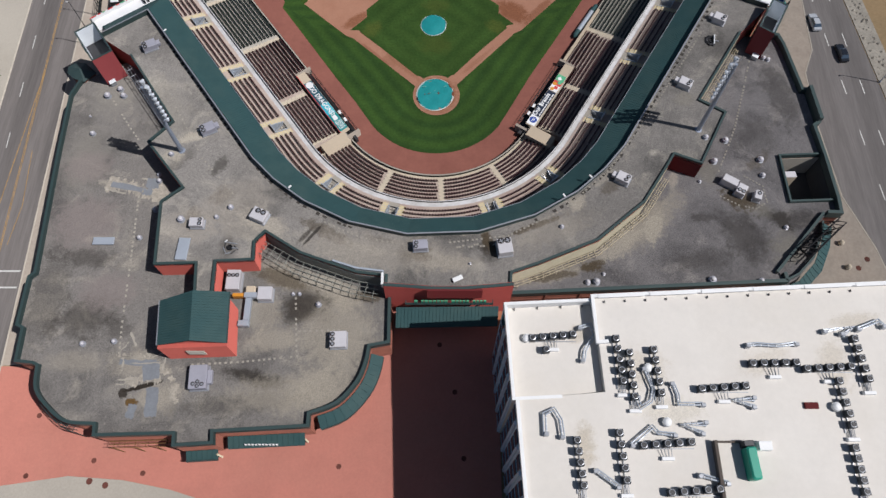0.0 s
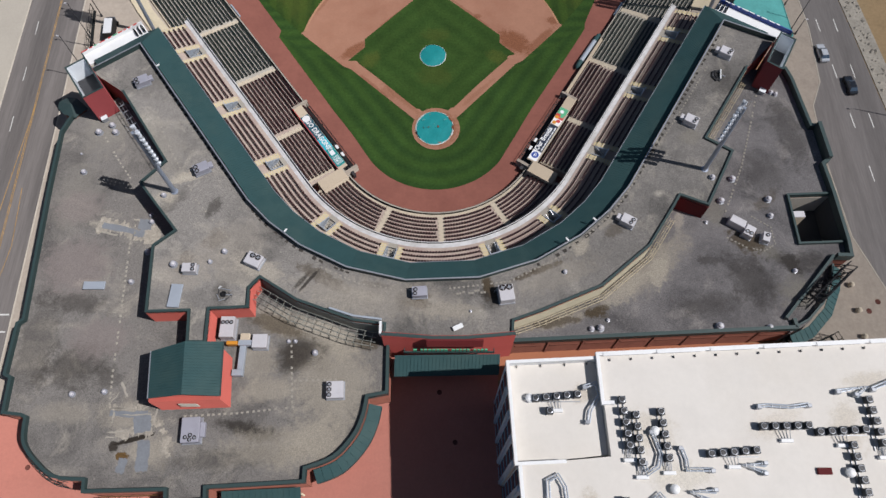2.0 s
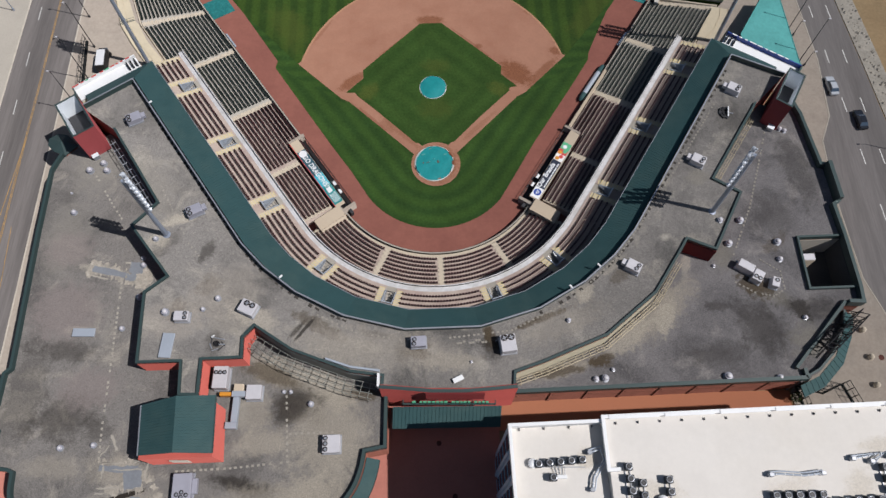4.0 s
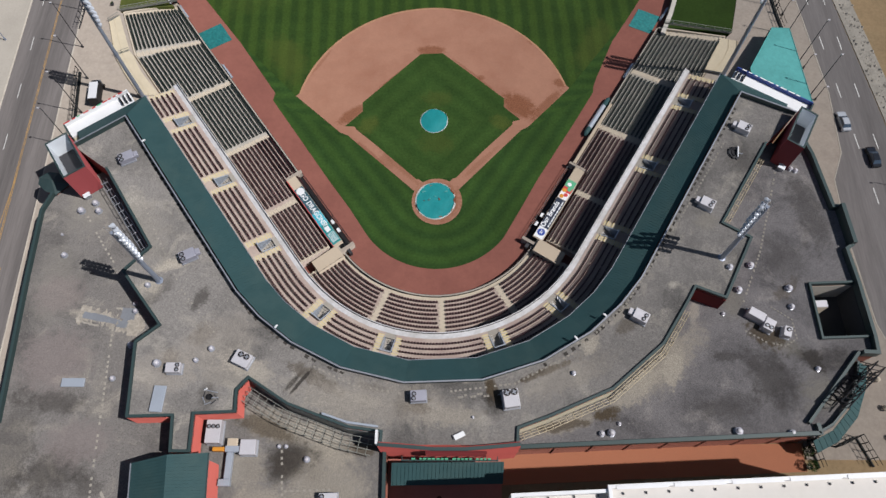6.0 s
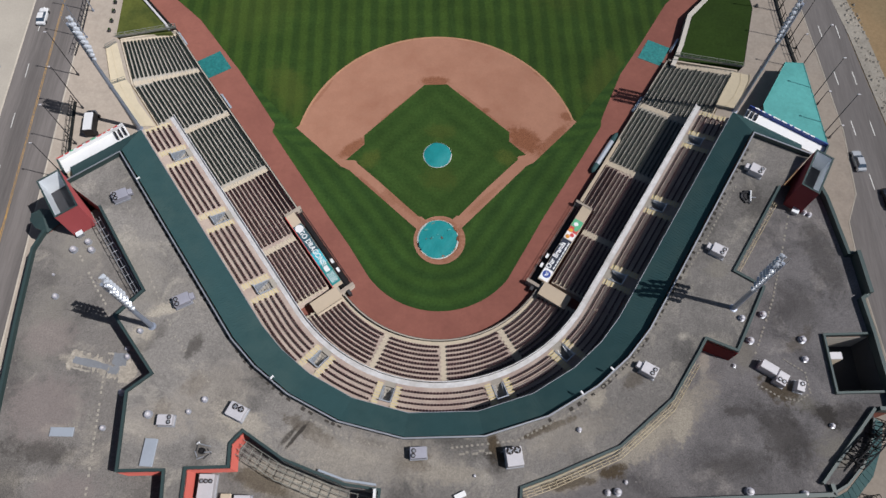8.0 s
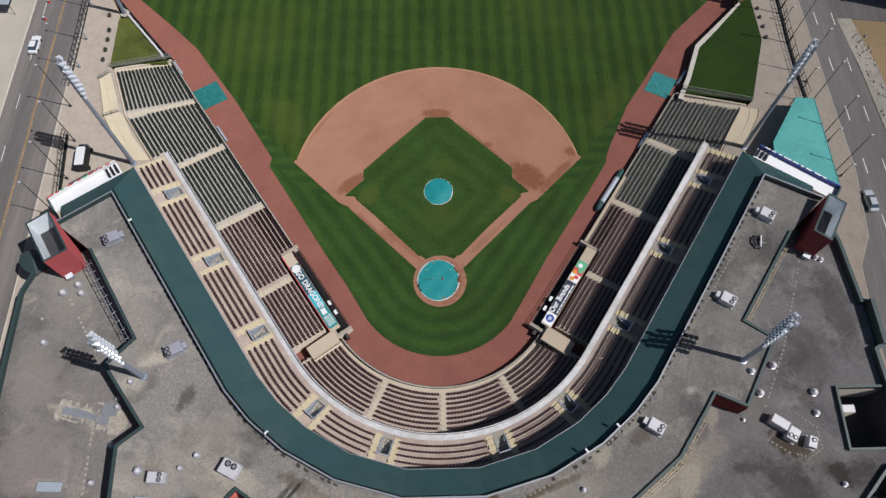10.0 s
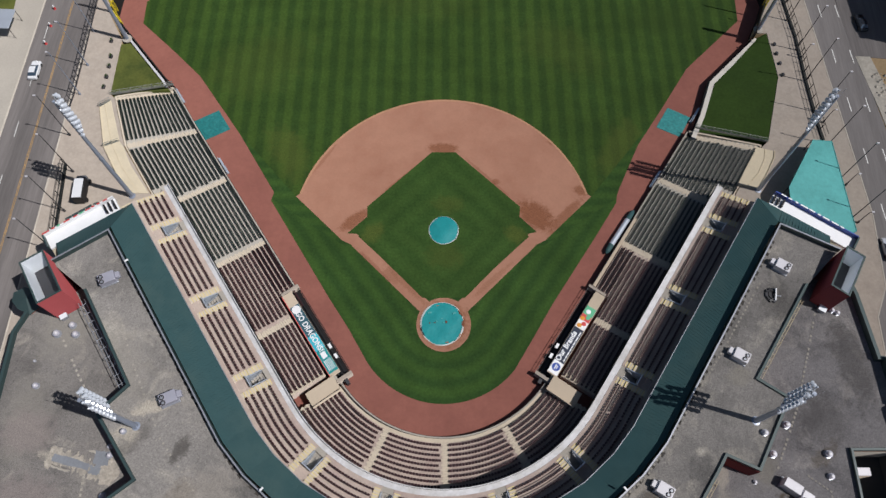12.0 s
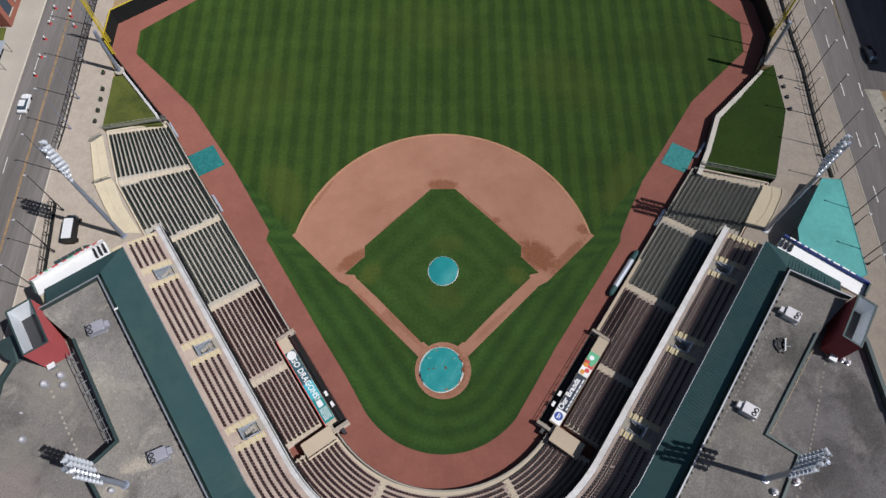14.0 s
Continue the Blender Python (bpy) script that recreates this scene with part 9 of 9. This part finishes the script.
# brick panels of the wall along the orange pavement
level(8.3)
for i in range(8):
    f0, f1 = i / 8 + 0.012, (i + 1) / 8 - 0.012
    p, q = (13.1 + 47.5 * f0, -44.8 + 2.2 * f0), (13.1 + 47.5 * f1, -44.8 + 2.2 * f1)
    bm = bmesh.new()
    ribbon(bm, [p, q], -0.14, -0.02, STREET + 3.3, STREET + 3.6)
    structure("wall_band", bm, "brick", "projecting brick band in the brick wall", "trim")
    bm = bmesh.new()
    ribbon(bm, [(p[0] - 0.5, p[1] - 0.02), (p[0] - 0.1, p[1])], -0.1, -0.02, STREET, LOW)
    structure("wall_pier", bm, "brick", "brick pier on the wall", "wall")
level(2.5)
for x, y in ((60.8, -45.4), (60.9, -47.6)):
    root = thing("shrub", "round clipped dark green shrub in a pot", "shrub", "shrubs by the wall")
    bm = bmesh.new()
    lathe(bm, [(0.35, 0), (0.5, 0.5)], 10, at=(x, y, STREET))
    part("pot", bm, "concrete", root)
    rnd = random.Random(int(x * 10))
    bm = bmesh.new()
    for k in range(420):
        v = Vector((rnd.gauss(0, 1), rnd.gauss(0, 1), rnd.gauss(0, 1))).normalized() * rnd.uniform(0.6, 0.95)
        c = Vector((x, y, STREET + 1.2)) + v
        a, b = Vector((rnd.uniform(-1, 1), rnd.uniform(-1, 1), rnd.uniform(-1, 1))) * 0.14, Vector((rnd.uniform(-1, 1), rnd.uniform(-1, 1), rnd.uniform(-1, 1))) * 0.14
        bm.faces.new([bm.verts.new(c + a), bm.verts.new(c + b), bm.verts.new(c - a * 0.7 - b * 0.5)])
    part("foliage", bm, "leaf", root)


# ---- across the roads ----
def tree(x, y, h, seed):
    rnd = random.Random(seed)
    root = thing("tree", "leafy broad street tree with a dense green crown", "tree", "street trees")
    bm = bmesh.new()
    base = Vector((x, y, STREET - 0.1))
    fork = base + Vector((0, 0, h * 0.4))
    rod(bm, base, fork, 0.22, 0.15, 8)
    tips = []
    for k in range(7):
        a = 6.28 * k / 7 + rnd.uniform(-0.3, 0.3)
        tip = fork + Vector((math.cos(a) * h * 0.26, math.sin(a) * h * 0.26, h * rnd.uniform(0.15, 0.42)))
        rod(bm, fork - Vector((0, 0, 0.2)), tip, 0.09, 0.03, 6)
        tips.append(tip)
    part("trunk", bm, "bark", root)
    verts, faces = [], []
    for tip in tips + [fork + Vector((0, 0, h * 0.45))]:
        for k in range(420):
            v = Vector((rnd.gauss(0, 0.5), rnd.gauss(0, 0.5), rnd.gauss(0, 0.4))) * h * 0.17
            c = tip + v
            a = Vector((rnd.uniform(-1, 1), rnd.uniform(-1, 1), rnd.uniform(-0.6, 0.6))) * 0.2
            b = Vector((rnd.uniform(-1, 1), rnd.uniform(-1, 1), rnd.uniform(-0.6, 0.6))) * 0.2
            n = len(verts)
            verts += [tuple(c + a), tuple(c + b), tuple(c - a), tuple(c - b)]
            faces.append((n, n + 1, n + 2, n + 3))
    me = bpy.data.meshes.new("crown")
    me.from_pydata([survey(*p) for p in verts], [], faces)
    me.materials.append(M["leaf"])
    ob = new("crown", me)
    ob.parent = root


tree(-91.8, 6.0, 6.0, 1)
tree(-91.0, -1.0, 6.5, 2)
bm = bmesh.new()
prism(bm, [(-97.4, 36), (-95.8, 36), (-97.2, 22), (-97.4, 22)], STREET, STREET + 0.04)
structure("grass_verge", bm, "turf_plain", "small lawn beside the pavement", "grass")
bm = bmesh.new()
prism(bm, [(-110, 62), (-95.8, 62), (-96.6, 69.0), (-110, 69.0)], STREET, STREET + 0.05)
structure("grass_verge", bm, "turf_plain", "lawn in front of the brick building", "grass")
bld = thing("brick_building", "brown brick building across the road", "building")
bm = bmesh.new()
prism(bm, [(-125, 69.2), (-95.5, 69.2), (-96.4, 100), (-125, 100)], STREET - 0.1, 9.5)
part("wall", bm, "brick", bld)
bm = bmesh.new()
prism(bm, [(-125.2, 69.0), (-95.3, 69.0), (-96.2, 100.2), (-125.2, 100.2)], 9.5, 9.8)
part("roof", bm, "gravel", bld)
for i in range(7):
    bm = bmesh.new()
    y = 70.5 + 4.1 * i
    box(bm, -95.75 - 0.03 * (y - 69), -95.45 - 0.03 * (y - 69), y, y + 2.4, 4.0, 7.0)
    w = part("window", bm, "glass", bld)
    bm = bmesh.new()
    box(bm, -95.6 - 0.03 * (y - 69), -95.3 - 0.03 * (y - 69), y - 0.1, y + 2.5, 3.8, 3.99)
    part("sill", bm, "concrete", w)
shel = thing("bus_shelter", "bus shelter with a pale blue roof on thin posts", "bus shelter")
bm = bmesh.new()
bevel_box(bm, -97.0, -93.2, 58.0, 63.0, 5.0, 5.15, 0.04)
part("roof", bm, "tank", shel)
for x in (-96.8, -93.4):
    for y in (58.2, 62.8):
        bm = bmesh.new()
        rod(bm, (x, y, STREET), (x, y, 5.0), 0.06, sides=6)
        part("post", bm, "pole_dark", shel)
yard = thing("yard_building", "plain brown building at the edge of the yard", "building")
bm = bmesh.new()
prism(bm, [(104, 62), (130, 60), (130, 110), (101, 110)], STREET - 0.2, 21)
part("wall", bm, "brick", yard)
bm = bmesh.new()
prism(bm, [(103.8, 61.8), (130.2, 59.8), (130.2, 110.2), (100.8, 110.2)], 21, 21.4)
part("roof", bm, "gravel", yard)
